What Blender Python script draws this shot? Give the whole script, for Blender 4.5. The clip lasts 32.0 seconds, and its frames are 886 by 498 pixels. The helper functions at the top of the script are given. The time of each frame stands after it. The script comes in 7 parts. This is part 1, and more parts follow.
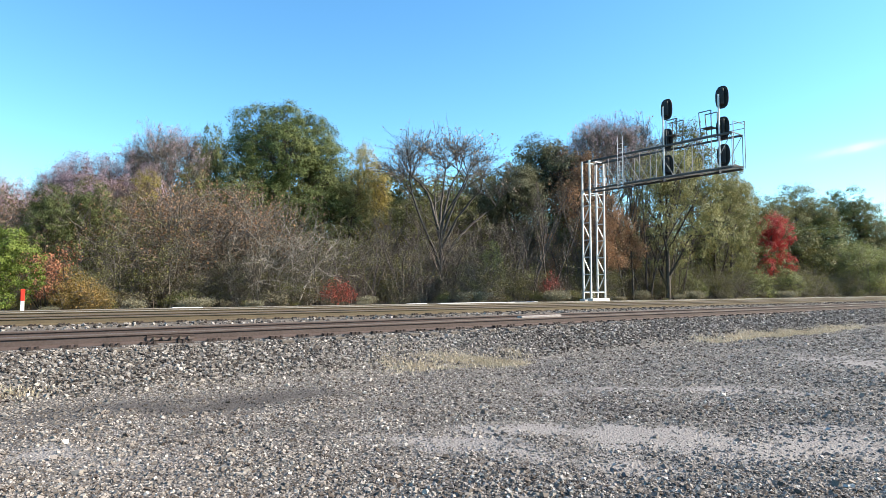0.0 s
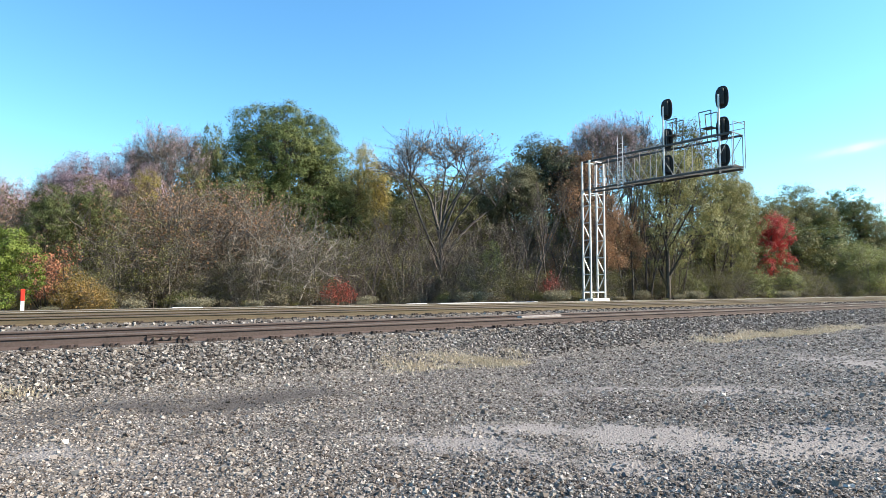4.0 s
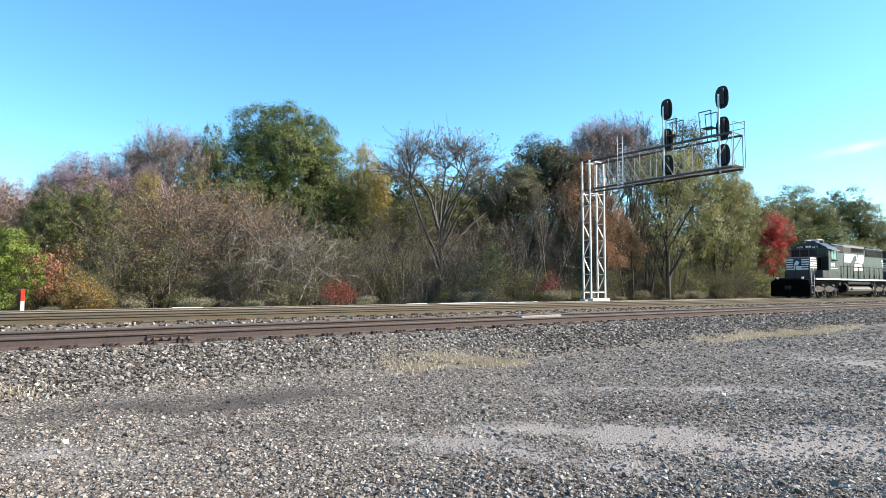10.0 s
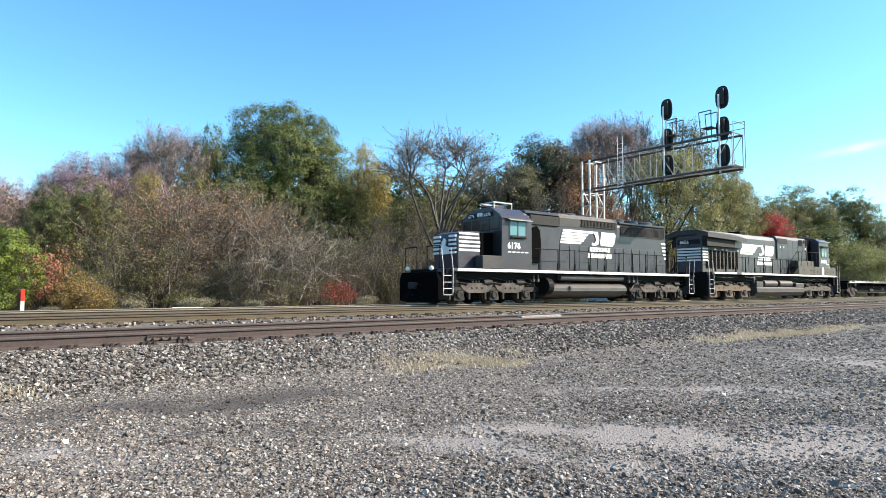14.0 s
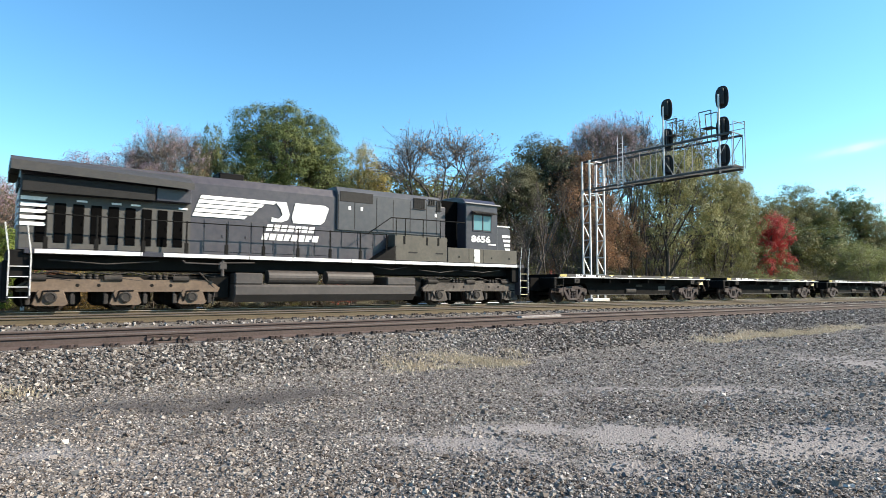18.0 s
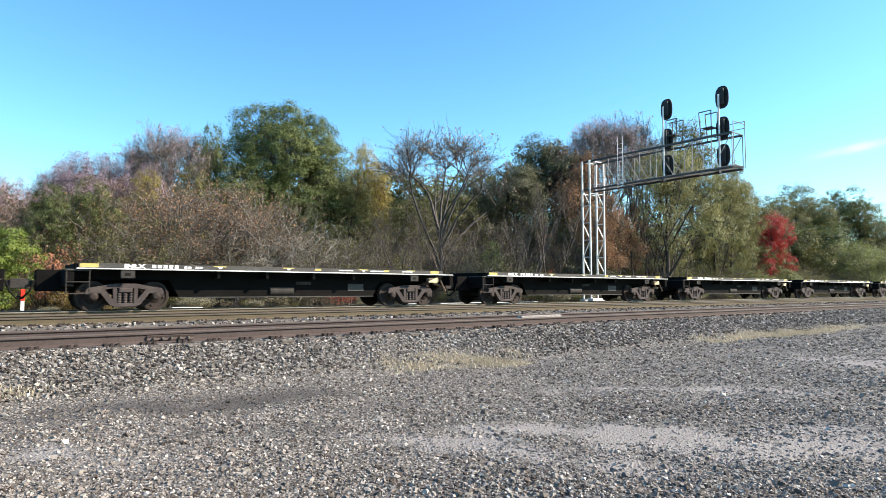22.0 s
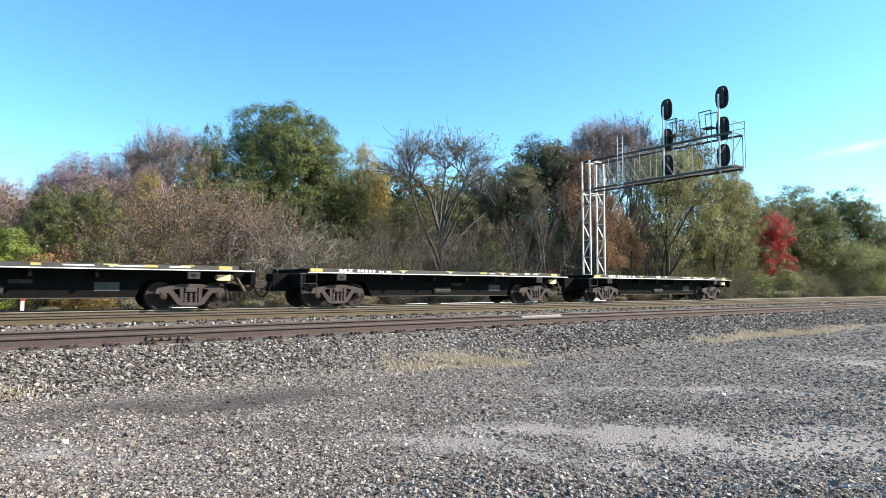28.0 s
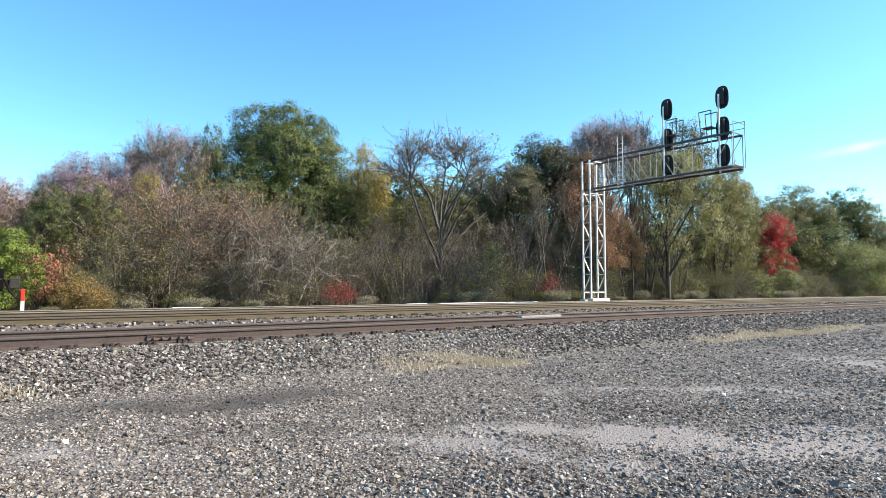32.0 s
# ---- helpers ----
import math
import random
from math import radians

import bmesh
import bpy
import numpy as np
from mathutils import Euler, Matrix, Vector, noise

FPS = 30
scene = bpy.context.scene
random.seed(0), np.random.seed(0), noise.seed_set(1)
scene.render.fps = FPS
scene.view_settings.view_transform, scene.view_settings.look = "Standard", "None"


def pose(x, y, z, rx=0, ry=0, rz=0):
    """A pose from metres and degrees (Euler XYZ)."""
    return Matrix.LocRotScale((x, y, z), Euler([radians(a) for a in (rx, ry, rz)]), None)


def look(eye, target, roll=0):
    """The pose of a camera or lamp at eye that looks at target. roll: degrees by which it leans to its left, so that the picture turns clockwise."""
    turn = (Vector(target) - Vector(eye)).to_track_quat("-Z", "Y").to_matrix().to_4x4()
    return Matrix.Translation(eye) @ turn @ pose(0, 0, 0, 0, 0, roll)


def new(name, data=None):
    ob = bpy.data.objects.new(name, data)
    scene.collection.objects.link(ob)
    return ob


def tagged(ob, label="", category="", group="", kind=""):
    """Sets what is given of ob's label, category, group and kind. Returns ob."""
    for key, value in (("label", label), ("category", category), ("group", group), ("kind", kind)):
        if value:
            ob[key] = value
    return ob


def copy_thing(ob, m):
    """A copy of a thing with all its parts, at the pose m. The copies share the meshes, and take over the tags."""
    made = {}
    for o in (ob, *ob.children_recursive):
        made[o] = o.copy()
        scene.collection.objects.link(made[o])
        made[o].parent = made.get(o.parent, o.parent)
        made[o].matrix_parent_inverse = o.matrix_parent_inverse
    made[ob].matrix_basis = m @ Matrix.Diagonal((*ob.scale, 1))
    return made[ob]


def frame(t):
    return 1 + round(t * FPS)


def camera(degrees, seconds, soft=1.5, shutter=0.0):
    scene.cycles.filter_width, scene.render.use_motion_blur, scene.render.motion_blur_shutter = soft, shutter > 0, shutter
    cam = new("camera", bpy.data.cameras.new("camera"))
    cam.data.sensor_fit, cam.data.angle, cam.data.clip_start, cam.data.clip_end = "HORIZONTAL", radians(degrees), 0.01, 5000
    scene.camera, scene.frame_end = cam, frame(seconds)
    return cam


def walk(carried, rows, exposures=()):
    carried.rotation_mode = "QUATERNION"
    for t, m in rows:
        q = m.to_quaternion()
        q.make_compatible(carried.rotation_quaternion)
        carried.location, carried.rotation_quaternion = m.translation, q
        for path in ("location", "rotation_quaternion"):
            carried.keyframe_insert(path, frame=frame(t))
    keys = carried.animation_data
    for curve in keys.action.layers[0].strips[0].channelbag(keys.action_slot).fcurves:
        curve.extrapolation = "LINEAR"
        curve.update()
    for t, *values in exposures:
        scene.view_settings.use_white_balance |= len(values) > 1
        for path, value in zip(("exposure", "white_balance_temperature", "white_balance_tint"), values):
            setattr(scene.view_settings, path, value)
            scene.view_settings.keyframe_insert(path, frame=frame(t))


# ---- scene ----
# World: x runs along the tracks, y away from the viewer across them, z up; z = 0 is the railhead.
cam = camera(71.95, 32.0, 0.7, 0.12)
EYE_POSE = pose(0, 0, 0.79, 90 + 3.40, 0, -36.96)
walk(cam, [(0, EYE_POSE), (32, EYE_POSE)], exposures=[(0, 1.3), (14, 1.3), (16.5, 1.1), (19.3, 1.12), (21, 1.28), (32, 1.3)])

# ---- light ----
SUN_AZ, SUN_EL = 128.0, 33.0   # azimuth clockwise from +y, elevation, degrees
world = bpy.data.worlds.new("sky")
scene.world = world
world.use_nodes = True
wn = world.node_tree
wn.nodes.clear()
w_out = wn.nodes.new("ShaderNodeOutputWorld")
w_bg = wn.nodes.new("ShaderNodeBackground")
w_sky = wn.nodes.new("ShaderNodeTexSky")
w_sky.sky_type = "NISHITA"
w_sky.sun_disc = False
w_sky.sun_elevation = radians(SUN_EL)
w_sky.sun_rotation = radians(SUN_AZ)
w_sky.air_density, w_sky.dust_density, w_sky.ozone_density = 1.0, 0.3, 0.7
w_bg.inputs["Strength"].default_value = 0.116
w_hsv = wn.nodes.new("ShaderNodeHueSaturation")
w_hsv.inputs["Saturation"].default_value = 1.22
w_tint = wn.nodes.new("ShaderNodeMix")
w_tint.data_type, w_tint.blend_type = "RGBA", "MULTIPLY"
w_tint.inputs[0].default_value = 1.0
w_tint.inputs[7].default_value = (0.695, 0.985, 1.035, 1)
wn.links.new(w_sky.outputs[0], w_hsv.inputs["Color"])
wn.links.new(w_hsv.outputs[0], w_tint.inputs[6])
# one thin wisp of cloud low in the sky
w_dir = wn.nodes.new("ShaderNodeTexCoord").outputs["Generated"]


def w_math(op, a, b=0.0):
    n = wn.nodes.new("ShaderNodeMath")
    n.operation = op
    for i, value in ((0, a), (1, b)):
        if hasattr(value, "links"):
            wn.links.new(value, n.inputs[i])
        else:
            n.inputs[i].default_value = value
    return n.outputs[0]


w_xyz = wn.nodes.new("ShaderNodeSeparateXYZ")
wn.links.new(w_dir, w_xyz.inputs[0])
w_u = w_math("ADD", w_math("MULTIPLY", w_xyz.outputs[0], 0.3196), w_math("MULTIPLY", w_xyz.outputs[1], -0.9476))
w_v = w_math("SUBTRACT", w_math("SUBTRACT", w_xyz.outputs[2], 0.1844), w_math("MULTIPLY", w_u, 0.12))
w_r = w_math("ADD", w_math("POWER", w_math("ABSOLUTE", w_math("DIVIDE", w_u, 0.036)), 2.0), w_math("POWER", w_math("ABSOLUTE", w_math("DIVIDE", w_v, 0.005)), 2.0))
w_fade = w_math("DIVIDE", 1.0, w_math("ADD", 1.0, w_math("MULTIPLY", w_r, w_r)))
w_noise = wn.nodes.new("ShaderNodeTexNoise")
w_noise.inputs["Scale"].default_value = 28.0
w_noise.inputs["Detail"].default_value = 4.0
wn.links.new(w_dir, w_noise.inputs["Vector"])
w_front = w_math("GREATER_THAN", w_xyz.outputs[0], 0.0)
w_cloud = wn.nodes.new("ShaderNodeMix")
w_cloud.data_type = "RGBA"
w_cloud.inputs[7].default_value = (4.4, 4.6, 4.9, 1)
wn.links.new(w_math("MULTIPLY", w_math("MULTIPLY", w_fade, w_front), w_math("MULTIPLY", w_noise.outputs["Fac"], 0.8)), w_cloud.inputs[0])
wn.links.new(w_tint.outputs[2], w_cloud.inputs[6])
wn.links.new(w_cloud.outputs[2], w_bg.inputs[0])
wn.links.new(w_bg.outputs[0], w_out.inputs[0])

sun = new("sun", bpy.data.lights.new("sun", "SUN"))
sun.data.energy, sun.data.angle, sun.data.color = 4.95, radians(0.53), (1.0, 0.868, 0.70)
_az, _el = radians(SUN_AZ), radians(SUN_EL)
SUN_DIR = Vector((math.sin(_az) * math.cos(_el), math.cos(_az) * math.cos(_el), math.sin(_el)))
sun.matrix_world = look(SUN_DIR * 60 + Vector((0, 20, 0)), (0, 20, 0))


# ---- mesh building ----
class Shape:
    """Vertices and faces gathered for one mesh."""

    def __init__(self):
        self.v, self.f, self.smooth = [], [], False

    def add(self, verts, faces):
        n = len(self.v)
        self.v += [tuple(p) for p in verts]
        self.f += [tuple(i + n for i in f) for f in faces]
        return self

    def block(self, x0, x1, y0, y1, z0, z1, b=0.0):
        """A box between the limits, its edges chamfered by b."""
        b = min(b, (x1 - x0) * 0.45, (y1 - y0) * 0.45, (z1 - z0) * 0.45)
        if b <= 0:
            v = [(x, y, z) for x in (x0, x1) for y in (y0, y1) for z in (z0, z1)]
            return self.add(v, [(0, 1, 3, 2), (4, 6, 7, 5), (0, 4, 5, 1), (2, 3, 7, 6), (0, 2, 6, 4), (1, 5, 7, 3)])
        v, at = [], {}
        lim = ((x0, x1), (y0, y1), (z0, z1))
        for c in ((i, j, k) for i in (0, 1) for j in (0, 1) for k in (0, 1)):
            for ax in range(3):
                p = []
                for a in range(3):
                    e = lim[a][c[a]]
                    p.append(e if a == ax else e + (b if c[a] == 0 else -b))
                at[c, ax] = len(v)
                v.append(tuple(p))
        f = []
        for ax in range(3):
            o1, o2 = [a for a in range(3) if a != ax]
            for s in (0, 1):
                ring = []
                for i, j in ((0, 0), (1, 0), (1, 1), (0, 1)):
                    c = [0, 0, 0]
                    c[ax], c[o1], c[o2] = s, i, j
                    ring.append(at[tuple(c), ax])
                f.append(tuple(ring))
            for i in (0, 1):
                for j in (0, 1):
                    c0, c1 = [0, 0, 0], [0, 0, 0]
                    c0[ax], c1[ax] = 0, 1
                    c0[o1] = c1[o1] = i
                    c0[o2] = c1[o2] = j
                    c0, c1 = tuple(c0), tuple(c1)
                    f.append((at[c0, o1], at[c1, o1], at[c1, o2], at[c0, o2]))
        for c in ((i, j, k) for i in (0, 1) for j in (0, 1) for k in (0, 1)):
            f.append((at[c, 0], at[c, 1], at[c, 2]))
        return self.add(v, f)

    def rod(self, p, q, r, n=6, r2=None):
        """A round bar from p to q."""
        p, q = Vector(p), Vector(q)
        r2 = r if r2 is None else r2
        d = (q - p).normalized()
        a = d.orthogonal().normalized()
        b = d.cross(a)
        ring = [(math.cos(2 * math.pi * i / n), math.sin(2 * math.pi * i / n)) for i in range(n)]
        v = [p + (a * c + b * s) * r for c, s in ring] + [q + (a * c + b * s) * r2 for c, s in ring]
        f = [(i, (i + 1) % n, n + (i + 1) % n, n + i) for i in range(n)]
        return self.add(v, f + [tuple(range(n - 1, -1, -1)), tuple(range(n, 2 * n))])

    def pipe(self, points, r, n=6):
        """A bent bar through the points."""
        for p, q in zip(points, points[1:]):
            self.rod(p, q, r, n)
        return self

    def bar(self, p, q, w, h):
        """A square bar from p to q."""
        p, q = Vector(p), Vector(q)
        d = (q - p).normalized()
        a = d.cross(Vector((0, 0, 1)))
        a = a.normalized() if a.length > 1e-3 else Vector((1, 0, 0))
        b = d.cross(a).normalized()
        v = [e + a * i * w / 2 + b * j * h / 2 for e in (p, q) for i, j in ((-1, -1), (1, -1), (1, 1), (-1, 1))]
        return self.add(v, [(0, 1, 5, 4), (1, 2, 6, 5), (2, 3, 7, 6), (3, 0, 4, 7), (3, 2, 1, 0), (4, 5, 6, 7)])

    def extrude(self, outline, axis, a, b, inset=0.0):
        """A flat outline (pairs, in the other two axes' order) drawn out along an axis from a to b; both ends drawn in by inset."""
        def put(u, w, t):
            return ((t, u, w), (u, t, w), (u, w, t))[axis]
        n = len(outline)
        cu = sum(p[0] for p in outline) / n
        cw = sum(p[1] for p in outline) / n
        def shrunk(p):
            d = math.hypot(p[0] - cu, p[1] - cw) or 1
            k = max(0.0, 1 - inset / d)
            return cu + (p[0] - cu) * k, cw + (p[1] - cw) * k
        if inset:
            s = 1 if b > a else -1
            rings = [[put(*shrunk(p), a) for p in outline], [put(*p, a + s * inset) for p in outline],
                     [put(*p, b - s * inset) for p in outline], [put(*shrunk(p), b) for p in outline]]
        else:
            rings = [[put(*p, a) for p in outline], [put(*p, b) for p in outline]]
        v = [p for ring in rings for p in ring]
        f = [(k * n + i, k * n + (i + 1) % n, (k + 1) * n + (i + 1) % n, (k + 1) * n + i) for k in range(len(rings) - 1) for i in range(n)]
        m = (len(rings) - 1) * n
        return self.add(v, f + [tuple(range(n - 1, -1, -1)), tuple(range(m, m + n))])

    def lathe(self, profile, centre, axis, n=16):
        """A turned shape: (radius, place along the axis) pairs about the centre."""
        c = Vector(centre)
        v = []
        for r, t in profile:
            for i in range(n):
                u, w = r * math.cos(2 * math.pi * i / n), r * math.sin(2 * math.pi * i / n)
                v.append(c + Vector(((t, u, w), (w, t, u), (u, w, t))[axis]))
        k = len(profile)
        f = [(j * n + i, j * n + (i + 1) % n, (j + 1) * n + (i + 1) % n, (j + 1) * n + i) for j in range(k - 1) for i in range(n)]
        return self.add(v, f + [tuple(range(n - 1, -1, -1)), tuple(range((k - 1) * n, k * n))])

    def mesh(self, name, material=None):
        me = bpy.data.meshes.new(name)
        me.from_pydata(self.v, [], self.f)
        bm = bmesh.new()
        bm.from_mesh(me)
        bmesh.ops.recalc_face_normals(bm, faces=bm.faces)
        bm.to_mesh(me)
        bm.free()
        if self.smooth:
            me.shade_smooth()
        if material:
            me.materials.append(material)
        return me


def part(name, shape, material, parent, label=""):
    """One mesh object under a thing or a part."""
    ob = new(name, shape.mesh(name, material))
    ob.parent = parent
    return tagged(ob, label) if label else ob


def thing(name, label, category, place=(0, 0, 0), spin=0.0, group="", kind=""):
    ob = new(name)
    ob.matrix_basis = pose(*place, 0, 0, spin)
    return tagged(ob, label, category, group, kind)


def cloud_mesh(name, verts, faces_per, quads, material):
    """A mesh from arrays: verts (n, 3) and quads (m, 4)."""
    me = bpy.data.meshes.new(name)
    me.vertices.add(len(verts))
    me.vertices.foreach_set("co", np.asarray(verts, np.float32).ravel())
    q = np.asarray(quads, np.int32)
    me.loops.add(q.size)
    me.loops.foreach_set("vertex_index", q.ravel())
    me.polygons.add(len(q))
    me.polygons.foreach_set("loop_start", np.arange(0, q.size, q.shape[1], dtype=np.int32))
    me.update(calc_edges=True)
    me.shade_flat()
    me.materials.append(material)
    return me


# ---- materials ----
class Nodes:
    """A small helper for node trees."""

    def __init__(self, name):
        self.mat = bpy.data.materials.new(name)
        self.mat.use_nodes = True
        self.t = self.mat.node_tree
        self.bsdf = self.t.nodes["Principled BSDF"]
        self.pos = self.t.nodes.new("ShaderNodeTexCoord").outputs["Object"]

    def node(self, kind, **values):
        n = self.t.nodes.new(kind)
        for key, value in values.items():
            key = key.replace("_", " ")
            for s in n.inputs:
                if s.name == key:
                    if hasattr(value, "links"):
                        self.t.links.new(value, s)
                    else:
                        s.default_value = value
                    break
        return n

    def link(self, a, b):
        self.t.links.new(a, b)

    def noise(self, scale, detail=3.0, rough=0.55, at=None):
        return self.node("ShaderNodeTexNoise", Vector=at or self.pos, Scale=scale, Detail=detail, Roughness=rough).outputs["Fac"]

    def ramp(self, fac, stops):
        n = self.node("ShaderNodeValToRGB", Fac=fac)
        e = n.color_ramp.elements
        while len(e) < len(stops):
            e.new(0.5)
        for el, (p, c) in zip(e, stops):
            el.position = p
            el.color = (*c, 1) if isinstance(c, tuple) else (c, c, c, 1)
        return n.outputs["Color"]

    def mix(self, fac, a, b, blend="MIX"):
        n = self.t.nodes.new("ShaderNodeMix")
        n.data_type, n.blend_type = "RGBA", blend
        for i, value in ((0, fac), (6, a), (7, b)):
            if hasattr(value, "links"):
                self.link(value, n.inputs[i])
            else:
                n.inputs[i].default_value = (*value, 1) if isinstance(value, tuple) else value
        return n.outputs[2]

    def math(self, op, a, b=0.0):
        n = self.t.nodes.new("ShaderNodeMath")
        n.operation = op
        for i, value in ((0, a), (1, b)):
            if hasattr(value, "links"):
                self.link(value, n.inputs[i])
            else:
                n.inputs[i].default_value = value
        return n.outputs[0]

    def bump(self, height, strength=0.3, distance=0.01):
        n = self.node("ShaderNodeBump", Height=height, Strength=strength, Distance=distance)
        self.link(n.outputs[0], self.bsdf.inputs["Normal"])

    def done(self, color=None, rough=0.6, metal=0.0, spec=None):
        for key, value in (("Base Color", color), ("Roughness", rough), ("Metallic", metal), ("Specular IOR Level", spec)):
            if value is None:
                continue
            if hasattr(value, "links"):
                self.link(value, self.bsdf.inputs[key])
            else:
                self.bsdf.inputs[key].default_value = (*value, 1) if isinstance(value, tuple) else value
        return self.mat


def worn(name, base, dirt, rough=0.5, metal=0.0, amount=0.5, scale=2.0, fine=18.0, bump=0.15, spec=0.35):
    """Paint or metal with stains at two scales."""
    n = Nodes(name)
    big, small = n.noise(scale, 5), n.noise(fine, 4)
    streak = n.math("MULTIPLY", big, small)
    k = n.ramp(streak, [(0.16, 0.0), (0.45, amount)])
    col = n.mix(k, base, dirt)
    n.bump(small, bump, 0.004)
    return n.done(col, n.ramp(small, [(0.3, rough * 0.85), (0.7, min(1.0, rough * 1.2))]), metal, spec)


def leafy(name, stops, rough=0.55):
    """Leaves: colour by island and by a slow noise across the crown, some light through them."""
    n = Nodes(name)
    rnd = n.t.nodes.new("ShaderNodeNewGeometry").outputs["Random Per Island"]
    own = n.t.nodes.new("ShaderNodeObjectInfo").outputs["Random"]
    slow = n.noise(0.55, 3)
    mixed = n.math("ADD", n.math("MULTIPLY", rnd, 0.26), n.math("ADD", n.math("MULTIPLY", slow, 0.6), n.math("MULTIPLY", own, 0.2)))
    col = n.ramp(mixed, stops)
    n.done(col, rough, 0.0, 0.25)
    trans = n.node("ShaderNodeBsdfTranslucent", Color=col)
    add = n.node("ShaderNodeMixShader", Fac=0.3)
    n.link(n.bsdf.outputs[0], add.inputs[1])
    n.link(trans.outputs[0], add.inputs[2])
    n.link(add.outputs[0], n.t.nodes["Material Output"].inputs[0])
    return n.mat


def bark(name, a, b):
    n = Nodes(name)
    k = n.noise(9, 5)
    n.bump(k, 0.6, 0.02)
    return n.done(n.ramp(k, [(0.3, a), (0.7, b)]), 0.9)


def stony(name, stops):
    """Loose stones, each its own grey."""
    n = Nodes(name)
    rnd = n.t.nodes.new("ShaderNodeNewGeometry").outputs["Random Per Island"]
    col = n.ramp(rnd, stops)
    grain = n.noise(120, 3)
    col = n.mix(0.35, col, n.mix(grain, (0.1, 0.1, 0.1), (0.9, 0.9, 0.9)), "OVERLAY")
    for key, tone, most in (("dust", (0.31, 0.28, 0.26), 0.5), ("stain", (0.062, 0.054, 0.049), 0.9)):
        a = n.t.nodes.new("ShaderNodeAttribute")
        a.attribute_name = key
        col = n.mix(n.math("MULTIPLY", a.outputs["Fac"], most), col, tone)
    n.bump(n.noise(60, 3), 0.5, 0.008)
    return n.done(col, 0.92, 0.0, 0.2)


def ground_material():
    n = Nodes("gravel_ground")
    y = n.node("ShaderNodeSeparateXYZ", Vector=n.pos).outputs["Y"]
    cells = n.node("ShaderNodeTexVoronoi", Vector=n.pos, Scale=38.0)
    cell_grey = n.node("ShaderNodeSeparateColor", Color=cells.outputs["Color"]).outputs[0]
    grey = n.ramp(cell_grey, [(0.0, (0.055, 0.05, 0.047)), (0.4, (0.14, 0.13, 0.12)), (0.8, (0.255, 0.228, 0.205)), (1.0, (0.44, 0.40, 0.36))])
    # shade between the stones, painted in by darkening each cell's rim
    gap_shade = n.ramp(cells.outputs["Distance"], [(0.3, 1.0), (0.65, 0.3)])
    grey = n.mix(0.85, grey, gap_shade, "MULTIPLY")
    fine, mid = n.noise(140, 3), n.noise(9, 4, 0.65)
    dust = n.mix(n.math("ADD", n.math("MULTIPLY", fine, 0.6), n.math("MULTIPLY", mid, 0.4)), (0.19, 0.172, 0.16), (0.325, 0.298, 0.278))
    dusty = n.t.nodes.new("ShaderNodeAttribute")
    dusty.attribute_name = "dust"
    k = n.ramp(n.math("ADD", dusty.outputs["Fac"], n.math("MULTIPLY", n.math("SUBTRACT", mid, 0.5), 0.9)), [(0.25, 0.15), (0.6, 0.95)])
    park = n.mix(k, grey, dust)
    stain = n.t.nodes.new("ShaderNodeAttribute")
    stain.attribute_name = "stain"
    park = n.mix(n.math("MULTIPLY", stain.outputs["Fac"], n.ramp(mid, [(0.3, 0.6), (0.7, 1.0)])), park, (0.064, 0.056, 0.051))
    # beyond the tracks: brown soil and leaf litter
    soil = n.mix(n.noise(4, 5), (0.075, 0.06, 0.045), (0.19, 0.16, 0.12))
    far = n.ramp(n.math("DIVIDE", n.math("SUBTRACT", n.math("ADD", y, n.math("MULTIPLY", n.noise(0.7, 3), 2.0)), 15.0), 20.0),
                 [(0.0, 0.0), (0.12, 0.45), (0.50, 0.6), (0.62, 1.0)])
    col = n.mix(far, park, soil)
    n.bump(n.math("ADD", cells.outputs["Distance"], n.math("MULTIPLY", fine, 0.4)), 0.8, 0.025)
    return n.done(col, 0.95, 0.0, 0.2)


GROUND = ground_material()
STONES = stony("loose_stone", [(0.0, (0.062, 0.047, 0.037)), (0.35, (0.134, 0.116, 0.101)), (0.7, (0.245, 0.216, 0.191)), (0.95, (0.36, 0.325, 0.288)), (1.0, (0.58, 0.54, 0.48))])
DARK_STONES = stony("dark_stone", [(0.0, (0.022, 0.02, 0.02)), (0.5, (0.075, 0.069, 0.067)), (0.8, (0.15, 0.138, 0.13)), (1.0, (0.30, 0.28, 0.26))])
BALLAST = stony("ballast_stone", [(0.0, (0.028, 0.022, 0.019)), (0.45, (0.105, 0.092, 0.083)), (0.8, (0.20, 0.180, 0.164)), (1.0, (0.38, 0.35, 0.32))])
RAIL = worn("rusty_rail", (0.108, 0.084, 0.052), (0.066, 0.050, 0.034), 0.7, 0.2, 0.7, 1.5, 25)
RAIL_NEAR = worn("dark_rusty_rail", (0.082, 0.060, 0.055), (0.046, 0.034, 0.031), 0.75, 0.2, 0.7, 1.5, 25)
RAIL_DULL = worn("dull_rail_top", (0.105, 0.084, 0.076), (0.066, 0.052, 0.047), 0.6, 0.1, 0.6, 0.6, 12)
RAIL_TOP = worn("polished_rail", (0.30, 0.27, 0.235), (0.20, 0.175, 0.15), 0.4, 0.35, 0.4, 0.8, 12)
HARDWARE = worn("dark_spike_iron", (0.03, 0.022, 0.02), (0.055, 0.04, 0.034), 0.8, 0.1, 0.6, 3, 25)
# pale tone of the beam that imitates a rail's lit side
LIT_RAIL_PALE = bark("lit_rail_pale", (0.17, 0.15, 0.14), (0.34, 0.31, 0.29))
TIE = bark("tie_timber", (0.045, 0.035, 0.03), (0.13, 0.11, 0.09))
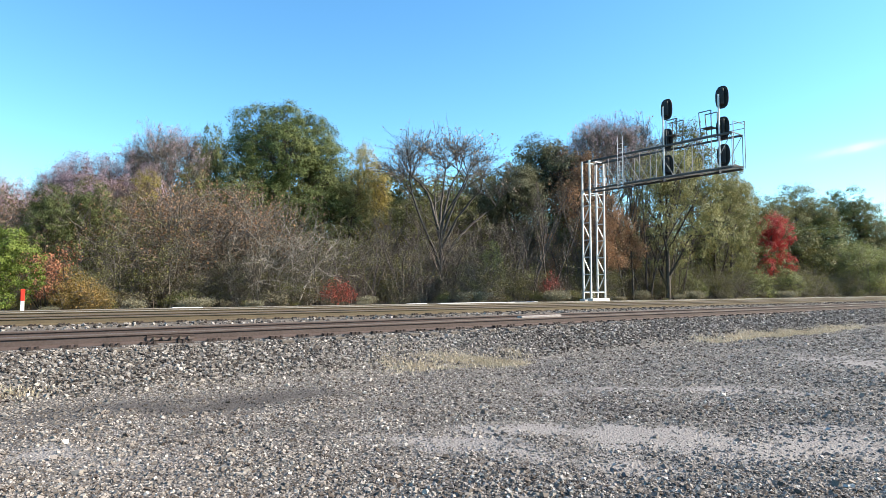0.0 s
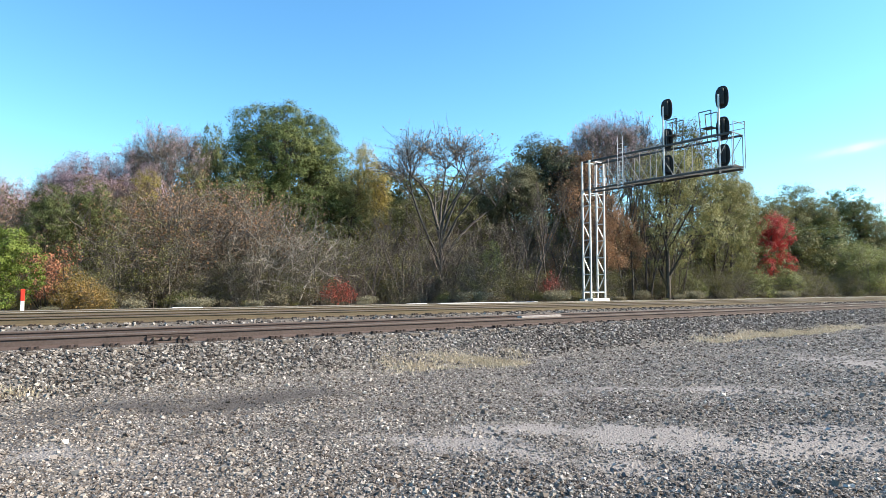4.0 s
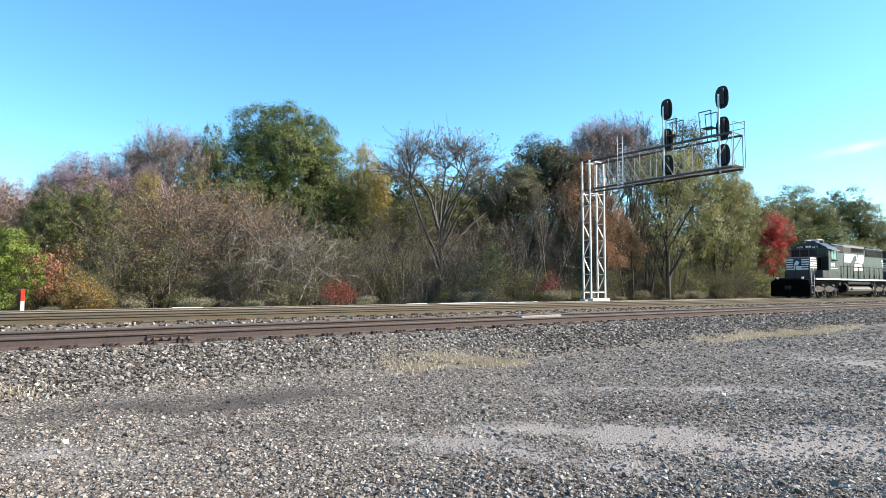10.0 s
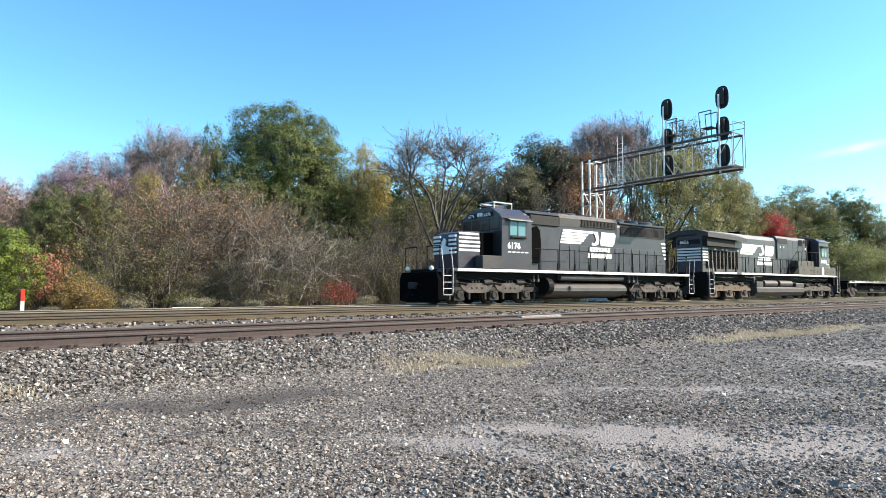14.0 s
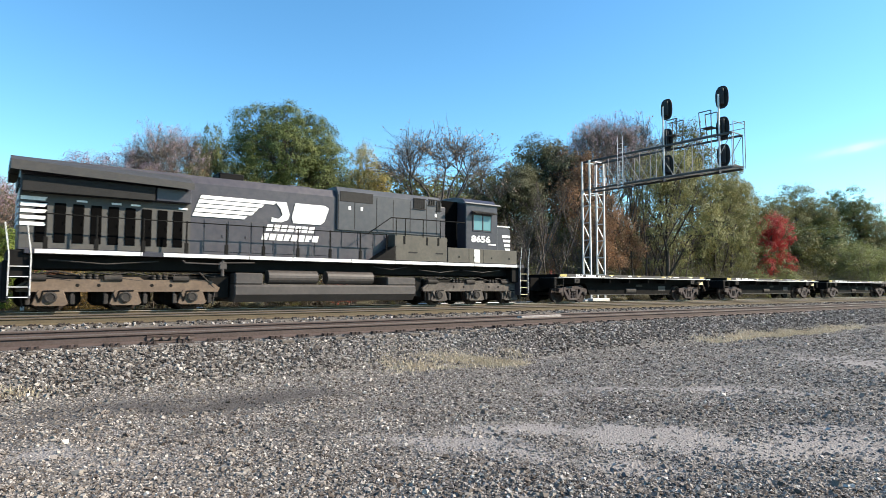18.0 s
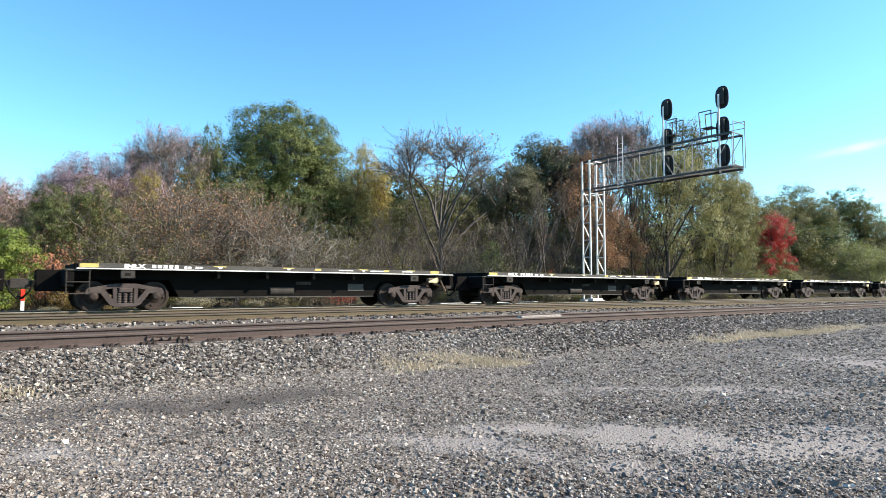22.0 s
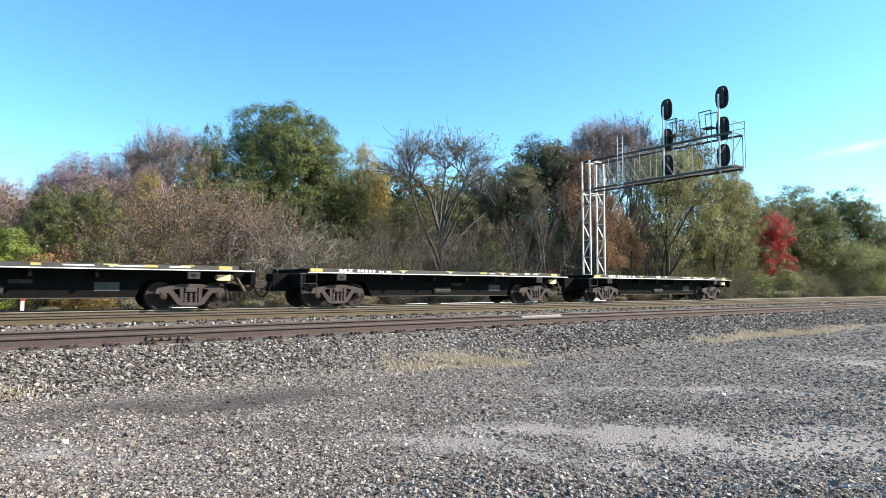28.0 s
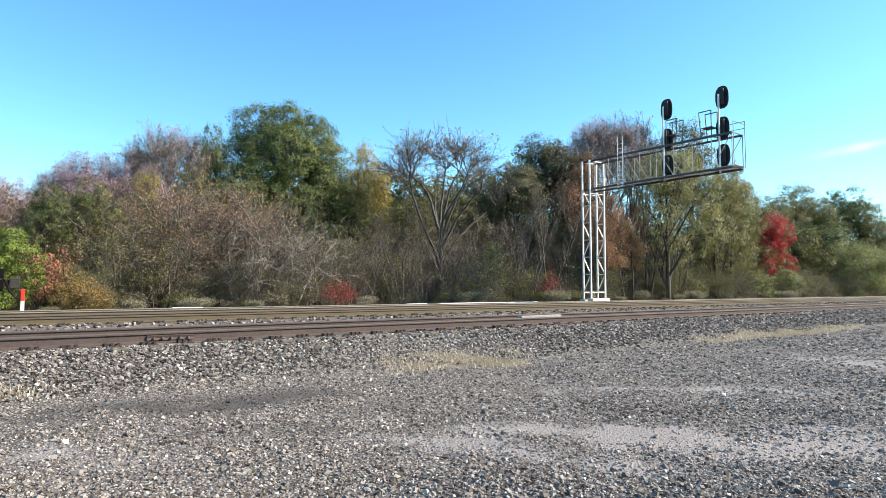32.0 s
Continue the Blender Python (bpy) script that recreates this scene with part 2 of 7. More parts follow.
STEEL_WHITE = worn("galvanised_steel", (0.62, 0.63, 0.63), (0.38, 0.36, 0.33), 0.45, 0.15, 0.5, 1.5, 14)
STEEL_DARK = worn("weathered_steel", (0.08, 0.08, 0.08), (0.05, 0.045, 0.04), 0.55, 0.4, 0.6, 2, 14)
# near-zero black: shade painted into recesses and louvres; also the plow's paint
PIT_BLACK = worn("plow_and_shade_black", (0.0022, 0.0022, 0.0024), (0.006, 0.0055, 0.005), 0.9, 0.0, 0.5, 2, 12, 0.1, 0.03)
BLACK = worn("black_paint", (0.007, 0.007, 0.007), (0.02, 0.018, 0.016), 0.65, 0.0, 0.6, 1.2, 9, 0.15, 0.08)
GLASS_DARK = worn("dark_glass", (0.012, 0.016, 0.02), (0.03, 0.035, 0.04), 0.06, 0.0, 0.3, 2, 10, 0.0)
SIGNAL_BLACK = worn("signal_black", (0.012, 0.012, 0.013), (0.03, 0.03, 0.03), 0.6, 0.0, 0.5, 3, 20)
LENS = worn("signal_lens", (0.03, 0.03, 0.028), (0.05, 0.05, 0.045), 0.12, 0.0, 0.3, 5, 30, 0.02)
CONCRETE = worn("concrete", (0.58, 0.56, 0.52), (0.36, 0.33, 0.29), 0.85, 0.0, 0.6, 3, 25, 0.4)
LOCO_BLACK = worn("loco_black", (0.034, 0.0315, 0.042), (0.068, 0.064, 0.072), 0.33, 0.0, 0.55, 0.9, 7, 0.12, 0.38)
LOCO_FADED = worn("faded_black", (0.044, 0.0405, 0.050), (0.082, 0.076, 0.081), 0.36, 0.0, 0.6, 0.8, 6, 0.12, 0.4)
LOCO_TEAL = worn("faded_blue_black", (0.039, 0.044, 0.053), (0.074, 0.077, 0.083), 0.45, 0.0, 0.6, 1.1, 6, 0.12, 0.35)
LOCO_DUST = worn("dusty_black", (0.036, 0.036, 0.037), (0.075, 0.070, 0.064), 0.65, 0.0, 0.7, 1.3, 9)
TRUCK_GREY = worn("truck_grime", (0.018, 0.0165, 0.016), (0.07, 0.060, 0.053), 0.8, 0.1, 0.8, 3.0, 16, 0.4)
TRUCK_PALE = worn("truck_dust", (0.052, 0.045, 0.041), (0.155, 0.133, 0.113), 0.85, 0.0, 0.9, 2.6, 12, 0.4)
TRUCK_RUST = worn("truck_rust", (0.105, 0.077, 0.058), (0.20, 0.148, 0.108), 0.85, 0.1, 0.8, 2.5, 14, 0.4)
WHITE = worn("white_paint", (0.78, 0.78, 0.77), (0.45, 0.43, 0.40), 0.5, 0.0, 0.35, 2, 11)
GRILLE = worn("grille_dark", (0.006, 0.006, 0.0063), (0.018, 0.016, 0.015), 0.7, 0.0, 0.5, 3, 20)
GLASS_BLUE = worn("cab_glass", (0.10, 0.22, 0.25), (0.14, 0.26, 0.28), 0.08, 0.0, 0.3, 2, 10, 0.0)
TANK_PALE = worn("pale_tank", (0.06, 0.056, 0.055), (0.11, 0.10, 0.093), 0.45, 0.0, 0.7, 1.0, 8)
TANK_GREY = worn("dusty_tank", (0.046, 0.041, 0.040), (0.088, 0.076, 0.070), 0.55, 0.0, 0.7, 1.0, 8)
FLAT_BLACK = worn("flat_car_black", (0.004, 0.004, 0.004), (0.013, 0.0115, 0.0105), 0.75, 0.0, 0.6, 0.8, 7, 0.15, 0.06)
FLAT_GREY = worn("flat_car_edge", (0.042, 0.041, 0.040), (0.10, 0.092, 0.08), 0.7, 0.0, 0.7, 1.0, 9)
YELLOW = worn("yellow_reflector", (0.46, 0.38, 0.12), (0.3, 0.25, 0.10), 0.5, 0.0, 0.5, 3, 12)
YELLOW_PALE = worn("pale_yellow_paint", (0.62, 0.55, 0.30), (0.42, 0.36, 0.2), 0.5, 0.0, 0.5, 3, 12)
WHEEL = worn("wheel_steel", (0.016, 0.011, 0.0095), (0.055, 0.036, 0.029), 0.75, 0.1, 0.7, 3, 16)
RED = worn("red_paint", (0.48, 0.028, 0.012), (0.34, 0.03, 0.02), 0.5, 0.0, 0.3, 3, 12)
BARK_GREY = bark("grey_bark", (0.062, 0.053, 0.044), (0.185, 0.162, 0.135))
BARK_MID = bark("grey_brown_bark", (0.06, 0.051, 0.045), (0.17, 0.15, 0.132))
BARK_DARK = bark("dark_bark", (0.026, 0.022, 0.018), (0.08, 0.067, 0.054))
BARK_LIMB = bark("dark_grey_bark", (0.042, 0.036, 0.033), (0.12, 0.105, 0.095))
BARK_BRUSH = bark("purplish_brown_bark", (0.04, 0.031, 0.028), (0.125, 0.102, 0.092))
BARK_PALE = bark("pale_bark", (0.14, 0.126, 0.108), (0.32, 0.29, 0.25))
LEAF_GREEN = leafy("green_leaves", [(0.2, (0.046, 0.058, 0.021)), (0.5, (0.092, 0.110, 0.036)), (0.8, (0.175, 0.19, 0.07))])
LEAF_OLIVE = leafy("olive_leaves", [(0.2, (0.062, 0.066, 0.023)), (0.5, (0.126, 0.126, 0.044)), (0.8, (0.235, 0.215, 0.088))])
LEAF_OPEN = leafy("sunlit_olive_leaves", [(0.2, (0.085, 0.09, 0.032)), (0.5, (0.18, 0.178, 0.066)), (0.8, (0.33, 0.31, 0.135))])
LEAF_YELLOW = leafy("yellow_leaves", [(0.2, (0.13, 0.118, 0.032)), (0.5, (0.27, 0.225, 0.06)), (0.8, (0.46, 0.33, 0.095))])
LEAF_MAPLE = leafy("maple_leaves", [(0.2, (0.046, 0.062, 0.02)), (0.5, (0.092, 0.118, 0.036)), (0.8, (0.175, 0.20, 0.066))])
LEAF_ELM = leafy("dull_olive_leaves", [(0.2, (0.045, 0.050, 0.027)), (0.5, (0.088, 0.092, 0.048)), (0.8, (0.16, 0.155, 0.085))])
LEAF_GOLD = leafy("golden_leaves", [(0.2, (0.10, 0.09, 0.03)), (0.5, (0.23, 0.17, 0.055)), (0.8, (0.42, 0.25, 0.09))])
LEAF_SAGE = leafy("pale_green_leaves", [(0.2, (0.105, 0.122, 0.042)), (0.5, (0.19, 0.208, 0.075)), (0.8, (0.31, 0.32, 0.14))])
LEAF_VINE = leafy("brown_orange_leaves", [(0.2, (0.15, 0.085, 0.048)), (0.5, (0.31, 0.18, 0.10)), (0.8, (0.44, 0.27, 0.16))])
LEAF_STRAW = leafy("straw_weeds", [(0.2, (0.15, 0.138, 0.09)), (0.5, (0.235, 0.218, 0.145)), (0.8, (0.34, 0.32, 0.225))])
LEAF_BRIGHT = leafy("bright_green_leaves", [(0.2, (0.06, 0.09, 0.016)), (0.5, (0.14, 0.19, 0.034)), (0.8, (0.27, 0.30, 0.075))])
LEAF_RUST = leafy("rust_leaves", [(0.2, (0.11, 0.074, 0.05)), (0.5, (0.20, 0.135, 0.092)), (0.8, (0.31, 0.21, 0.145))])
LEAF_ORANGE = leafy("orange_leaves", [(0.2, (0.18, 0.075, 0.045)), (0.5, (0.37, 0.165, 0.095)), (0.8, (0.47, 0.25, 0.15))])
LEAF_CRIMSON = leafy("crimson_leaves", [(0.2, (0.18, 0.035, 0.03)), (0.5, (0.36, 0.075, 0.06)), (0.8, (0.46, 0.15, 0.10))])
LEAF_RED = leafy("red_leaves", [(0.2, (0.13, 0.012, 0.012)), (0.5, (0.34, 0.028, 0.028)), (0.8, (0.45, 0.07, 0.06))])
LEAF_PINK = leafy("pinkish_leaves", [(0.2, (0.21, 0.145, 0.178)), (0.5, (0.36, 0.255, 0.295)), (0.8, (0.50, 0.37, 0.39))])
LEAF_TAN = leafy("tan_leaves", [(0.2, (0.26, 0.19, 0.13)), (0.5, (0.40, 0.30, 0.22)), (0.8, (0.50, 0.40, 0.31))])
LEAF_BROWN = leafy("brown_leaves", [(0.2, (0.062, 0.054, 0.034)), (0.5, (0.118, 0.103, 0.064)), (0.8, (0.20, 0.178, 0.115))])
GRASS_DRY = leafy("dry_grass", [(0.2, (0.29, 0.245, 0.17)), (0.5, (0.44, 0.378, 0.278)), (0.8, (0.58, 0.51, 0.405))])


# ---- ground, tracks ----
PROFILE_Y = [-3000, 0, 6.0, 9.2, 10.1, 10.9, 13.5, 14.6, 16.3, 17.2, 24.2, 25.4, 27.0, 36.0, 3000]
PROFILE_Z = [-0.80, -0.78, -0.77, -0.72, -0.46, -0.23, -0.23, -0.36, -0.34, -0.20, -0.20, -0.30, -0.32, -0.25, -0.1]


GRADE = -0.0047   # the line falls gently towards +x


def ground_height(x, y):
    """The ground's height, for numbers or arrays."""
    x, y = np.asarray(x, float), np.asarray(y, float)
    z = np.interp(y, PROFILE_Y, PROFILE_Z)
    lot = np.clip((10.2 - y) / 1.5, 0, 1)
    rough = 0.022 * np.sin(0.9 * x + 1.3 * np.sin(0.7 * y)) * np.sin(1.1 * y + 0.6) + 0.012 * np.sin(2.3 * x - 1.7 * y) + 0.008 * np.sin(4.1 * x + 3.3 * y + 1)
    wavy = 0.05 * np.sin(0.45 * x + 0.8) * np.exp(-((y - 9.9) / 0.8) ** 2)
    fall = GRADE * np.clip(x, -300, 300) * np.clip((y - 4) / 5, 0, 1)
    return z + rough * (0.35 + 0.65 * lot) * (y < 200) + wavy + fall


# trodden patches of the lot: centre x, y, half length along the viewer's right, half depth, strength
DUST_SPOTS = ((5.72, 3.43, 1.15, 0.45, 1), (5.46, 3.90, 0.62, 0.36, 0.9), (5.63, 2.98, 1.01, 0.35, 0.8), (4.00, 4.14, 0.35, 0.29, 1), (3.85, 4.70, 0.40, 0.27, 0.8), (4.54, 3.25, 0.53, 0.25, 0.8), (4.94, 4.76, 0.96, 0.27, 0.7), (4.31, 5.07, 0.58, 0.26, 0.6), (7.40, 6.07, 1.43, 0.39, 0.7), (9.10, 4.79, 1.22, 0.52, 0.6), (7.50, 2.83, 0.89, 0.48, 0.6), (14.69, 4.86, 1.68, 1.98, 0.8), (6.79, 2.23, 0.52, 0.77, 0.5), (10.37, 6.52, 1.88, 0.59, 0.4), (9.47, 3.92, 1.26, 0.35, 0.4), (3.18, 5.62, 0.62, 0.25, 0.6), (3.60, 5.01, 0.41, 0.29, 0.6), (1.19, 6.09, 0.73, 0.33, 0.5), (0.52, 6.83, 0.62, 0.35, 0.5), (1.37, 5.26, 0.55, 0.14, 0.3), (5.27, 2.33, 0.55, 0.18, 0.4), (7.61, 10.19, 1.68, 1.72, 0.5))
STAIN_SPOTS = ((2.17, 8.17, 0.64, 0.49, 1), (2.75, 8.20, 0.52, 0.46, 1), (0.99, 8.64, 0.55, 0.32, 0.9), (1.47, 8.57, 0.49, 0.34, 0.9), (3.80, 8.19, 0.73, 0.31, 0.8), (3.31, 8.02, 0.46, 0.28, 0.7), (0.52, 8.42, 0.39, 0.17, 0.8), (2.91, 6.12, 0.54, 0.18, 0.9), (1.81, 6.79, 0.36, 0.17, 0.6), (4.33, 6.77, 0.44, 0.29, 0.4), (6.71, 4.62, 0.85, 0.31, 0.35))
DARK_SPOTS = ((6.71, 4.62, 1.06, 0.41, 1), (6.95, 4.16, 0.62, 0.32, 0.9), (3.68, 3.31, 1.01, 0.29, 1), (4.53, 2.63, 0.66, 0.29, 1), (6.63, 2.60, 0.50, 0.85, 0.5), (4.37, 4.44, 0.22, 0.17, 0.8), (2.31, 5.86, 0.33, 0.21, 0.5))


def spots(x, y, table):
    """How strongly a place lies in the patches of a table: 0 to 1."""
    total = np.zeros(np.shape(x))
    for cx, cy, a, b, k in table:
        u, w = (x - cx) * 0.80 - (y - cy) * 0.60, (x - cx) * 0.60 + (y - cy) * 0.80
        total += k * np.exp(-(u / a) ** 2 - (w / b) ** 2)
    ragged = np.sin(3.1 * x + 1.7 * np.sin(2.3 * y)) * np.sin(3.7 * y + 1.9 * np.sin(1.6 * x)) + 0.5 * np.sin(8.3 * x + 2 * np.sin(5 * y)) * np.sin(7.1 * y)
    return np.clip(total * (0.82 + 0.45 * ragged), 0, 1)


def build_ground():
    xs = np.concatenate([[-3000, -900, -300, -120, -70], np.arange(-40, -12, 1.0), np.arange(-12, 40, 0.22), np.arange(40, 140, 1.2), [160, 220, 400, 1000, 3000]])
    ys = np.concatenate([[-3000, -800, -200, -60, -20, -8, -3], np.arange(0, 14, 0.2), np.arange(14, 30, 0.4), [32, 36, 45, 60, 100, 300, 900, 3000]])
    gx, gy = np.meshgrid(xs, ys, indexing="ij")
    gz = ground_height(gx, gy)
    n, m = gx.shape
    idx = np.arange(n * m).reshape(n, m)
    quads = np.stack([idx[:-1, :-1], idx[1:, :-1], idx[1:, 1:], idx[:-1, 1:]], -1).reshape(-1, 4)
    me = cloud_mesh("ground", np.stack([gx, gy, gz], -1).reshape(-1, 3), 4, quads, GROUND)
    for key, table in (("dust", DUST_SPOTS), ("stain", STAIN_SPOTS)):
        values = spots(gx, gy, table).astype(np.float32).ravel()
        me.attributes.new(key, "FLOAT", "POINT").data.foreach_set("value", values)
    me.shade_smooth()
    tagged(new("ground", me), "grey gravel lot rising to brown trackside soil", "ground", kind="structure")


CUBE_V = np.array([(x, y, z) for x in (-1, 1) for y in (-1, 1) for z in (-1, 1)], float) * 0.5
CUBE_F = np.array([(0, 1, 3, 2), (4, 6, 7, 5), (0, 4, 5, 1), (2, 3, 7, 6), (0, 2, 6, 4), (1, 5, 7, 3)])


def stones(name, x, y, size, material, label, sink=0.25, seed=1):
    """Many small angular stones lying at the given places: one object."""
    rng = np.random.default_rng(seed)
    n = len(x)
    v = CUBE_V[None] * rng.uniform(0.65, 1.2, (n, 1, 3)) + rng.uniform(-0.2, 0.2, (n, 8, 3))
    a, b, c = rng.uniform(0, 6.28, (3, n))
    def turn(v, i, j, t):
        co, si = np.cos(t)[:, None], np.sin(t)[:, None]
        p, q = v[..., i].copy(), v[..., j].copy()
        v[..., i], v[..., j] = p * co - q * si, p * si + q * co
    turn(v, 0, 1, a), turn(v, 1, 2, b), turn(v, 0, 2, c)
    v *= np.asarray(size)[:, None, None]
    v[..., 2] *= 0.8
    v[..., 0] += x[:, None]
    v[..., 1] += y[:, None]
    v[..., 2] += (ground_height(x, y) + size * (0.5 - sink))[:, None]
    f = CUBE_F[None] + (np.arange(n) * 8)[:, None, None]
    me = cloud_mesh(name, v.reshape(-1, 3), 4, f.reshape(-1, 4), material)
    for key, table in (("dust", DUST_SPOTS), ("stain", STAIN_SPOTS)):
        me.attributes.new(key, "FLOAT", "POINT").data.foreach_set("value", np.repeat(spots(x, y, table), 8).astype(np.float32))
    ob = new(name, me)
    return tagged(ob, label, "gravel", kind="stuff")


def scatter_lot():
    rng = np.random.default_rng(5)
    n = 175000
    r = 3.6 * (44 / 3.6) ** rng.uniform(0, 1, n)
    a = np.radians(rng.uniform(36.96 - 39, 36.96 + 39, n))
    x, y = r * np.sin(a), r * np.cos(a)
    keep = (y < 9.9) & (y > 0.3) & (rng.uniform(0, 1, n) > 0.80 * spots(x, y, DUST_SPOTS) + 0.74 * spots(x, y, STAIN_SPOTS) + 0.02 + 0.26 * np.sin(1.7 * x + 2.0 * np.sin(1.3 * y)) * np.sin(2.1 * y + 1.2 * np.sin(0.9 * x)))
    x, y = x[keep], y[keep]
    size = np.clip(rng.lognormal(-4.40, 0.38, len(x)), 0.008, 0.045) * (0.75 + 0.45 * (rng.uniform(0, 1, len(x)) > 0.3)) * np.clip(0.65 + np.hypot(x, y) / 18, 0.95, 2.0)
    stones("gravel", x, y, size, STONES, "loose grey and tan crushed stone on the lot", 0.3, 6)
    # heaps of larger dark stones
    n = 26000
    r = 3.2 * (12 / 3.2) ** rng.uniform(0, 1, n)
    a = np.radians(rng.uniform(36.96 - 39, 36.96 + 39, n))
    x, y = r * np.sin(a), r * np.cos(a)
    keep = rng.uniform(0, 1, n) < 0.5 * spots(x, y, DARK_SPOTS)
    x, y = x[keep], y[keep]
    stones("gravel", x, y, np.clip(rng.lognormal(-3.95, 0.35, len(x)), 0.012, 0.04), DARK_STONES, "larger dark grey stones lying in heaps on the lot", 0.3, 16)


def scatter_ballast():
    rng = np.random.default_rng(8)
    n = 62000
    x = -9 + 75 * rng.uniform(0, 1, n) ** 1.7
    y = rng.uniform(9.35, 11.3, n)
    keep = rng.uniform(0, 1, n) < np.clip((y - 9.3) / 0.5, 0.15, 1)
    x, y = x[keep], y[keep]
    stones("ballast", x, y, rng.uniform(0.024, 0.05, len(x)) * np.clip(0.9 + x / 45, 0.9, 2.0), BALLAST, "coarse grey railway ballast on the shoulder", 0.25, 9)
    n = 13000
    x = -14 + 84 * rng.uniform(0, 1, n) ** 1.5
    y = rng.uniform(12.9, 17.4, n)
    stones("ballast", x, y, rng.uniform(0.035, 0.085, n), BALLAST, "pale ballast between the tracks", 0.25, 10)


RAIL_OUT = [(-0.0375, 0.0), (-0.037, -0.035), (-0.012, -0.05), (-0.010, -0.14), (-0.072, -0.172), (-0.072, -0.186),
            (0.072, -0.186), (0.072, -0.172), (0.010, -0.14), (0.012, -0.05), (0.037, -0.035), (0.0375, 0.0)]


def build_track(name, yc, x0, x1, tie0, tie1, label, steel, shiny, seed, hardware):
    rng = random.Random(seed)
    track = thing(name, label, "railway track", (0, yc, 0), kind="structure")
    track.matrix_basis = pose(0, yc, 0, 0, math.degrees(math.atan(-GRADE)), 0)
    for s in (-1, 1):
        y = s * 0.755
        rail = part("rail", Shape().extrude([(y + u, w) for u, w in RAIL_OUT], 0, x0, x1), steel, track, "long rusty brown steel rail")
        top = Shape().extrude([(y - 0.0385, -0.016), (y - 0.0385, -0.003), (y - 0.033, 0.003), (y + 0.033, 0.003), (y + 0.0385, -0.003), (y + 0.0385, -0.016)], 0, x0, x1)
        part("running_surface", top, shiny, rail, "worn shiny top of the rail")
    tie_mesh = [Shape().block(-0.115, 0.115, -1.3, 1.3, -0.19, -0.01, 0.015).mesh("tie", TIE) for _ in range(1)]
    plate_mesh = Shape().block(-0.09, 0.09, -0.17, 0.17, 0, 0.018, 0.004).add(*spike_pair()).mesh("tie_plate", hardware)
    x = tie0
    while x < tie1:
        tie = new("tie", tie_mesh[0])
        tie.parent = track
        tie.matrix_basis = pose(x + rng.uniform(-0.03, 0.03), rng.uniform(-0.04, 0.04), -0.186 + rng.uniform(-0.008, 0.0), 0, rng.uniform(-0.3, 0.3), rng.uniform(-1.2, 1.2))
        for s in (-1, 1):
            plate = new("tie_plate", plate_mesh)
            plate.parent = tie
            plate.matrix_basis = pose(0, s * 0.755, -0.012)
        x += 0.56
    return track


def joint_bar(track):
    """Bolted splice on the near rail, and the open joint beside it."""
    y = -0.755
    s = Shape().extrude([(y - 0.012, -0.05), (y - 0.05, -0.062), (y - 0.035, -0.10), (y - 0.05, -0.135), (y - 0.012, -0.14)], 0, 2.25, 3.02)
    bar = part("joint_bar", s, RAIL_NEAR, track, "bolted rail joint bar")
    for x in (2.36, 2.50, 2.64, 2.78, 2.92):
        part("bolt", Shape().rod((x, y - 0.04, -0.10), (x, y - 0.085, -0.10), 0.02, 6), TIE, bar)


def spike_pair():
    s = Shape()
    for x in (-0.05, 0.05):
        for y in (-0.09, 0.09):
            s.block(x - 0.02, x + 0.02, y - 0.022, y + 0.022, 0.015, 0.058)
    s.block(-0.16, -0.10, -0.125, -0.02, 0.0, 0.055)   # rail anchor beside the plate
    return s.v, s.f


build_ground()


# ---- signal bridge ----
STEEL_GREY = worn("grey_steel", (0.24, 0.24, 0.24), (0.15, 0.14, 0.13), 0.5, 0.2, 0.5, 2, 14)


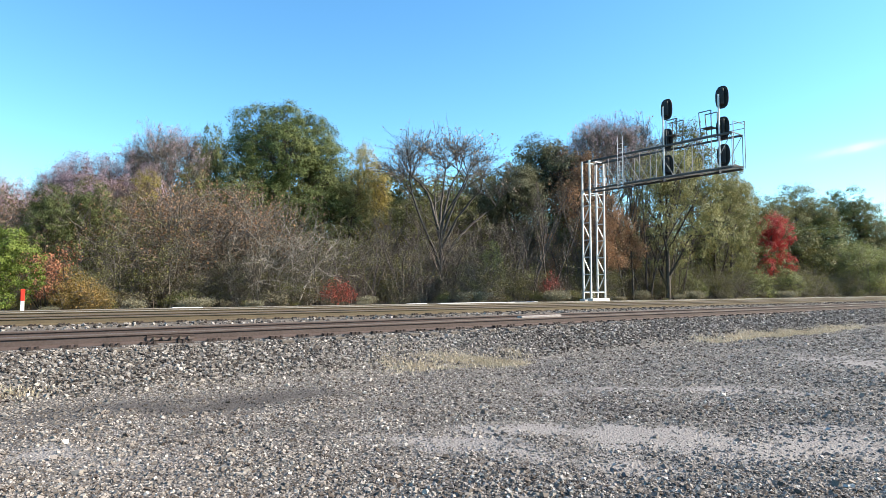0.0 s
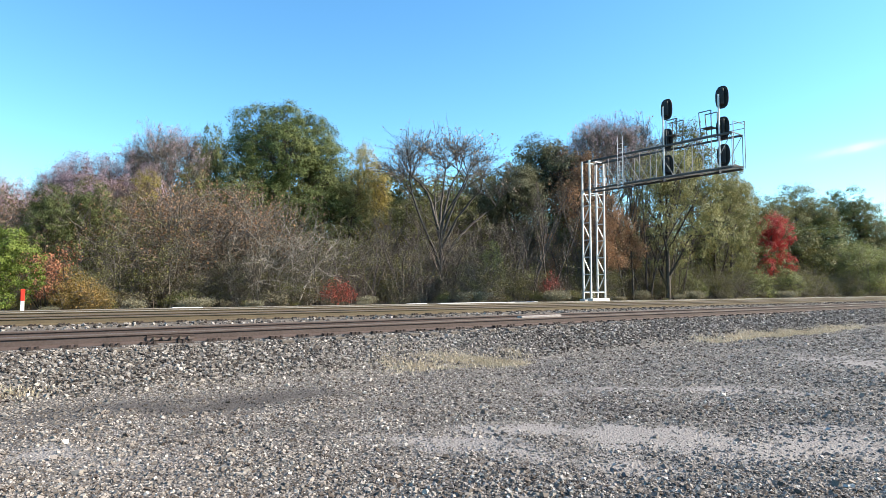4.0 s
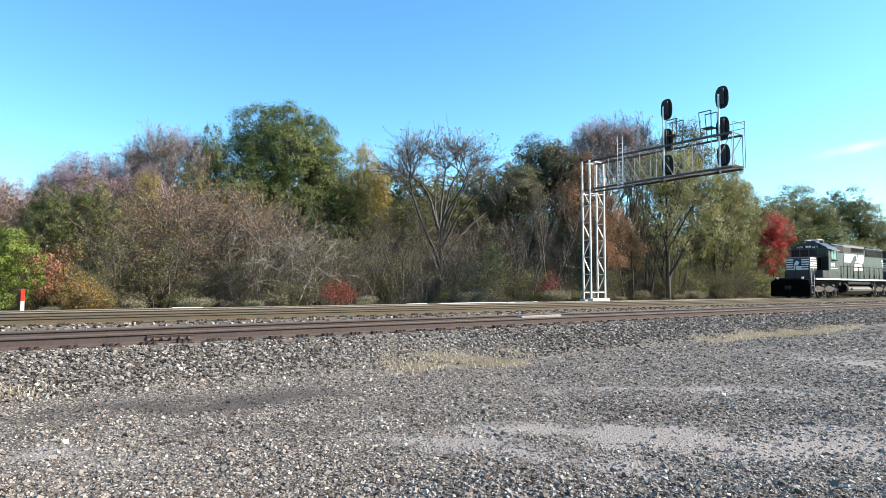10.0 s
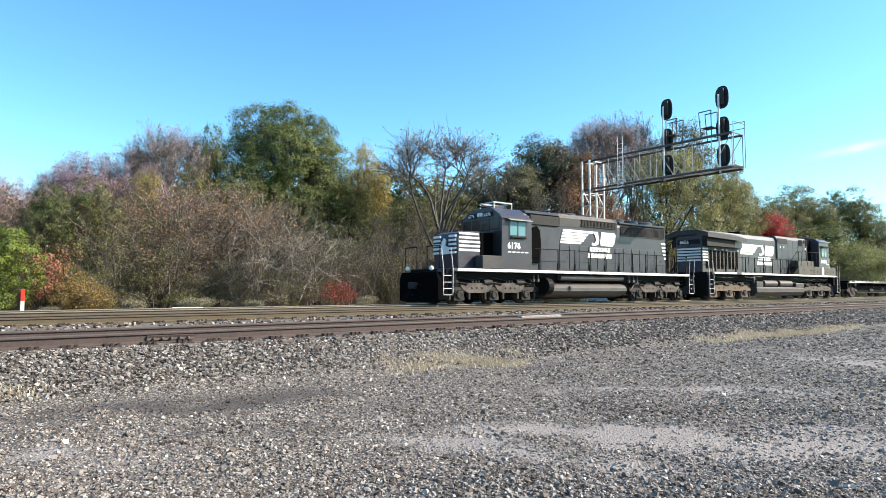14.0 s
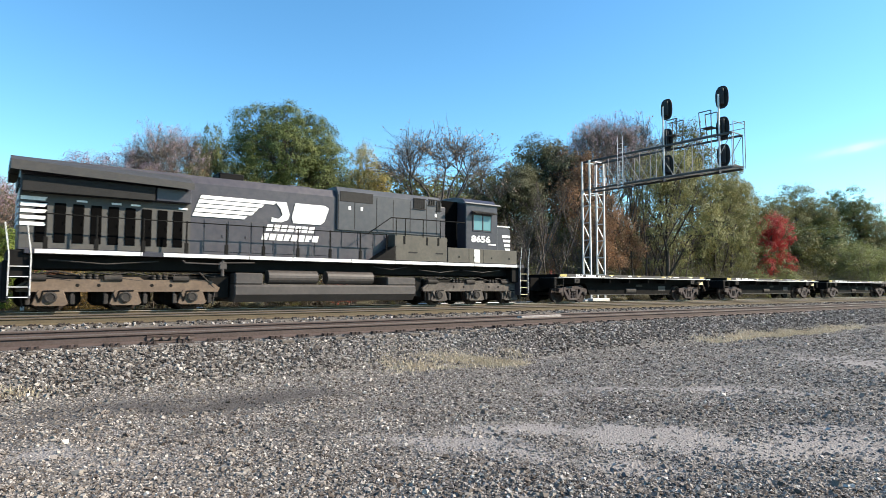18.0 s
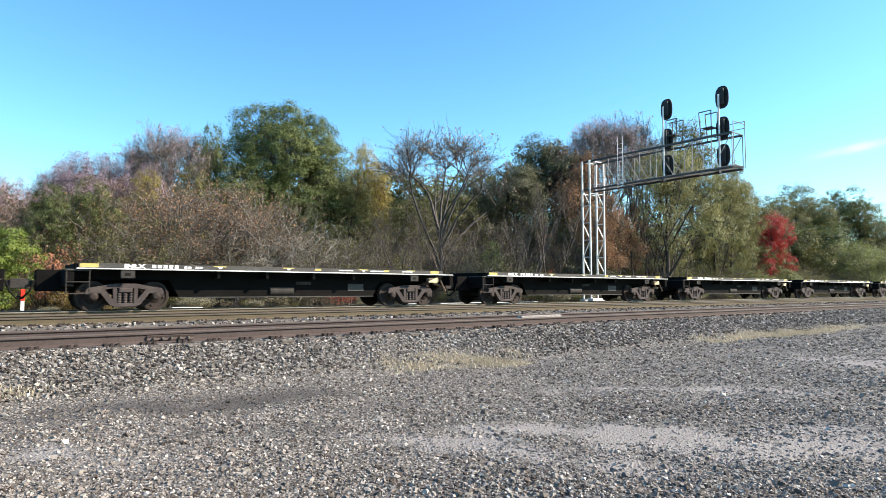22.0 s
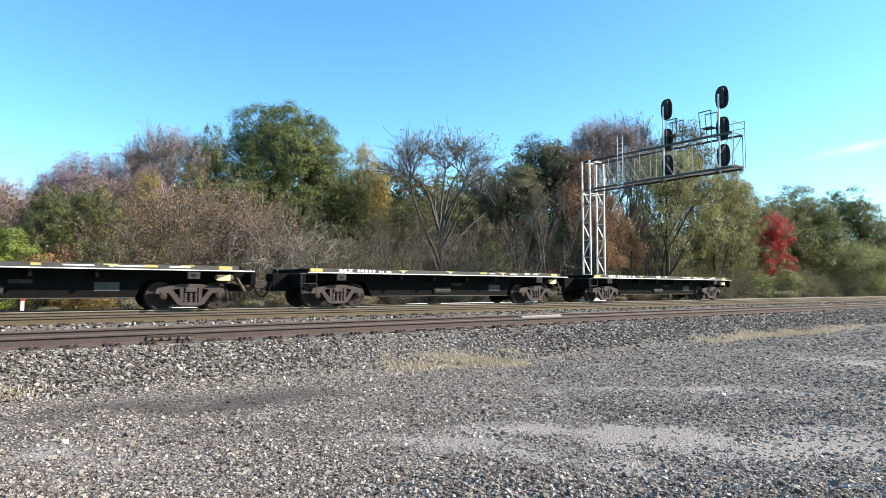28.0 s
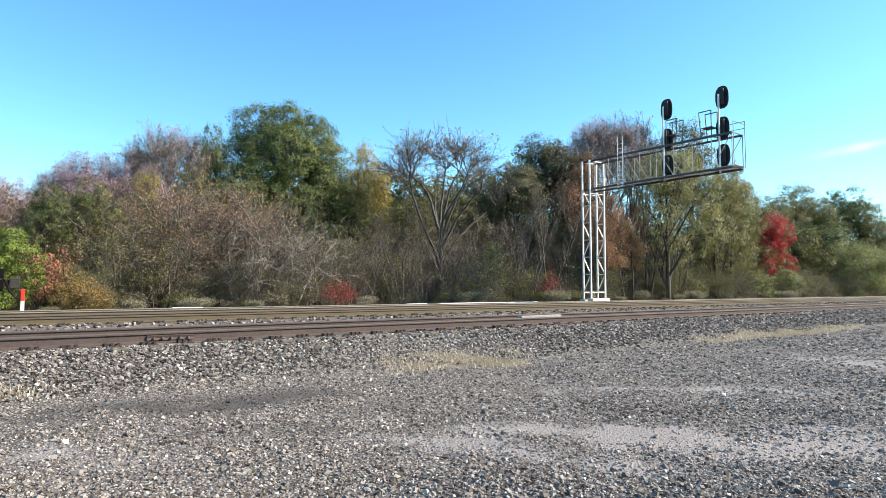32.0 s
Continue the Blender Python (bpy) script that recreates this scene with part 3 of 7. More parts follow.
def build_signal_bridge():
    """Cantilever signal bridge: a lattice column behind the tracks and a truss arm over them."""
    bx, by = 34.42, 28.0
    t = thing("signal_bridge", "silver lattice cantilever signal bridge with black signal heads over the tracks", "signal bridge", (bx, by, 0))
    z0, z_low, z_top = -0.20, 7.52, 9.52
    hx, hy = 0.76, 0.33
    for sy in (-1, 1):
        base = Shape().block(-0.92, 0.92, sy * 0.36 - 0.24, sy * 0.36 + 0.24, -0.9, -0.12 if sy < 0 else -0.17, 0.03)
        part("concrete_base", base, CONCRETE, t, "pale concrete footing")
    corners = [(sx * hx, sy * hy) for sx in (-1, 1) for sy in (-1, 1)]
    for x, y in corners:
        leg = Shape().block(x - 0.055, x + 0.055, y - 0.055, y + 0.055, z0, z_top, 0.008)
        leg.block(x - 0.13, x + 0.13, y - 0.13, y + 0.13, z0, z0 + 0.03, 0.004)
        part("column_leg", leg, STEEL_WHITE, t, "galvanised steel column leg")
    levels = [0.35 + i * 1.2 for i in range(7)]
    faces = [((-hx, -hy), (-hx, hy)), ((hx, -hy), (hx, hy))]
    for p, q in faces:
        for i, z in enumerate(levels[:-1]):
            a, b = (p, q) if i % 2 else (q, p)
            brace = Shape().bar((*a, z), (*b, levels[i + 1]), 0.05, 0.05)
            part("diagonal_brace", brace, STEEL_WHITE, t)
            part("cross_brace", Shape().bar((*p, z), (*q, z), 0.06, 0.06), STEEL_WHITE, t)
    for y in (-hy, hy):
        for z in (0.3, z_low - 0.3, z_top):
            part("cross_brace", Shape().bar((-hx, y, z), (hx, y, z), 0.06, 0.06), STEEL_WHITE, t)
    # arm: four chords towards the viewer (-y)
    y_far, y_end = 0.45, -10.45
    for x in (-0.6, 0.6):
        for z, w in ((z_low, 0.12), (z_top - 0.02, 0.12)):
            part("arm_chord", Shape().block(x - w / 2, x + w / 2, y_end, y_far, z - w / 2, z + w / 2, 0.012), STEEL_DARK, t, "long grey steel arm chord")
    n = 8
    ys = [-0.6 + i * (y_end + 0.6) / n for i in range(n + 1)]
    for x in (-0.6, 0.6):
        for i, y in enumerate(ys):
            part("arm_post", Shape().bar((x, y, z_low), (x, y, z_top), 0.035, 0.035), STEEL_GREY, t)
            if i < n:
                a, b = (z_low, z_top) if i % 2 else (z_top, z_low)
                part("arm_diagonal", Shape().bar((x, y, a), (x, ys[i + 1], b), 0.03, 0.03), STEEL_GREY, t)
    for i, y in enumerate(ys):
        for z in (z_low, z_top):
            part("arm_tie", Shape().bar((-0.6, y, z), (0.6, y, z), 0.05, 0.05), STEEL_DARK, t)
    # walkway on the arm, with railings
    deck = Shape()
    yy = -3.0
    while yy > y_end - 0.15:
        deck.block(-0.58, 0.58, yy - 0.03, yy + 0.03, z_low + 0.08, z_low + 0.11)
        yy -= 0.12
    part("walkway_grating", deck, STEEL_DARK, t, "steel grating walkway")
    for x in (0.7,):
        for z in (z_top + 0.4, z_top + 0.8):
            part("handrail", Shape().rod((x, -3.2, z), (x, y_end - 0.1, z), 0.02), STEEL_GREY, t)
        for k in range(6):
            y = -3.2 + k * (y_end + 3.1) / 5
            post = Shape().rod((x, y, z_top - 0.1), (x, y, z_top + 0.82), 0.024)
            part("rail_post", post, STEEL_GREY, t)
    # ladder with rungs beside the arm
    for y in (-2.7, -3.1):
        part("ladder_rail", Shape().rod((-0.75, y, z_low - 0.2), (-0.75, y, z_top + 1.2), 0.022), STEEL_WHITE, t)
    for k in range(10):
        part("ladder_rung", Shape().rod((-0.75, -2.7, z_low + 0.3 * k), (-0.75, -3.1, z_low + 0.3 * k), 0.014, 5), STEEL_WHITE, t)
    # masts with heads
    for my, tops, plat in ((-5.77, (12.07, 10.14, 8.42), 10.9), (-9.45, (11.95, 10.10, 8.46), 10.9)):
        mast = part("signal_mast", Shape().rod((-0.12, my, z_low - 0.15), (-0.12, my, tops[0] + 0.1), 0.056, 8), STEEL_WHITE, t, "pale signal mast pole")
        for z in tops:
            signal_head(t, 0.30, my, z)
        e = 1 if my < -8 else -1     # the stand's side of the mast
        y0, y1 = my + e * 0.35, my + e * 1.0
        stand = Shape().block(-0.35, 0.35, min(y0, y1), max(y0, y1), plat - 0.75, plat - 0.71)
        for x in (-0.35, 0.35):
            stand.rod((x, y1, z_top), (x, y1 + e * 0.12, plat + 0.25), 0.03).rod((x, y0, z_top), (x, y0, plat + 0.25), 0.03)
            stand.rod((x, y0, plat + 0.25), (x, y1 + e * 0.12, plat + 0.25), 0.03)
        part("service_stand", stand, STEEL_DARK, t, "small railed service platform")
    part("end_frame", Shape().pipe([(-0.62, y_end - 0.1, z_low), (-0.62, y_end - 0.1, z_top + 0.62), (0.7, y_end - 0.1, z_top + 0.62), (0.7, y_end - 0.1, z_low)], 0.022), STEEL_GREY, t)
    return t


def signal_head(t, x, y, z):
    """An oval black backboard with hooded lamps, facing the oncoming trains (+x), seen from behind at an angle."""
    w, h = 0.41, 0.68
    out = []
    for i in range(28):
        a = 2 * math.pi * i / 28
        c, s = math.cos(a), math.sin(a)
        out.append((y + w * (abs(c) ** 0.75) * (1 if c > 0 else -1), z + h * (abs(s) ** 0.75) * (1 if s > 0 else -1)))
    board = part("signal_head", Shape().extrude(out, 0, x - 0.03, x + 0.03, 0.012), SIGNAL_BLACK, t, "black oval signal head")
    part("lamp_housing", Shape().block(x - 0.28, x - 0.03, y - 0.2, y + 0.2, z - 0.5, z + 0.5, 0.05), SIGNAL_BLACK, board)
    for dz in (-0.36, 0.0, 0.36):
        part("lens", Shape().lathe([(0.10, 0), (0.10, 0.03)], (x + 0.03, y, z + dz), 0, 14), LENS, board, "unlit signal lens")
        hood = Shape()
        for i in range(9):
            a0, a1 = math.radians(-10 + 200 * i / 9), math.radians(-10 + 200 * (i + 1) / 9)
            p = [(x + d, y + r * math.cos(a), z + dz + r * math.sin(a)) for a in (a0, a1) for d in (0.03, 0.33) for r in (0.125, 0.135)]
            hood.add(p, [(0, 2, 6, 4), (1, 5, 7, 3), (0, 1, 3, 2), (4, 6, 7, 5), (2, 3, 7, 6), (0, 4, 5, 1)])
        part("hood", hood, SIGNAL_BLACK, board)


build_signal_bridge()


# ---- trackside things ----
def build_marker():
    t = thing("marker_post", "white marker post with a red top beside the track", "marker post", (1.16, 26.9, float(ground_height(1.16, 26.9))))
    part("post", Shape().block(-0.06, 0.06, -0.06, 0.06, -0.1, 0.55, 0.012), WHITE, t, "white lower post")
    part("cap", Shape().block(-0.072, 0.072, -0.07, 0.07, 0.55, 0.97, 0.015), RED, t, "red upper half")


def grass_strip(name, label, x0, x1, y0, y1, n, tall, seed):
    """Dry grass blades in one strip at the foot of the bank."""
    rng = np.random.default_rng(seed)
    u = rng.beta(2.0, 2.0, n)
    x = x0 + (x1 - x0) * u + rng.normal(0, 0.1, n)
    y = (y0 + y1) / 2 + (y1 - y0) * (rng.normal(0, 0.2, n) + 0.12 * np.sin(x * 2.1))
    keep = np.sin(x * 3.3 + 2 * np.sin(y * 4)) + rng.normal(0, 0.8, n) > -0.2
    x, y = x[keep], y[keep]
    n = len(x)
    z = ground_height(x, y)
    h = tall * rng.uniform(0.4, 1.2, n)
    a = rng.uniform(0, 6.28, n)
    lean = rng.normal(0, 0.45, (n, 2)) * h[:, None]
    w = 0.006 + 0.006 * rng.uniform(0, 1, n)
    dx, dy = np.cos(a) * w, np.sin(a) * w
    b0 = np.stack([x - dx, y - dy, z], 1)
    b1 = np.stack([x + dx, y + dy, z], 1)
    t1 = np.stack([x + dx * 0.3 + lean[:, 0], y + dy * 0.3 + lean[:, 1], z + h], 1)
    t0 = np.stack([x - dx * 0.3 + lean[:, 0], y - dy * 0.3 + lean[:, 1], z + h], 1)
    v = np.stack([b0, b1, t1, t0], 1).reshape(-1, 3)
    me = cloud_mesh(name, v, 4, np.arange(n * 4).reshape(n, 4), GRASS_DRY)
    tagged(new(name, me), label, "grass", kind="stuff")


def build_edging():
    """Pale slabs along the far side of the far track, in three separate lengths, added for a bright white line there.
    """
    for x0, x1 in ((17.0, 18.2), (19.0, 26.2), (5.95, 7.1)):
        z = float(ground_height((x0 + x1) / 2, 25.6))
        t = thing("concrete_edging", "pale straight row of slabs beside the far track", "edging", ((x0 + x1) / 2, 25.6, z), group="edging beside the far track")
        t.matrix_basis = pose((x0 + x1) / 2, 25.6, z, 0, math.degrees(math.atan(-GRADE)), 0)
        half, n = (x1 - x0) / 2, max(1, round((x1 - x0) / 1.2))
        for i in range(n):
            a = -half + 2 * half * i / n
            part("slab", Shape().block(a + 0.006, a + 2 * half / n - 0.006, -0.14, 0.14, -0.1, 0.25, 0.02), WHITE, t)


def build_lit_rail_beam():
    """A short pale beam between the nearest track's rails, added for the far rail's lit side."""
    z = GRADE * 13.0
    t = thing("timber", "short pale beam added for the lit side of a near rail", "timber", (13.0, 12.58, z), 1.5)
    part("beam", Shape().block(-0.85, 0.85, -0.09, 0.09, -0.196, -0.022, 0.012), LIT_RAIL_PALE, t)


build_marker()
build_edging()
build_lit_rail_beam()
grass_strip("dry_grass", "patch of dry pale grass at the bank's foot", 5.6, 9.6, 8.8, 10.2, 9500, 0.055, 41)
grass_strip("dry_grass", "long strip of straw coloured grass at the bank's foot", 15.4, 27.5, 8.85, 9.65, 9000, 0.11, 42)
grass_strip("dry_grass", "sparse grass in the gravel", -0.15, 0.75, 9.35, 9.75, 420, 0.06, 43)


# ---- trees and brush ----
def limb(shape, p, d, length, r0, r1, n, sides, rng, wander, lift):
    """A bent tapering branch; returns its points and headings."""
    pts, dirs = [p.copy()], [d.copy()]
    step = length / n
    for i in range(n):
        d = (d + Vector((rng.gauss(0, wander), rng.gauss(0, wander), rng.gauss(0, wander) + lift))).normalized()
        p = p + d * step
        pts.append(p.copy())
        dirs.append(d.copy())
    rings = []
    for i, (q, e) in enumerate(zip(pts, dirs)):
        r = max(r0 + (r1 - r0) * i / n, 0.0065)
        a = e.orthogonal().normalized()
        b = e.cross(a)
        rings.append([q + (a * math.cos(2 * math.pi * k / sides) + b * math.sin(2 * math.pi * k / sides)) * r for k in range(sides)])
    base = len(shape.v)
    shape.v += [tuple(q) for ring in rings for q in ring]
    for i in range(n):
        for k in range(sides):
            k2 = (k + 1) % sides
            shape.f.append((base + i * sides + k, base + i * sides + k2, base + (i + 1) * sides + k2, base + (i + 1) * sides + k))
    return pts, dirs


def leaf_cloud(name, anchors, count, spread, size, material, rng, droop=0.0):
    """Many small kite-shaped leaves about the anchors, one mesh."""
    a = np.array(anchors)[rng.integers(0, len(anchors), count)]
    c = a + np.clip(rng.normal(0, spread, (count, 3)), -1.5 * spread, 1.5 * spread) * (1, 1, 0.8)
    c[:, 2] = np.maximum(c[:, 2], 0.05)
    c[:, 2] -= droop * rng.uniform(0, 1, count)
    nrm = rng.normal(0, 1, (count, 3)) + (0.1, -0.2, 0.7)
    nrm /= np.linalg.norm(nrm, axis=1)[:, None]
    u = np.cross(nrm, rng.normal(0, 1, (count, 3)))
    u /= np.linalg.norm(u, axis=1)[:, None]
    w = np.cross(nrm, u)
    s = (size * rng.uniform(0.55, 1.35, count))[:, None]
    fold = nrm * s * 0.12
    v = np.stack([c - u * s * 0.5, c + w * s * 0.36 + fold, c + u * s * 0.6, c - w * s * 0.36 + fold], 1)
    q = np.arange(count * 4).reshape(count, 4)
    return cloud_mesh(name, v.reshape(-1, 3), 4, q, material)


def make_tree(name, label, category, seed, height, radius, base, wood, leaf=None, leaves=0, leaf_size=0.2, spread=0.35,
              stems=1, limbs=12, twigs=6, fine=3, trunk_r=0.16, rise=0.5, tip_only=False, lean=0.05, shape_pow=0.6, sway=0.06):
    """A tree or shrub: stems, limbs, side branches and twigs in one mesh, leaves in another."""
    rng = random.Random(seed)
    s, anchors = Shape(), []
    for k in range(stems):
        if stems == 1:
            p, d = Vector((0, 0, -0.15)), Vector((rng.gauss(0, lean), rng.gauss(0, lean), 1)).normalized()
        else:
            ang = 6.283 * (k + rng.random() * 0.7) / stems
            p = Vector((math.cos(ang), math.sin(ang), 0)) * rng.uniform(0.1, 0.35) * radius * 0.5 + Vector((0, 0, -0.1))
            d = Vector((math.cos(ang) * rng.uniform(0.1, 0.55), math.sin(ang) * rng.uniform(0.1, 0.55), 1)).normalized()
        tall = height * (rng.uniform(0.8, 0.95) if stems == 1 else rng.uniform(0.6, 1.0))
        pts, dirs = limb(s, p, d, tall, trunk_r * (1 if stems == 1 else 0.5), trunk_r * 0.15, 9, 6 if stems == 1 else 4, rng, sway if stems == 1 else 0.10, 0.03)
        n1 = limbs if stems == 1 else max(2, limbs // stems)
        for i in range(n1):
            t = base + (0.98 - base) * (i + rng.random()) / n1
            j = min(8, int(t * 9))
            q = pts[j].lerp(pts[j + 1], t * 9 - j)
            ang = rng.uniform(0, 6.283)
            out = Vector((math.cos(ang), math.sin(ang), rng.uniform(rise * 0.4, rise * 1.4))).normalized()
            f = (t - base) / (1 - base)
            reach = radius * (max(0.12, (1 - (2 * f - 0.8) ** 2 / 1.5)) ** shape_pow) * rng.uniform(0.7, 1.05)
            if stems > 1:
                reach *= 0.6
            r0 = trunk_r * (0.42 if stems == 1 else 0.28) * (1 - 0.5 * f)
            lp, ld = limb(s, q, out, reach, r0, r0 * 0.25, 5, 4, rng, 0.14, 0.05)
            for m in range(twigs):
                tt = 0.25 + 0.75 * (m + rng.random()) / twigs
                jj = min(4, int(tt * 5))
                b0 = lp[jj].lerp(lp[jj + 1], tt * 5 - jj)
                dd = (ld[jj] + Vector((rng.gauss(0, 0.8), rng.gauss(0, 0.8), rng.gauss(0.25, 0.6)))).normalized()
                ln = reach * rng.uniform(0.25, 0.5)
                tp, td = limb(s, b0, dd, ln, r0 * 0.3, r0 * 0.1, 3, 3, rng, 0.16, 0.06)
                if not tip_only:
                    anchors += [tuple(tp[1]), tuple(tp[2])]
                anchors.append(tuple(tp[3]))
                for _ in range(fine):
                    j3 = rng.randint(1, 2)
                    d3 = (td[j3] + Vector((rng.gauss(0, 0.9), rng.gauss(0, 0.9), rng.gauss(0.2, 0.7)))).normalized()
                    fp, _fd = limb(s, tp[j3], d3, ln * rng.uniform(0.35, 0.7), r0 * 0.12, r0 * 0.05, 2, 3, rng, 0.2, 0.05)
                    anchors.append(tuple(fp[2]))
    me = bpy.data.meshes.new("trunk")
    me.from_pydata(s.v, [], s.f)
    me.shade_smooth()
    me.materials.append(wood)
    tree = new(name)
    tagged(tree, label, category)
    trunk = new("trunk", me)
    trunk.parent = tree
    if leaf and leaves:
        crown = new("crown", leaf_cloud("crown", anchors, leaves, spread, leaf_size, leaf, np.random.default_rng(seed)))
        crown.parent = tree
    return tree


def make_fan(name, label, seed, height, radius, wood, leaf, leaves, leaf_size=0.16, spread=0.10, full=False, trunk_r=0.17):
    """A tree whose limbs fan out from a low fork to a rounded dome; leaves at the outer tips, or all through when full."""
    rng = random.Random(seed)
    s, tips = Shape(), []
    pts, dirs = limb(s, Vector((0, 0, -0.15)), Vector((0, 0, 1)), height * 0.5, trunk_r, trunk_r * 0.45, 9, 6, rng, 0.03, 0.02)
    low = height * (0.45 if full else 0.6)
    goals = []
    n = 84 if full else 46
    for i in range(n):
        rho, ang = math.sqrt((i + 0.5) / n), i * 2.39996
        uneven = rng.uniform(0.93, 1.02) if full else 1.0
        goals.append((rho, Vector((math.cos(ang) * radius * rho * uneven, math.sin(ang) * radius * rho * uneven, low + (height - low) * math.sqrt(max(0.0, 1.01 - rho ** (3.2 if full else 2.5))) * uneven))))
    for i in range(22 if full else 0):
        ang, k = i * 2.39996, rng.uniform(0.6, 1.0)
        goals.append((1.0, Vector((math.cos(ang) * radius * k, math.sin(ang) * radius * k, height * rng.uniform(0.2, 0.46)))))
    boughs = []
    for i in range(0 if full else 9):
        ang, out = i * 2.39996, radius * (0.20 + 0.45 * (i % 3) / 2)
        aim = Vector((math.cos(ang) * out, math.sin(ang) * out, low + (height - low) * (0.62 - 0.18 * (i % 3))))
        q = pts[rng.randint(4, 9)]
        boughs += limb(s, q, ((aim - q).normalized() + Vector((0, 0, 0.35))).normalized(), (aim - q).length, 0.10, 0.045, 6, 5, rng, 0.09, -0.04)[0][2:]
    for rho, goal in goals:
        if full:
            q = pts[rng.randint(3, 8) if rho < 0.75 else rng.randint(3, 6)]
        else:
            q = min((b for b in boughs if b.z < goal.z - 0.4), key=lambda b: (b - goal).length * rng.uniform(0.8, 1.3), default=pts[9])
        way = goal - q
        lp, ld = limb(s, q, (way.normalized() + Vector((0, 0, (0.12 if full else 0.30) * rho))).normalized(), way.length * rng.uniform(0.88, 1.04), 0.07 if full else 0.04, 0.018, 7, 4, rng, 0.06 if full else 0.11, -0.015 if full else -0.045 * rho)
        twig_n = 8 if full else 12
        for m in range(twig_n):
            tt = 0.35 + 0.63 * (m + rng.random()) / twig_n
            j = min(6, int(tt * 7))
            b0 = lp[j].lerp(lp[j + 1], tt * 7 - j)
            d = (ld[j] + Vector((rng.gauss(0, 0.5), rng.gauss(0, 0.5), rng.gauss(0.1, 0.35)))).normalized()
            tp, td = limb(s, b0, d, rng.uniform(0.5, 1.0) if full else rng.uniform(0.7, 1.5), 0.016, 0.008, 3, 3, rng, 0.12, 0.03)
            for _ in range(2 if full else 6):
                k = rng.randint(1, 3)
                d3 = (td[k] + Vector((rng.gauss(0, 0.7), rng.gauss(0, 0.7), rng.gauss(0.1, 0.5)))).normalized()
                fp, _fd = limb(s, tp[k], d3, rng.uniform(0.3, 0.7), 0.009, 0.006, 2, 3, rng, 0.15, 0.02)
                if full:
                    u, w = math.hypot(fp[2].x, fp[2].y) / radius, max(0.0, fp[2].z - low) / (height - low)
                    if u ** 2.6 + w ** 2.6 < 1.0:
                        tips.append(tuple(fp[2]))
                elif (m > 7 and (fp[2] - Vector((0, 0, low))).length > radius * 0.98):
                    tips.append(tuple(fp[2]))
    me = bpy.data.meshes.new("trunk")
    me.from_pydata(s.v, [], s.f)
    me.shade_smooth()
    me.materials.append(wood)
    tree = tagged(new(name), label, "tree")
    new("trunk", me).parent = tree
    new("crown", leaf_cloud("crown", tips[::4] if full else tips[::5], leaves, spread, leaf_size, leaf, np.random.default_rng(seed))).parent = tree
    return tree


def clump_leaves(name, centres, outs, per, r, size, material, rng):
    """Leaves in small clumps: each clump's leaves face outwards and up, as sprays at the end of a branch do."""
    n = len(centres) * per
    c = np.repeat(np.asarray(centres), per, 0)
    o = np.repeat(np.asarray(outs), per, 0)
    d = rng.normal(0, 1, (n, 3))
    d /= np.linalg.norm(d, axis=1)[:, None]
    own = np.repeat(rng.uniform(0.65, 1.3, len(centres)), per)[:, None]
    c = c + d * r * own * rng.uniform(0, 1, (n, 1)) ** 0.5 * (1, 1, 0.75)
    c[:, 2] = np.maximum(c[:, 2], 0.05)
    nrm = o * 0.9 + d * 0.45 + rng.normal(0, 0.38, (n, 3)) + (0, 0, 0.35)
    nrm /= np.linalg.norm(nrm, axis=1)[:, None]
    u = np.cross(nrm, rng.normal(0, 1, (n, 3)))
    u /= np.linalg.norm(u, axis=1)[:, None]
    w = np.cross(nrm, u)
    s = (size * rng.uniform(0.6, 1.3, n))[:, None]
    v = np.stack([c - u * s * 0.5, c + w * s * 0.38 + nrm * s * 0.1, c + u * s * 0.6, c - w * s * 0.38 + nrm * s * 0.1], 1)
    return cloud_mesh(name, v.reshape(-1, 3), 4, np.arange(n * 4).reshape(n, 4), material)


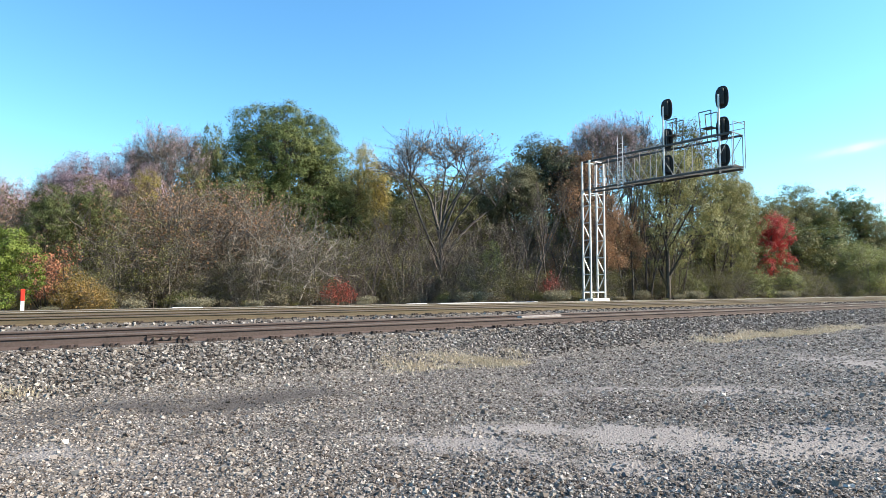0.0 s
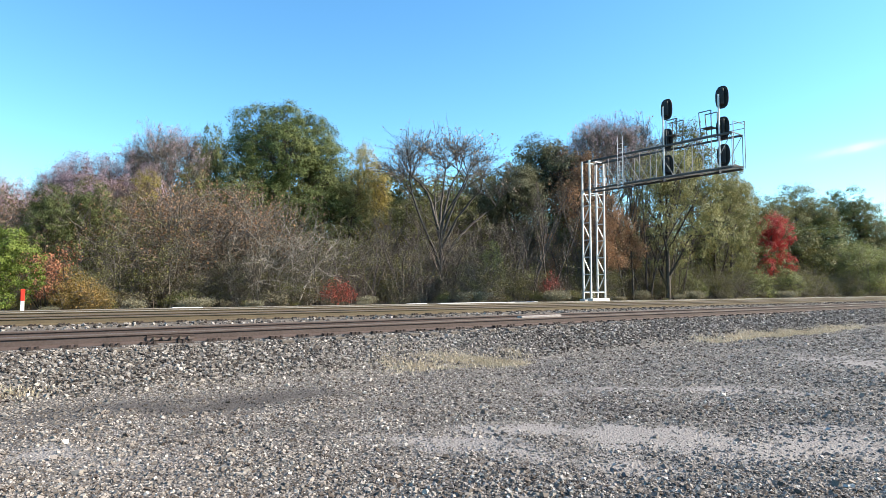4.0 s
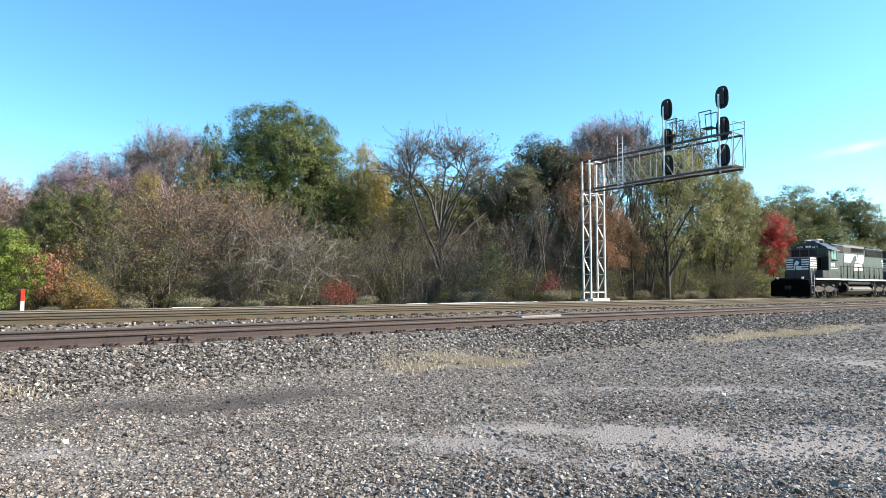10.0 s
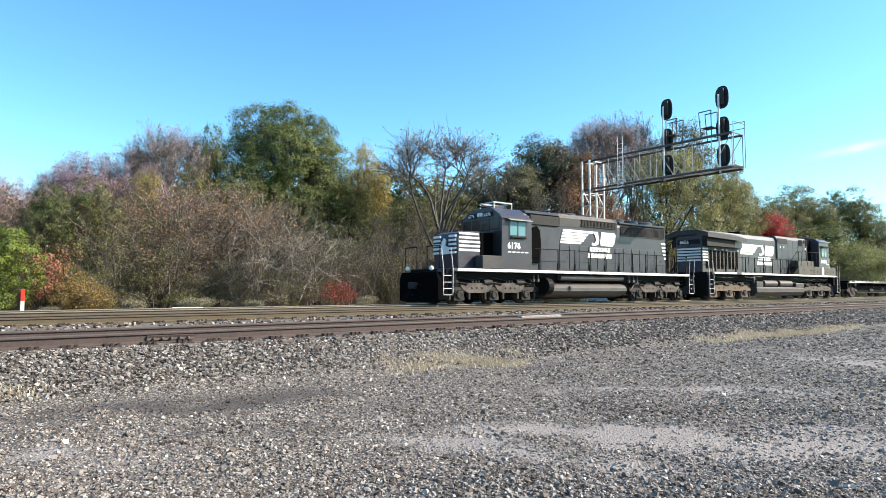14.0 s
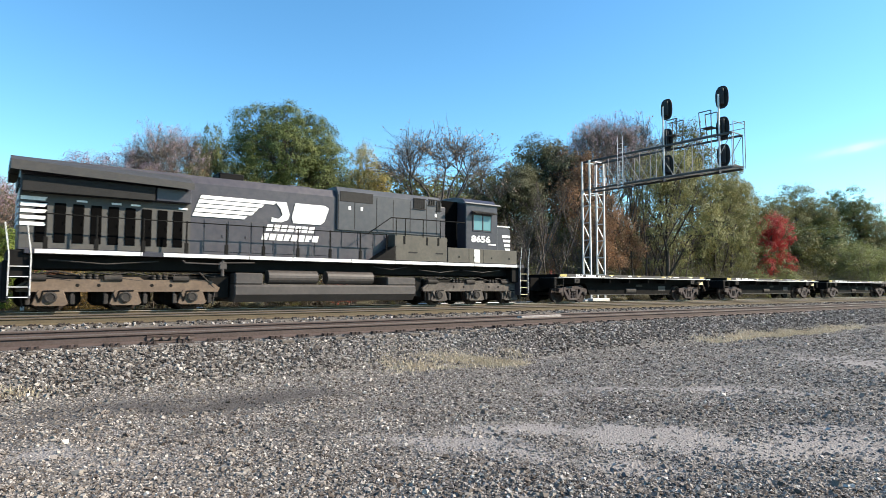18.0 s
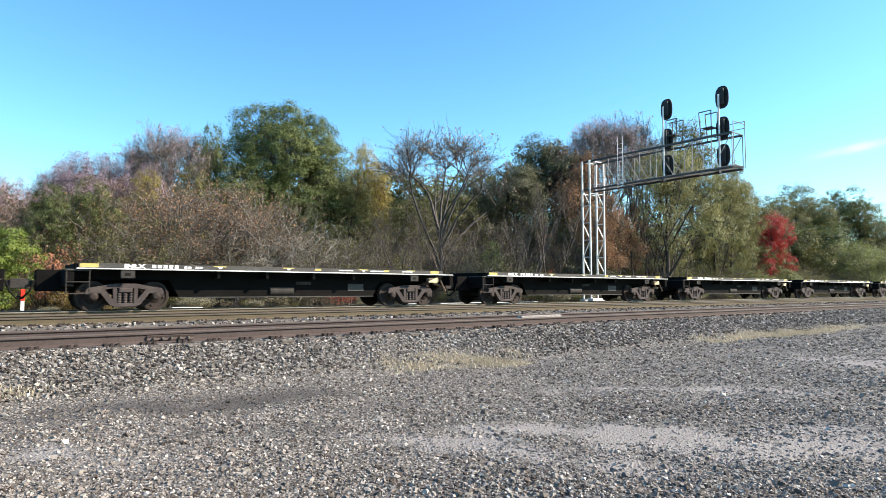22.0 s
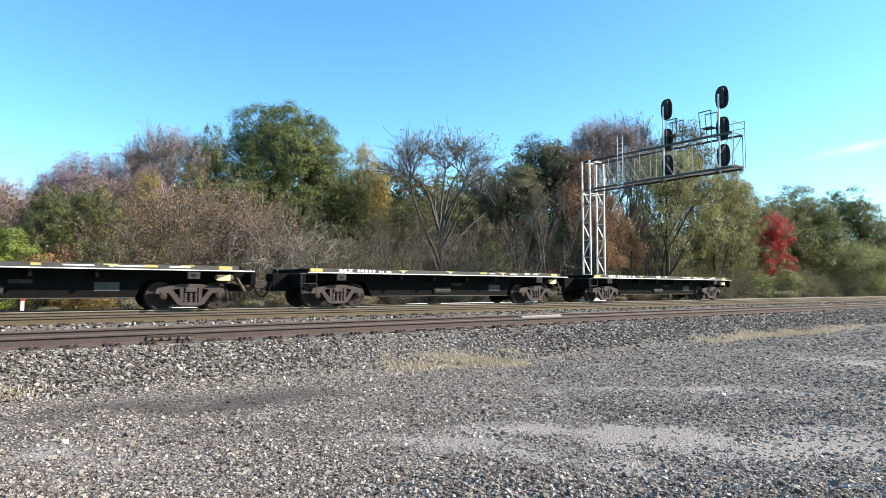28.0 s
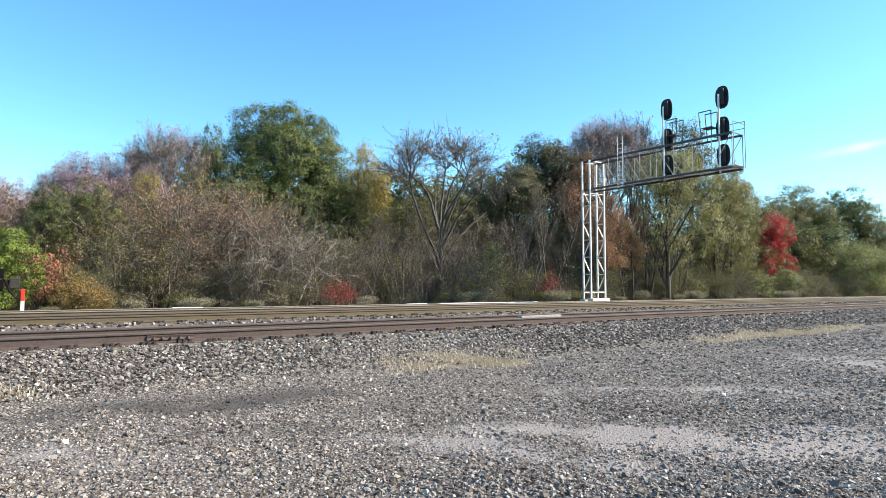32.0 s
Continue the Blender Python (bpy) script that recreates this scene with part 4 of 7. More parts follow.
def make_crowned(name, label, seed, height, radius, base, wood, leaf, clumps, per, leaf_size=0.1, clump_r=0.42, trunk_r=0.2, lobes=None, inner=0.55, category="tree", twig=0.5, stout=1.0):
    """A leafy tree whose crown is built of rounded lobes, each carried by a limb of its own and covered with sprays of leaves.
    base: the crown's lower end as a part of the height; lobes: (x, y, z, radius) in metres, or none for a random crown."""
    rng, nrng = random.Random(seed), np.random.default_rng(seed)
    if lobes is None:
        lobes = [(0, 0, height - radius * 0.55, radius * 0.55)]
        n = 11
        for i in range(n):
            f = (i + 0.5) / n
            ang = i * 2.39996 + rng.uniform(-0.4, 0.4)
            r = radius * rng.uniform(0.36, 0.54)
            z = height * (base + (0.93 - base) * f) - (r * 0.6 if f > 0.7 else 0)
            out = (radius - r) * math.sin(math.pi * min(1.0, 0.30 + 0.62 * f)) * rng.uniform(0.85, 1.1)
            lobes.append((math.cos(ang) * out, math.sin(ang) * out, max(z, r * 0.8), r))
    s = Shape()
    pts, dirs = limb(s, Vector((0, 0, -0.15)), Vector((rng.gauss(0, 0.015), rng.gauss(0, 0.015), 1)).normalized(), height * 0.78, trunk_r, trunk_r * 0.2, 10, 7, rng, 0.035, 0.02)
    centres, outs = [], []
    sizes = np.array([l[3] ** 2 for l in lobes])
    for (lx, ly, lz, lr), share in zip(lobes, sizes / sizes.sum()):
        middle = Vector((lx, ly, lz))
        j = min(8, max(1, int(10 * max(0.12, (lz - lr * 0.7 - math.hypot(lx, ly) * 0.5)) / (height * 0.78))))
        way = middle - pts[j]
        lp, ld = limb(s, pts[j], (way.normalized() + Vector((0, 0, -0.05))).normalized(), way.length, trunk_r * 0.36 * stout, trunk_r * 0.12 * stout, 5, 5, rng, 0.05, 0.02)
        for k in range(max(6, int(clumps * share))):
            d = Vector((rng.gauss(0, 1), rng.gauss(0, 1), rng.gauss(0.15, 1))).normalized()
            rho = lr * (inner + (1.04 - inner) * rng.random() ** 0.6)
            c = middle + Vector((d.x * rho, d.y * rho, d.z * rho * 0.9))
            centres.append(tuple(c))
            outs.append(tuple(d))
            if rng.random() < twig:
                q = lp[rng.randint(2, 5)]
                limb(s, q, (c - q).normalized(), (c - q).length, trunk_r * 0.07, 0.008, 3, 3, rng, 0.10, 0.0)
    me = bpy.data.meshes.new("trunk")
    me.from_pydata(s.v, [], s.f)
    me.shade_smooth()
    me.materials.append(wood)
    tree = tagged(new(name), label, category)
    new("trunk", me).parent = tree
    new("crown", clump_leaves("crown", centres, outs, per, clump_r, leaf_size, leaf, nrng)).parent = tree
    return tree


def make_thicket(name, label, seed, height, radius, wood, leaf, leaves, leaf_size=0.07, canes=34, arch=0.11, low=0.1, spread=0.22, thick=0.024, category="shrub"):
    """A dense tangle of thin arching canes with side shoots and fine twigs, and a few leaves."""
    rng = random.Random(seed)
    s, anchors = Shape(), []
    for k in range(canes):
        a, rho = rng.uniform(0, 6.283), math.sqrt(rng.random())
        p = Vector((math.cos(a) * rho * radius * 0.75, math.sin(a) * rho * radius * 0.75, -0.05))
        d = Vector((math.cos(a) * rng.uniform(-0.1, 0.45), math.sin(a) * rng.uniform(-0.1, 0.45), 1)).normalized()
        tall = height * (rng.uniform(0.35, 1.0) ** 0.7) * (1.05 - 0.25 * rho)
        r0 = thick * rng.uniform(0.5, 1.3)
        pts, dirs = limb(s, p, d, tall, r0, r0 * 0.35, 7, 3, rng, arch, 0.0)
        for m in range(7):
            t = low + (0.97 - low) * (m + rng.random()) / 7
            j = min(6, int(t * 7))
            q = pts[j].lerp(pts[j + 1], t * 7 - j)
            dd = (dirs[j] * 0.6 + Vector((rng.gauss(0, 0.7), rng.gauss(0, 0.7), rng.gauss(0.1, 0.5)))).normalized()
            ln = height * rng.uniform(0.10, 0.26)
            tp, td = limb(s, q, dd, ln, max(r0 * 0.55, 0.012), 0.009, 3, 3, rng, 0.2, 0.02)
            anchors.append(tuple(tp[3]))
            for _ in range(2):
                e = (td[2] + Vector((rng.gauss(0, 0.8), rng.gauss(0, 0.8), rng.gauss(0.1, 0.6)))).normalized()
                fp, _ = limb(s, tp[rng.randint(1, 3)], e, ln * rng.uniform(0.4, 0.8), 0.0095, 0.0075, 2, 3, rng, 0.2, 0.0)
                anchors.append(tuple(fp[2]))
    me = bpy.data.meshes.new("trunk")
    me.from_pydata(s.v, [], s.f)
    me.shade_smooth()
    me.materials.append(wood)
    tree = tagged(new(name), label, category)
    new("trunk", me).parent = tree
    new("crown", leaf_cloud("crown", anchors[::4], leaves, spread, leaf_size, leaf, np.random.default_rng(seed))).parent = tree
    return tree


PROTOS, PLACED = {}, set()


def plant(kind, x, y, height, spin=0.0, wide=1.0):
    """Sets a tree of a kind at a place, scaled to a height."""
    proto, own = PROTOS[kind]
    k = height / own
    m = pose(x, y, float(ground_height(x, y)), 0, 0, spin) @ Matrix.Diagonal((k * wide, k * wide, k, 1))
    if kind in PLACED:
        first = proto.matrix_basis.to_scale()
        return copy_thing(proto, m @ Matrix.Diagonal((1 / first.x, 1 / first.y, 1 / first.z, 1)))
    PLACED.add(kind)
    proto.matrix_basis = m
    return proto


def proto(kind, own, tree):
    """Notes a kind with the height to which its crown really grew."""
    tops = []
    for c in tree.children:
        z = np.empty(len(c.data.vertices) * 3)
        c.data.vertices.foreach_get("co", z)
        tops.append(np.percentile(z[2::3], 99.8))
    PROTOS[kind] = (tree, max(tops))


# the maple's crown, lobe by lobe: x, y, z, radius
MAPLE_LOBES = ((0.1, 0.6, 11.0, 3.9), (-1.9, -0.3, 12.9, 2.2), (0.3, 0.2, 13.2, 2.2), (2.0, 0.4, 12.2, 2.3), (3.1, 0.0, 10.6, 1.9), (-3.0, -0.4, 11.0, 1.9), (0.6, -2.4, 10.4, 2.6), (-1.6, -2.0, 8.6, 2.5),
               (2.3, -1.8, 8.2, 2.6), (-2.6, 0.4, 7.4, 2.4), (3.4, 0.6, 7.0, 2.4), (0.3, -2.6, 6.4, 2.5))
proto("maple", 15.4, make_crowned("maple_tree", "large dense green maple tree at the wood's edge", 11, 15.4, 4.6, 0.3, BARK_DARK, LEAF_MAPLE, 1750, 44, 0.125, 0.46, 0.3, MAPLE_LOBES, 0.7))
proto("green", 10, make_crowned("broadleaf_tree", "dark green broadleaf tree among the woods", 12, 10, 3.6, 0.14, BARK_DARK, LEAF_GREEN, 620, 42, 0.11, 0.42, 0.18))
proto("olive", 11, make_crowned("broadleaf_tree", "olive green tree with thinning leaves", 13, 11, 3.9, 0.16, BARK_DARK, LEAF_OLIVE, 600, 40, 0.11, 0.46, 0.2))
proto("yellow", 11, make_crowned("broadleaf_tree", "yellowing autumn tree among green ones", 14, 11, 3.0, 0.2, BARK_DARK, LEAF_YELLOW, 460, 42, 0.1, 0.4, 0.18))
proto("open", 11, make_crowned("broadleaf_tree", "open green tree on a thick dark trunk", 15, 11, 4.8, 0.3, BARK_DARK, LEAF_OPEN, 560, 46, 0.115, 0.5, 0.24, stout=1.3))
proto("bare_wide", 11, make_fan("bare_tree", "spreading leafless tree with sparse tan leaves at its tips", 57, 11, 4.1, BARK_LIMB, LEAF_TAN, 850, 0.12, 0.14))
proto("bare_pink", 11, make_fan("bare_tree", "tall thin tree with sparse pinkish leaves", 68, 11, 3.9, BARK_MID, LEAF_PINK, 3600, 0.085, 0.18))
proto("thicket_green", 5, make_thicket("thicket_shrub", "green leafed shrub in the undergrowth", 69, 5, 2.4, BARK_GREY, LEAF_OLIVE, 7500, 0.085, spread=0.26))
proto("elm", 11, make_crowned("broadleaf_tree", "dull olive tree with a rounded crown of fine leaves", 58, 11, 3.4, 0.25, BARK_DARK, LEAF_ELM, 900, 42, 0.1, 0.4, 0.18))
proto("vine", 8, make_tree("vine_tree", "thin dark tree hung with brown orange vine leaves", "tree", 59, 8, 1.6, 0.3, BARK_DARK, LEAF_VINE, 5200, 0.11, 0.28, limbs=16, twigs=6, fine=2, trunk_r=0.12, sway=0.03))
proto("pale_weed", 1.0, make_tree("weed_clump", "pale straw coloured seed heads on weeds", "weeds", 60, 1.0, 0.9, 0.02, BARK_GREY, LEAF_STRAW, 2600, 0.075, 0.16, stems=7, limbs=14, twigs=3, fine=1, trunk_r=0.02, rise=1.3))
proto("pink", 9, make_crowned("bare_tree", "hazy pinkish tree losing its leaves", 18, 9, 3.4, 0.3, BARK_MID, LEAF_PINK, 760, 34, 0.075, 0.42, 0.12, inner=0.4, twig=1.0))
proto("red", 9, make_crowned("maple_tree", "bright red maple tree in autumn leaf", 19, 9, 3.2, 0.2, BARK_DARK, LEAF_RED, 480, 42, 0.105, 0.42, 0.14))
proto("thicket", 5, make_thicket("thicket_shrub", "grey brown twiggy thicket shrub with a few dry leaves", 21, 5, 2.3, BARK_GREY, LEAF_BROWN, 3000, 0.07))
proto("thicket_pale", 5, make_thicket("thicket_shrub", "pale twiggy bare thicket shrub", 22, 5, 2.3, BARK_PALE, LEAF_BROWN, 1800, 0.065, arch=0.16))
proto("thicket_rust", 5, make_thicket("thicket_shrub", "twiggy shrub with rusty leaf tips", 23, 5, 2.3, BARK_GREY, LEAF_RUST, 3600, 0.07, low=0.3))
proto("thicket_olive", 5, make_thicket("thicket_shrub", "olive leafed undergrowth shrub", 24, 5, 2.4, BARK_GREY, LEAF_OLIVE, 4600, 0.08, spread=0.2))
proto("thicket_dark", 6, make_thicket("thicket_shrub", "dark leafless tangle of brush", 25, 6, 2.4, BARK_BRUSH, LEAF_BROWN, 1500, 0.07, canes=44))
proto("bright", 4.5, make_crowned("green_shrub", "bright green leafy shrub beside the track", 26, 4.5, 2.0, 0.05, BARK_DARK, LEAF_BRIGHT, 420, 32, 0.085, 0.24, 0.06, category="shrub"))
proto("willow", 5, make_tree("willow_shrub", "pale green willowy shrub beside the track", "shrub", 27, 5, 2.6, 0.05, BARK_GREY, LEAF_SAGE, 7000, 0.11, 0.3, stems=8, limbs=40, twigs=7, fine=2, trunk_r=0.06, rise=1.2))
proto("orange", 3.5, make_tree("sumac_shrub", "orange red autumn sumac shrub", "shrub", 28, 3.5, 1.3, 0.2, BARK_DARK, LEAF_ORANGE, 1100, 0.085, 0.22, stems=4, limbs=20, twigs=6, fine=2, trunk_r=0.06))
proto("gold", 2, make_tree("low_shrub", "low dull golden autumn shrub", "shrub", 29, 2, 1.5, 0.05, BARK_GREY, LEAF_GOLD, 2600, 0.08, 0.18, stems=7, limbs=35, twigs=5, fine=2, trunk_r=0.04))
proto("weed", 1.3, make_tree("weed_clump", "tan dry weeds at the foot of the woods", "weeds", 30, 1.3, 0.9, 0.02, BARK_GREY, LEAF_BROWN, 900, 0.09, 0.16, stems=7, limbs=14, twigs=3, fine=1, trunk_r=0.02, rise=1.5))
proto("weed_green", 1.4, make_tree("weed_clump", "green weeds at the foot of the woods", "weeds", 31, 1.4, 1.0, 0.02, BARK_GREY, LEAF_OLIVE, 1300, 0.075, 0.17, stems=7, limbs=14, twigs=3, fine=1, trunk_r=0.02, rise=1.5))
proto("deep_olive", 9, make_crowned("broadleaf_tree", "olive tree deep in the wood", 61, 9, 3.6, 0.12, BARK_DARK, LEAF_OLIVE, 300, 24, 0.2, 0.5, 0.16))
proto("deep_green", 9, make_crowned("broadleaf_tree", "dark green tree deep in the wood", 62, 9, 3.4, 0.12, BARK_DARK, LEAF_GREEN, 300, 24, 0.2, 0.5, 0.16))
proto("sage", 4.5, make_crowned("green_shrub", "soft green leafy shrub at the wood's foot", 63, 4.5, 2.2, 0.05, BARK_DARK, LEAF_SAGE, 300, 26, 0.09, 0.26, 0.05, category="shrub"))
proto("sapling", 8, make_tree("sapling_clump", "clump of tall bare dark saplings", "sapling", 64, 8, 1.7, 0.3, BARK_BRUSH, LEAF_BROWN, 500, 0.08, 0.15, stems=6, limbs=36, twigs=4, fine=2, trunk_r=0.11, rise=1.8))
proto("sapling_pale", 7, make_tree("sapling_clump", "clump of grey bare saplings", "sapling", 65, 7, 1.8, 0.25, BARK_GREY, LEAF_BROWN, 400, 0.08, 0.15, stems=5, limbs=32, twigs=4, fine=2, trunk_r=0.10, rise=1.5))
proto("thicket_red", 5, make_thicket("thicket_shrub", "twiggy shrub with dull red leaf tips", 66, 5, 2.0, BARK_GREY, LEAF_VINE, 2600, 0.08, low=0.5))
proto("crimson", 2, make_tree("sumac_shrub", "low crimson red autumn shrub", "shrub", 67, 2, 1.3, 0.15, BARK_DARK, LEAF_CRIMSON, 800, 0.085, 0.2, stems=6, limbs=24, twigs=5, fine=2, trunk_r=0.05))


# trees by place: kind, x, y, height, turn, width
plant("green", 2.4, 34.0, 5.9, 150, 0.72)
plant("green", 4.3, 35.0, 6.4, 249, 0.75)
plant("pink", 1.3, 46.0, 7.7, 310, 0.90)
plant("pink", 2.8, 46.0, 8.4, 105, 0.79)
plant("pink", 4.1, 47.0, 9.3, 198, 0.69)
plant("pink", 5.1, 45.0, 9.7, 249, 0.74)
plant("pink", 6.3, 44.0, 9.6, 216, 0.70)
plant("pink", 7.8, 45.0, 9.7, 200, 0.62)
plant("pink", 8.7, 43.0, 9.1, 269, 0.59)
plant("pink", 0.2, 45.0, 7.0, 199, 0.89)
plant("thicket_rust", 0.7, 36.0, 5.7, 105, 1.10)
plant("thicket_rust", 1.5, 37.0, 6.2, 220, 1.10)
plant("yellow", 7.9, 41.0, 8.3, 308, 0.68)
plant("bare_pink", 9.5, 44.0, 12.4, 68, 0.71)
plant("bare_pink", 8.7, 46.0, 11.5, 246, 0.64)
plant("bare_wide", 11.8, 47.0, 12.7, 295, 0.61)
plant("green", 13.1, 46.0, 13.0, 104, 0.43)
plant("olive", 11.2, 43.0, 9.0, 195, 0.72)
plant("deep_green", 12.5, 52.0, 10.1, 150, 0.69)
plant("maple", 18.7, 46.0, 15.5, -37, 1.0)
plant("green", 14.1, 43.0, 9.5, 295, 0.88)
plant("green", 21.6, 44.0, 11.3, 140, 0.95)
plant("green", 17.9, 42.0, 8.4, 10, 1.04)
plant("olive", 23.4, 43.0, 10.4, 355, 0.79)
plant("yellow", 25.4, 45.0, 13.3, 217, 0.59)
plant("yellow", 26.2, 44.0, 11.5, 140, 0.60)
plant("deep_olive", 39.5, 62.0, 15.3, 160, 0.97)
plant("deep_olive", 34.8, 60.0, 13.4, 40, 1.03)
plant("deep_olive", 40.4, 58.0, 14.0, 271, 1.02)
plant("deep_green", 46.6, 60.0, 15.2, 244, 1.00)
plant("deep_olive", 49.5, 58.0, 15.8, 130, 0.97)
plant("bare_wide", 26.9, 36.0, 13.1, 40, 1.16)
plant("olive", 27.5, 41.0, 8.3, 265, 1.17)
plant("olive", 32.6, 42.0, 9.2, 5, 1.15)
plant("elm", 35.9, 42.0, 10.8, 30, 1.02)
plant("elm", 43.6, 42.0, 16.0, 98, 1.06)
plant("elm", 38.2, 40.0, 12.3, 60, 1.03)
plant("vine", 51.2, 44.0, 16.2, 92, 1.06)
plant("bare_pink", 49.1, 38.0, 18.8, 301, 0.72)
plant("bare_pink", 49.2, 40.0, 18.6, 281, 0.58)
plant("bare_wide", 57.2, 41.0, 20.6, 346, 0.58)
plant("bare_wide", 58.0, 40.0, 17.9, 300, 0.65)
plant("bare_wide", 44.7, 39.0, 14.4, 36, 0.51)
plant("olive", 61.6, 37.0, 19.6, 101, 0.63)
plant("olive", 68.3, 36.0, 15.8, 95, 0.64)
plant("open", 61.4, 34.0, 13.6, 134, 0.80)
plant("olive", 73.6, 38.0, 13.9, 5, 0.86)
plant("deep_olive", 94.9, 46.0, 14.5, 293, 1.01)
plant("red", 78.5, 36.0, 10.6, 43, 0.79)
plant("olive", 122.9, 52.0, 20.9, 33, 0.92)
plant("green", 126.3, 50.0, 18.2, 256, 0.94)
plant("olive", 110.3, 50.0, 17.4, 35, 0.90)
plant("green", 139.9, 50.0, 21.6, 359, 1.00)
plant("olive", 145.6, 48.0, 18.5, 296, 1.10)
plant("olive", 152.3, 46.0, 15.2, 260, 1.71)
plant("deep_green", 107.9, 42.0, 11.6, 165, 1.55)
plant("deep_green", 103.4, 44.0, 11.0, 275, 1.40)
plant("bright", 0.5, 28.5, 3.4, 120, 1.0)
plant("bright", -0.1, 29.0, 3.3, 155, 1)
plant("orange", 2.2, 29.8, 2.8, 52, 1.0)
plant("orange", 2.0, 30.5, 2.5, 202, 0.8)
plant("gold", 3.3, 28.6, 1.4, 245, 1.1)
plant("gold", 4.0, 28.6, 1.1, 79, 1)
plant("gold", 3.0, 29.2, 1.9, 11, 0.8)
plant("thicket_green", 3.9, 29.4, 1.7, 31, 0.6)
plant("thicket_red", 7.0, 36.2, 6.6, 12, 1.1)
plant("thicket_red", 11.2, 36.6, 7.1, 77, 1.1)
plant("thicket_red", 12.6, 37.5, 7.0, 201, 1.0)
plant("thicket_pale", 13.6, 33.5, 5.6, 101, 1.2)
plant("sapling", 39.2, 32.2, 9.0, 31, 0.7)
plant("sapling", 42.9, 32.4, 10.2, 131, 0.6)
plant("sapling", 47.9, 32.6, 9.2, 18, 0.6)
plant("vine", 40.9, 30.3, 8.6, 45, 0.8)
plant("vine", 42.4, 30.6, 8.2, 315, 0.8)
plant("vine", 39.6, 30.8, 7.4, 100, 0.7)
plant("vine", 43.7, 38.0, 14.1, 292, 1.10)
plant("vine", 42.5, 36.0, 12.4, 306, 1.00)
plant("vine", 43.9, 39.0, 12.3, 280, 1.10)
plant("sapling", 45.4, 31.2, 11.5, 12, 0.9)
plant("sapling", 47.6, 31.6, 10.4, 112, 0.8)
plant("sapling", 50.2, 31.6, 9.8, 212, 0.8)
plant("pale_weed", 5.05, 28.0, 0.58, 20, 1.3)
plant("pale_weed", 7.2, 28.0, 0.62, 140, 1.3)
plant("pale_weed", 10.2, 28.2, 0.5, 60, 1.2)
plant("pale_weed", 30.9, 28.4, 1.0, 200, 1.3)
plant("gold", 2.7, 28.8, 1.2, 46, 0.9)
plant("thicket_rust", 1.0, 38.0, 6.2, 141, 1.0)
plant("thicket_rust", -0.0, 38.0, 6.0, 88, 1.0)
plant("thicket_red", 8.3, 36.5, 6.9, 148, 1.0)
plant("thicket_red", 9.7, 36.5, 7.0, 321, 1.0)
plant("thicket_red", 5.5, 36.0, 5.8, 190, 0.6)
plant("thicket_rust", 8.3, 35.0, 6.3, 44, 1.1)
plant("thicket_rust", 10.0, 35.5, 6.7, 310, 1.1)
plant("thicket_rust", 11.3, 36.0, 6.8, 172, 1.0)
plant("thicket_rust", 6.4, 36.0, 6.7, 343, 1.0)
plant("thicket_pale", 12.8, 33.0, 5.6, 259, 1.3)
plant("thicket", 8.6, 33.0, 4.4, 127, 1.1)
plant("thicket_olive", 5.3, 33.0, 4.4, 91, 0.9)
plant("thicket_olive", 7.4, 32.3, 2.9, 242, 1.1)
plant("thicket_olive", 10.1, 32.3, 3.3, 143, 1.1)
plant("thicket_olive", 11.5, 32.0, 3.1, 45, 1.1)
plant("thicket_dark", 26.1, 41.0, 8.4, 159, 1.2)
plant("thicket_dark", 29.3, 42.0, 8.5, 260, 1.3)
plant("thicket_dark", 32.6, 42.0, 9.1, 99, 1.3)
plant("thicket_dark", 35.8, 42.0, 9.4, 211, 1.3)
plant("thicket_dark", 36.7, 40.0, 9.0, 216, 1.2)
plant("thicket", 25.2, 38.0, 7.3, 306, 1.2)
plant("thicket", 31.2, 38.0, 7.8, 147, 1.2)
plant("willow", 99.2, 33.0, 7.5, 223, 1.1)
plant("willow", 107.5, 33.0, 7.9, 301, 1.1)
plant("willow", 95.7, 31.5, 7.6, 164, 1.1)
plant("willow", 115.3, 33.0, 8.2, 324, 1)
plant("thicket_olive", 71.0, 34.0, 3.0, 51, 1.2)
plant("thicket_olive", 76.9, 33.5, 3.3, 31, 1.2)
plant("thicket_olive", 63.4, 33.0, 2.3, 117, 1.1)
plant("thicket_olive", 57.9, 33.0, 2.8, 142, 1)
plant("thicket_olive", 56.5, 34.0, 3.4, 298, 1.0)
plant("thicket_olive", 44.4, 32.0, 2.0, 315, 1.2)
plant("thicket_olive", 46.9, 32.0, 2.3, 121, 1.2)
plant("thicket_olive", 58.7, 32.0, 3.3, 62, 1.2)
plant("sage", 64.1, 31.0, 3.0, 169, 1.3)
plant("sage", 71.4, 31.3, 3.2, 90, 1.3)
plant("thicket_olive", 70.0, 32.0, 2.3, 148, 1.2)
plant("sage", 53.7, 31.5, 1.8, 235, 1.1)
plant("sage", 80.3, 33.0, 2.1, 13, 1.2)
plant("crimson", 15.6, 31.0, 1.7, 21, 1.2)
plant("crimson", 16.7, 31.2, 1.4, 182, 1.0)
plant("crimson", 33.3, 31.3, 2.4, 357, 0.7)
plant("sage", 28.8, 32.5, 4.4, 42, 0.5)
plant("sapling", 18.9, 32.5, 5.7, 146, 0.8)
plant("sapling", 21.0, 32.0, 5.6, 345, 0.9)
plant("sapling_pale", 22.2, 31.8, 4.2, 167, 0.9)
plant("sapling", 25.2, 32.5, 6.3, 9, 0.9)
plant("sapling_pale", 26.2, 31.5, 4.8, 165, 0.9)
plant("sapling", 30.4, 32.5, 7.7, 147, 0.8)
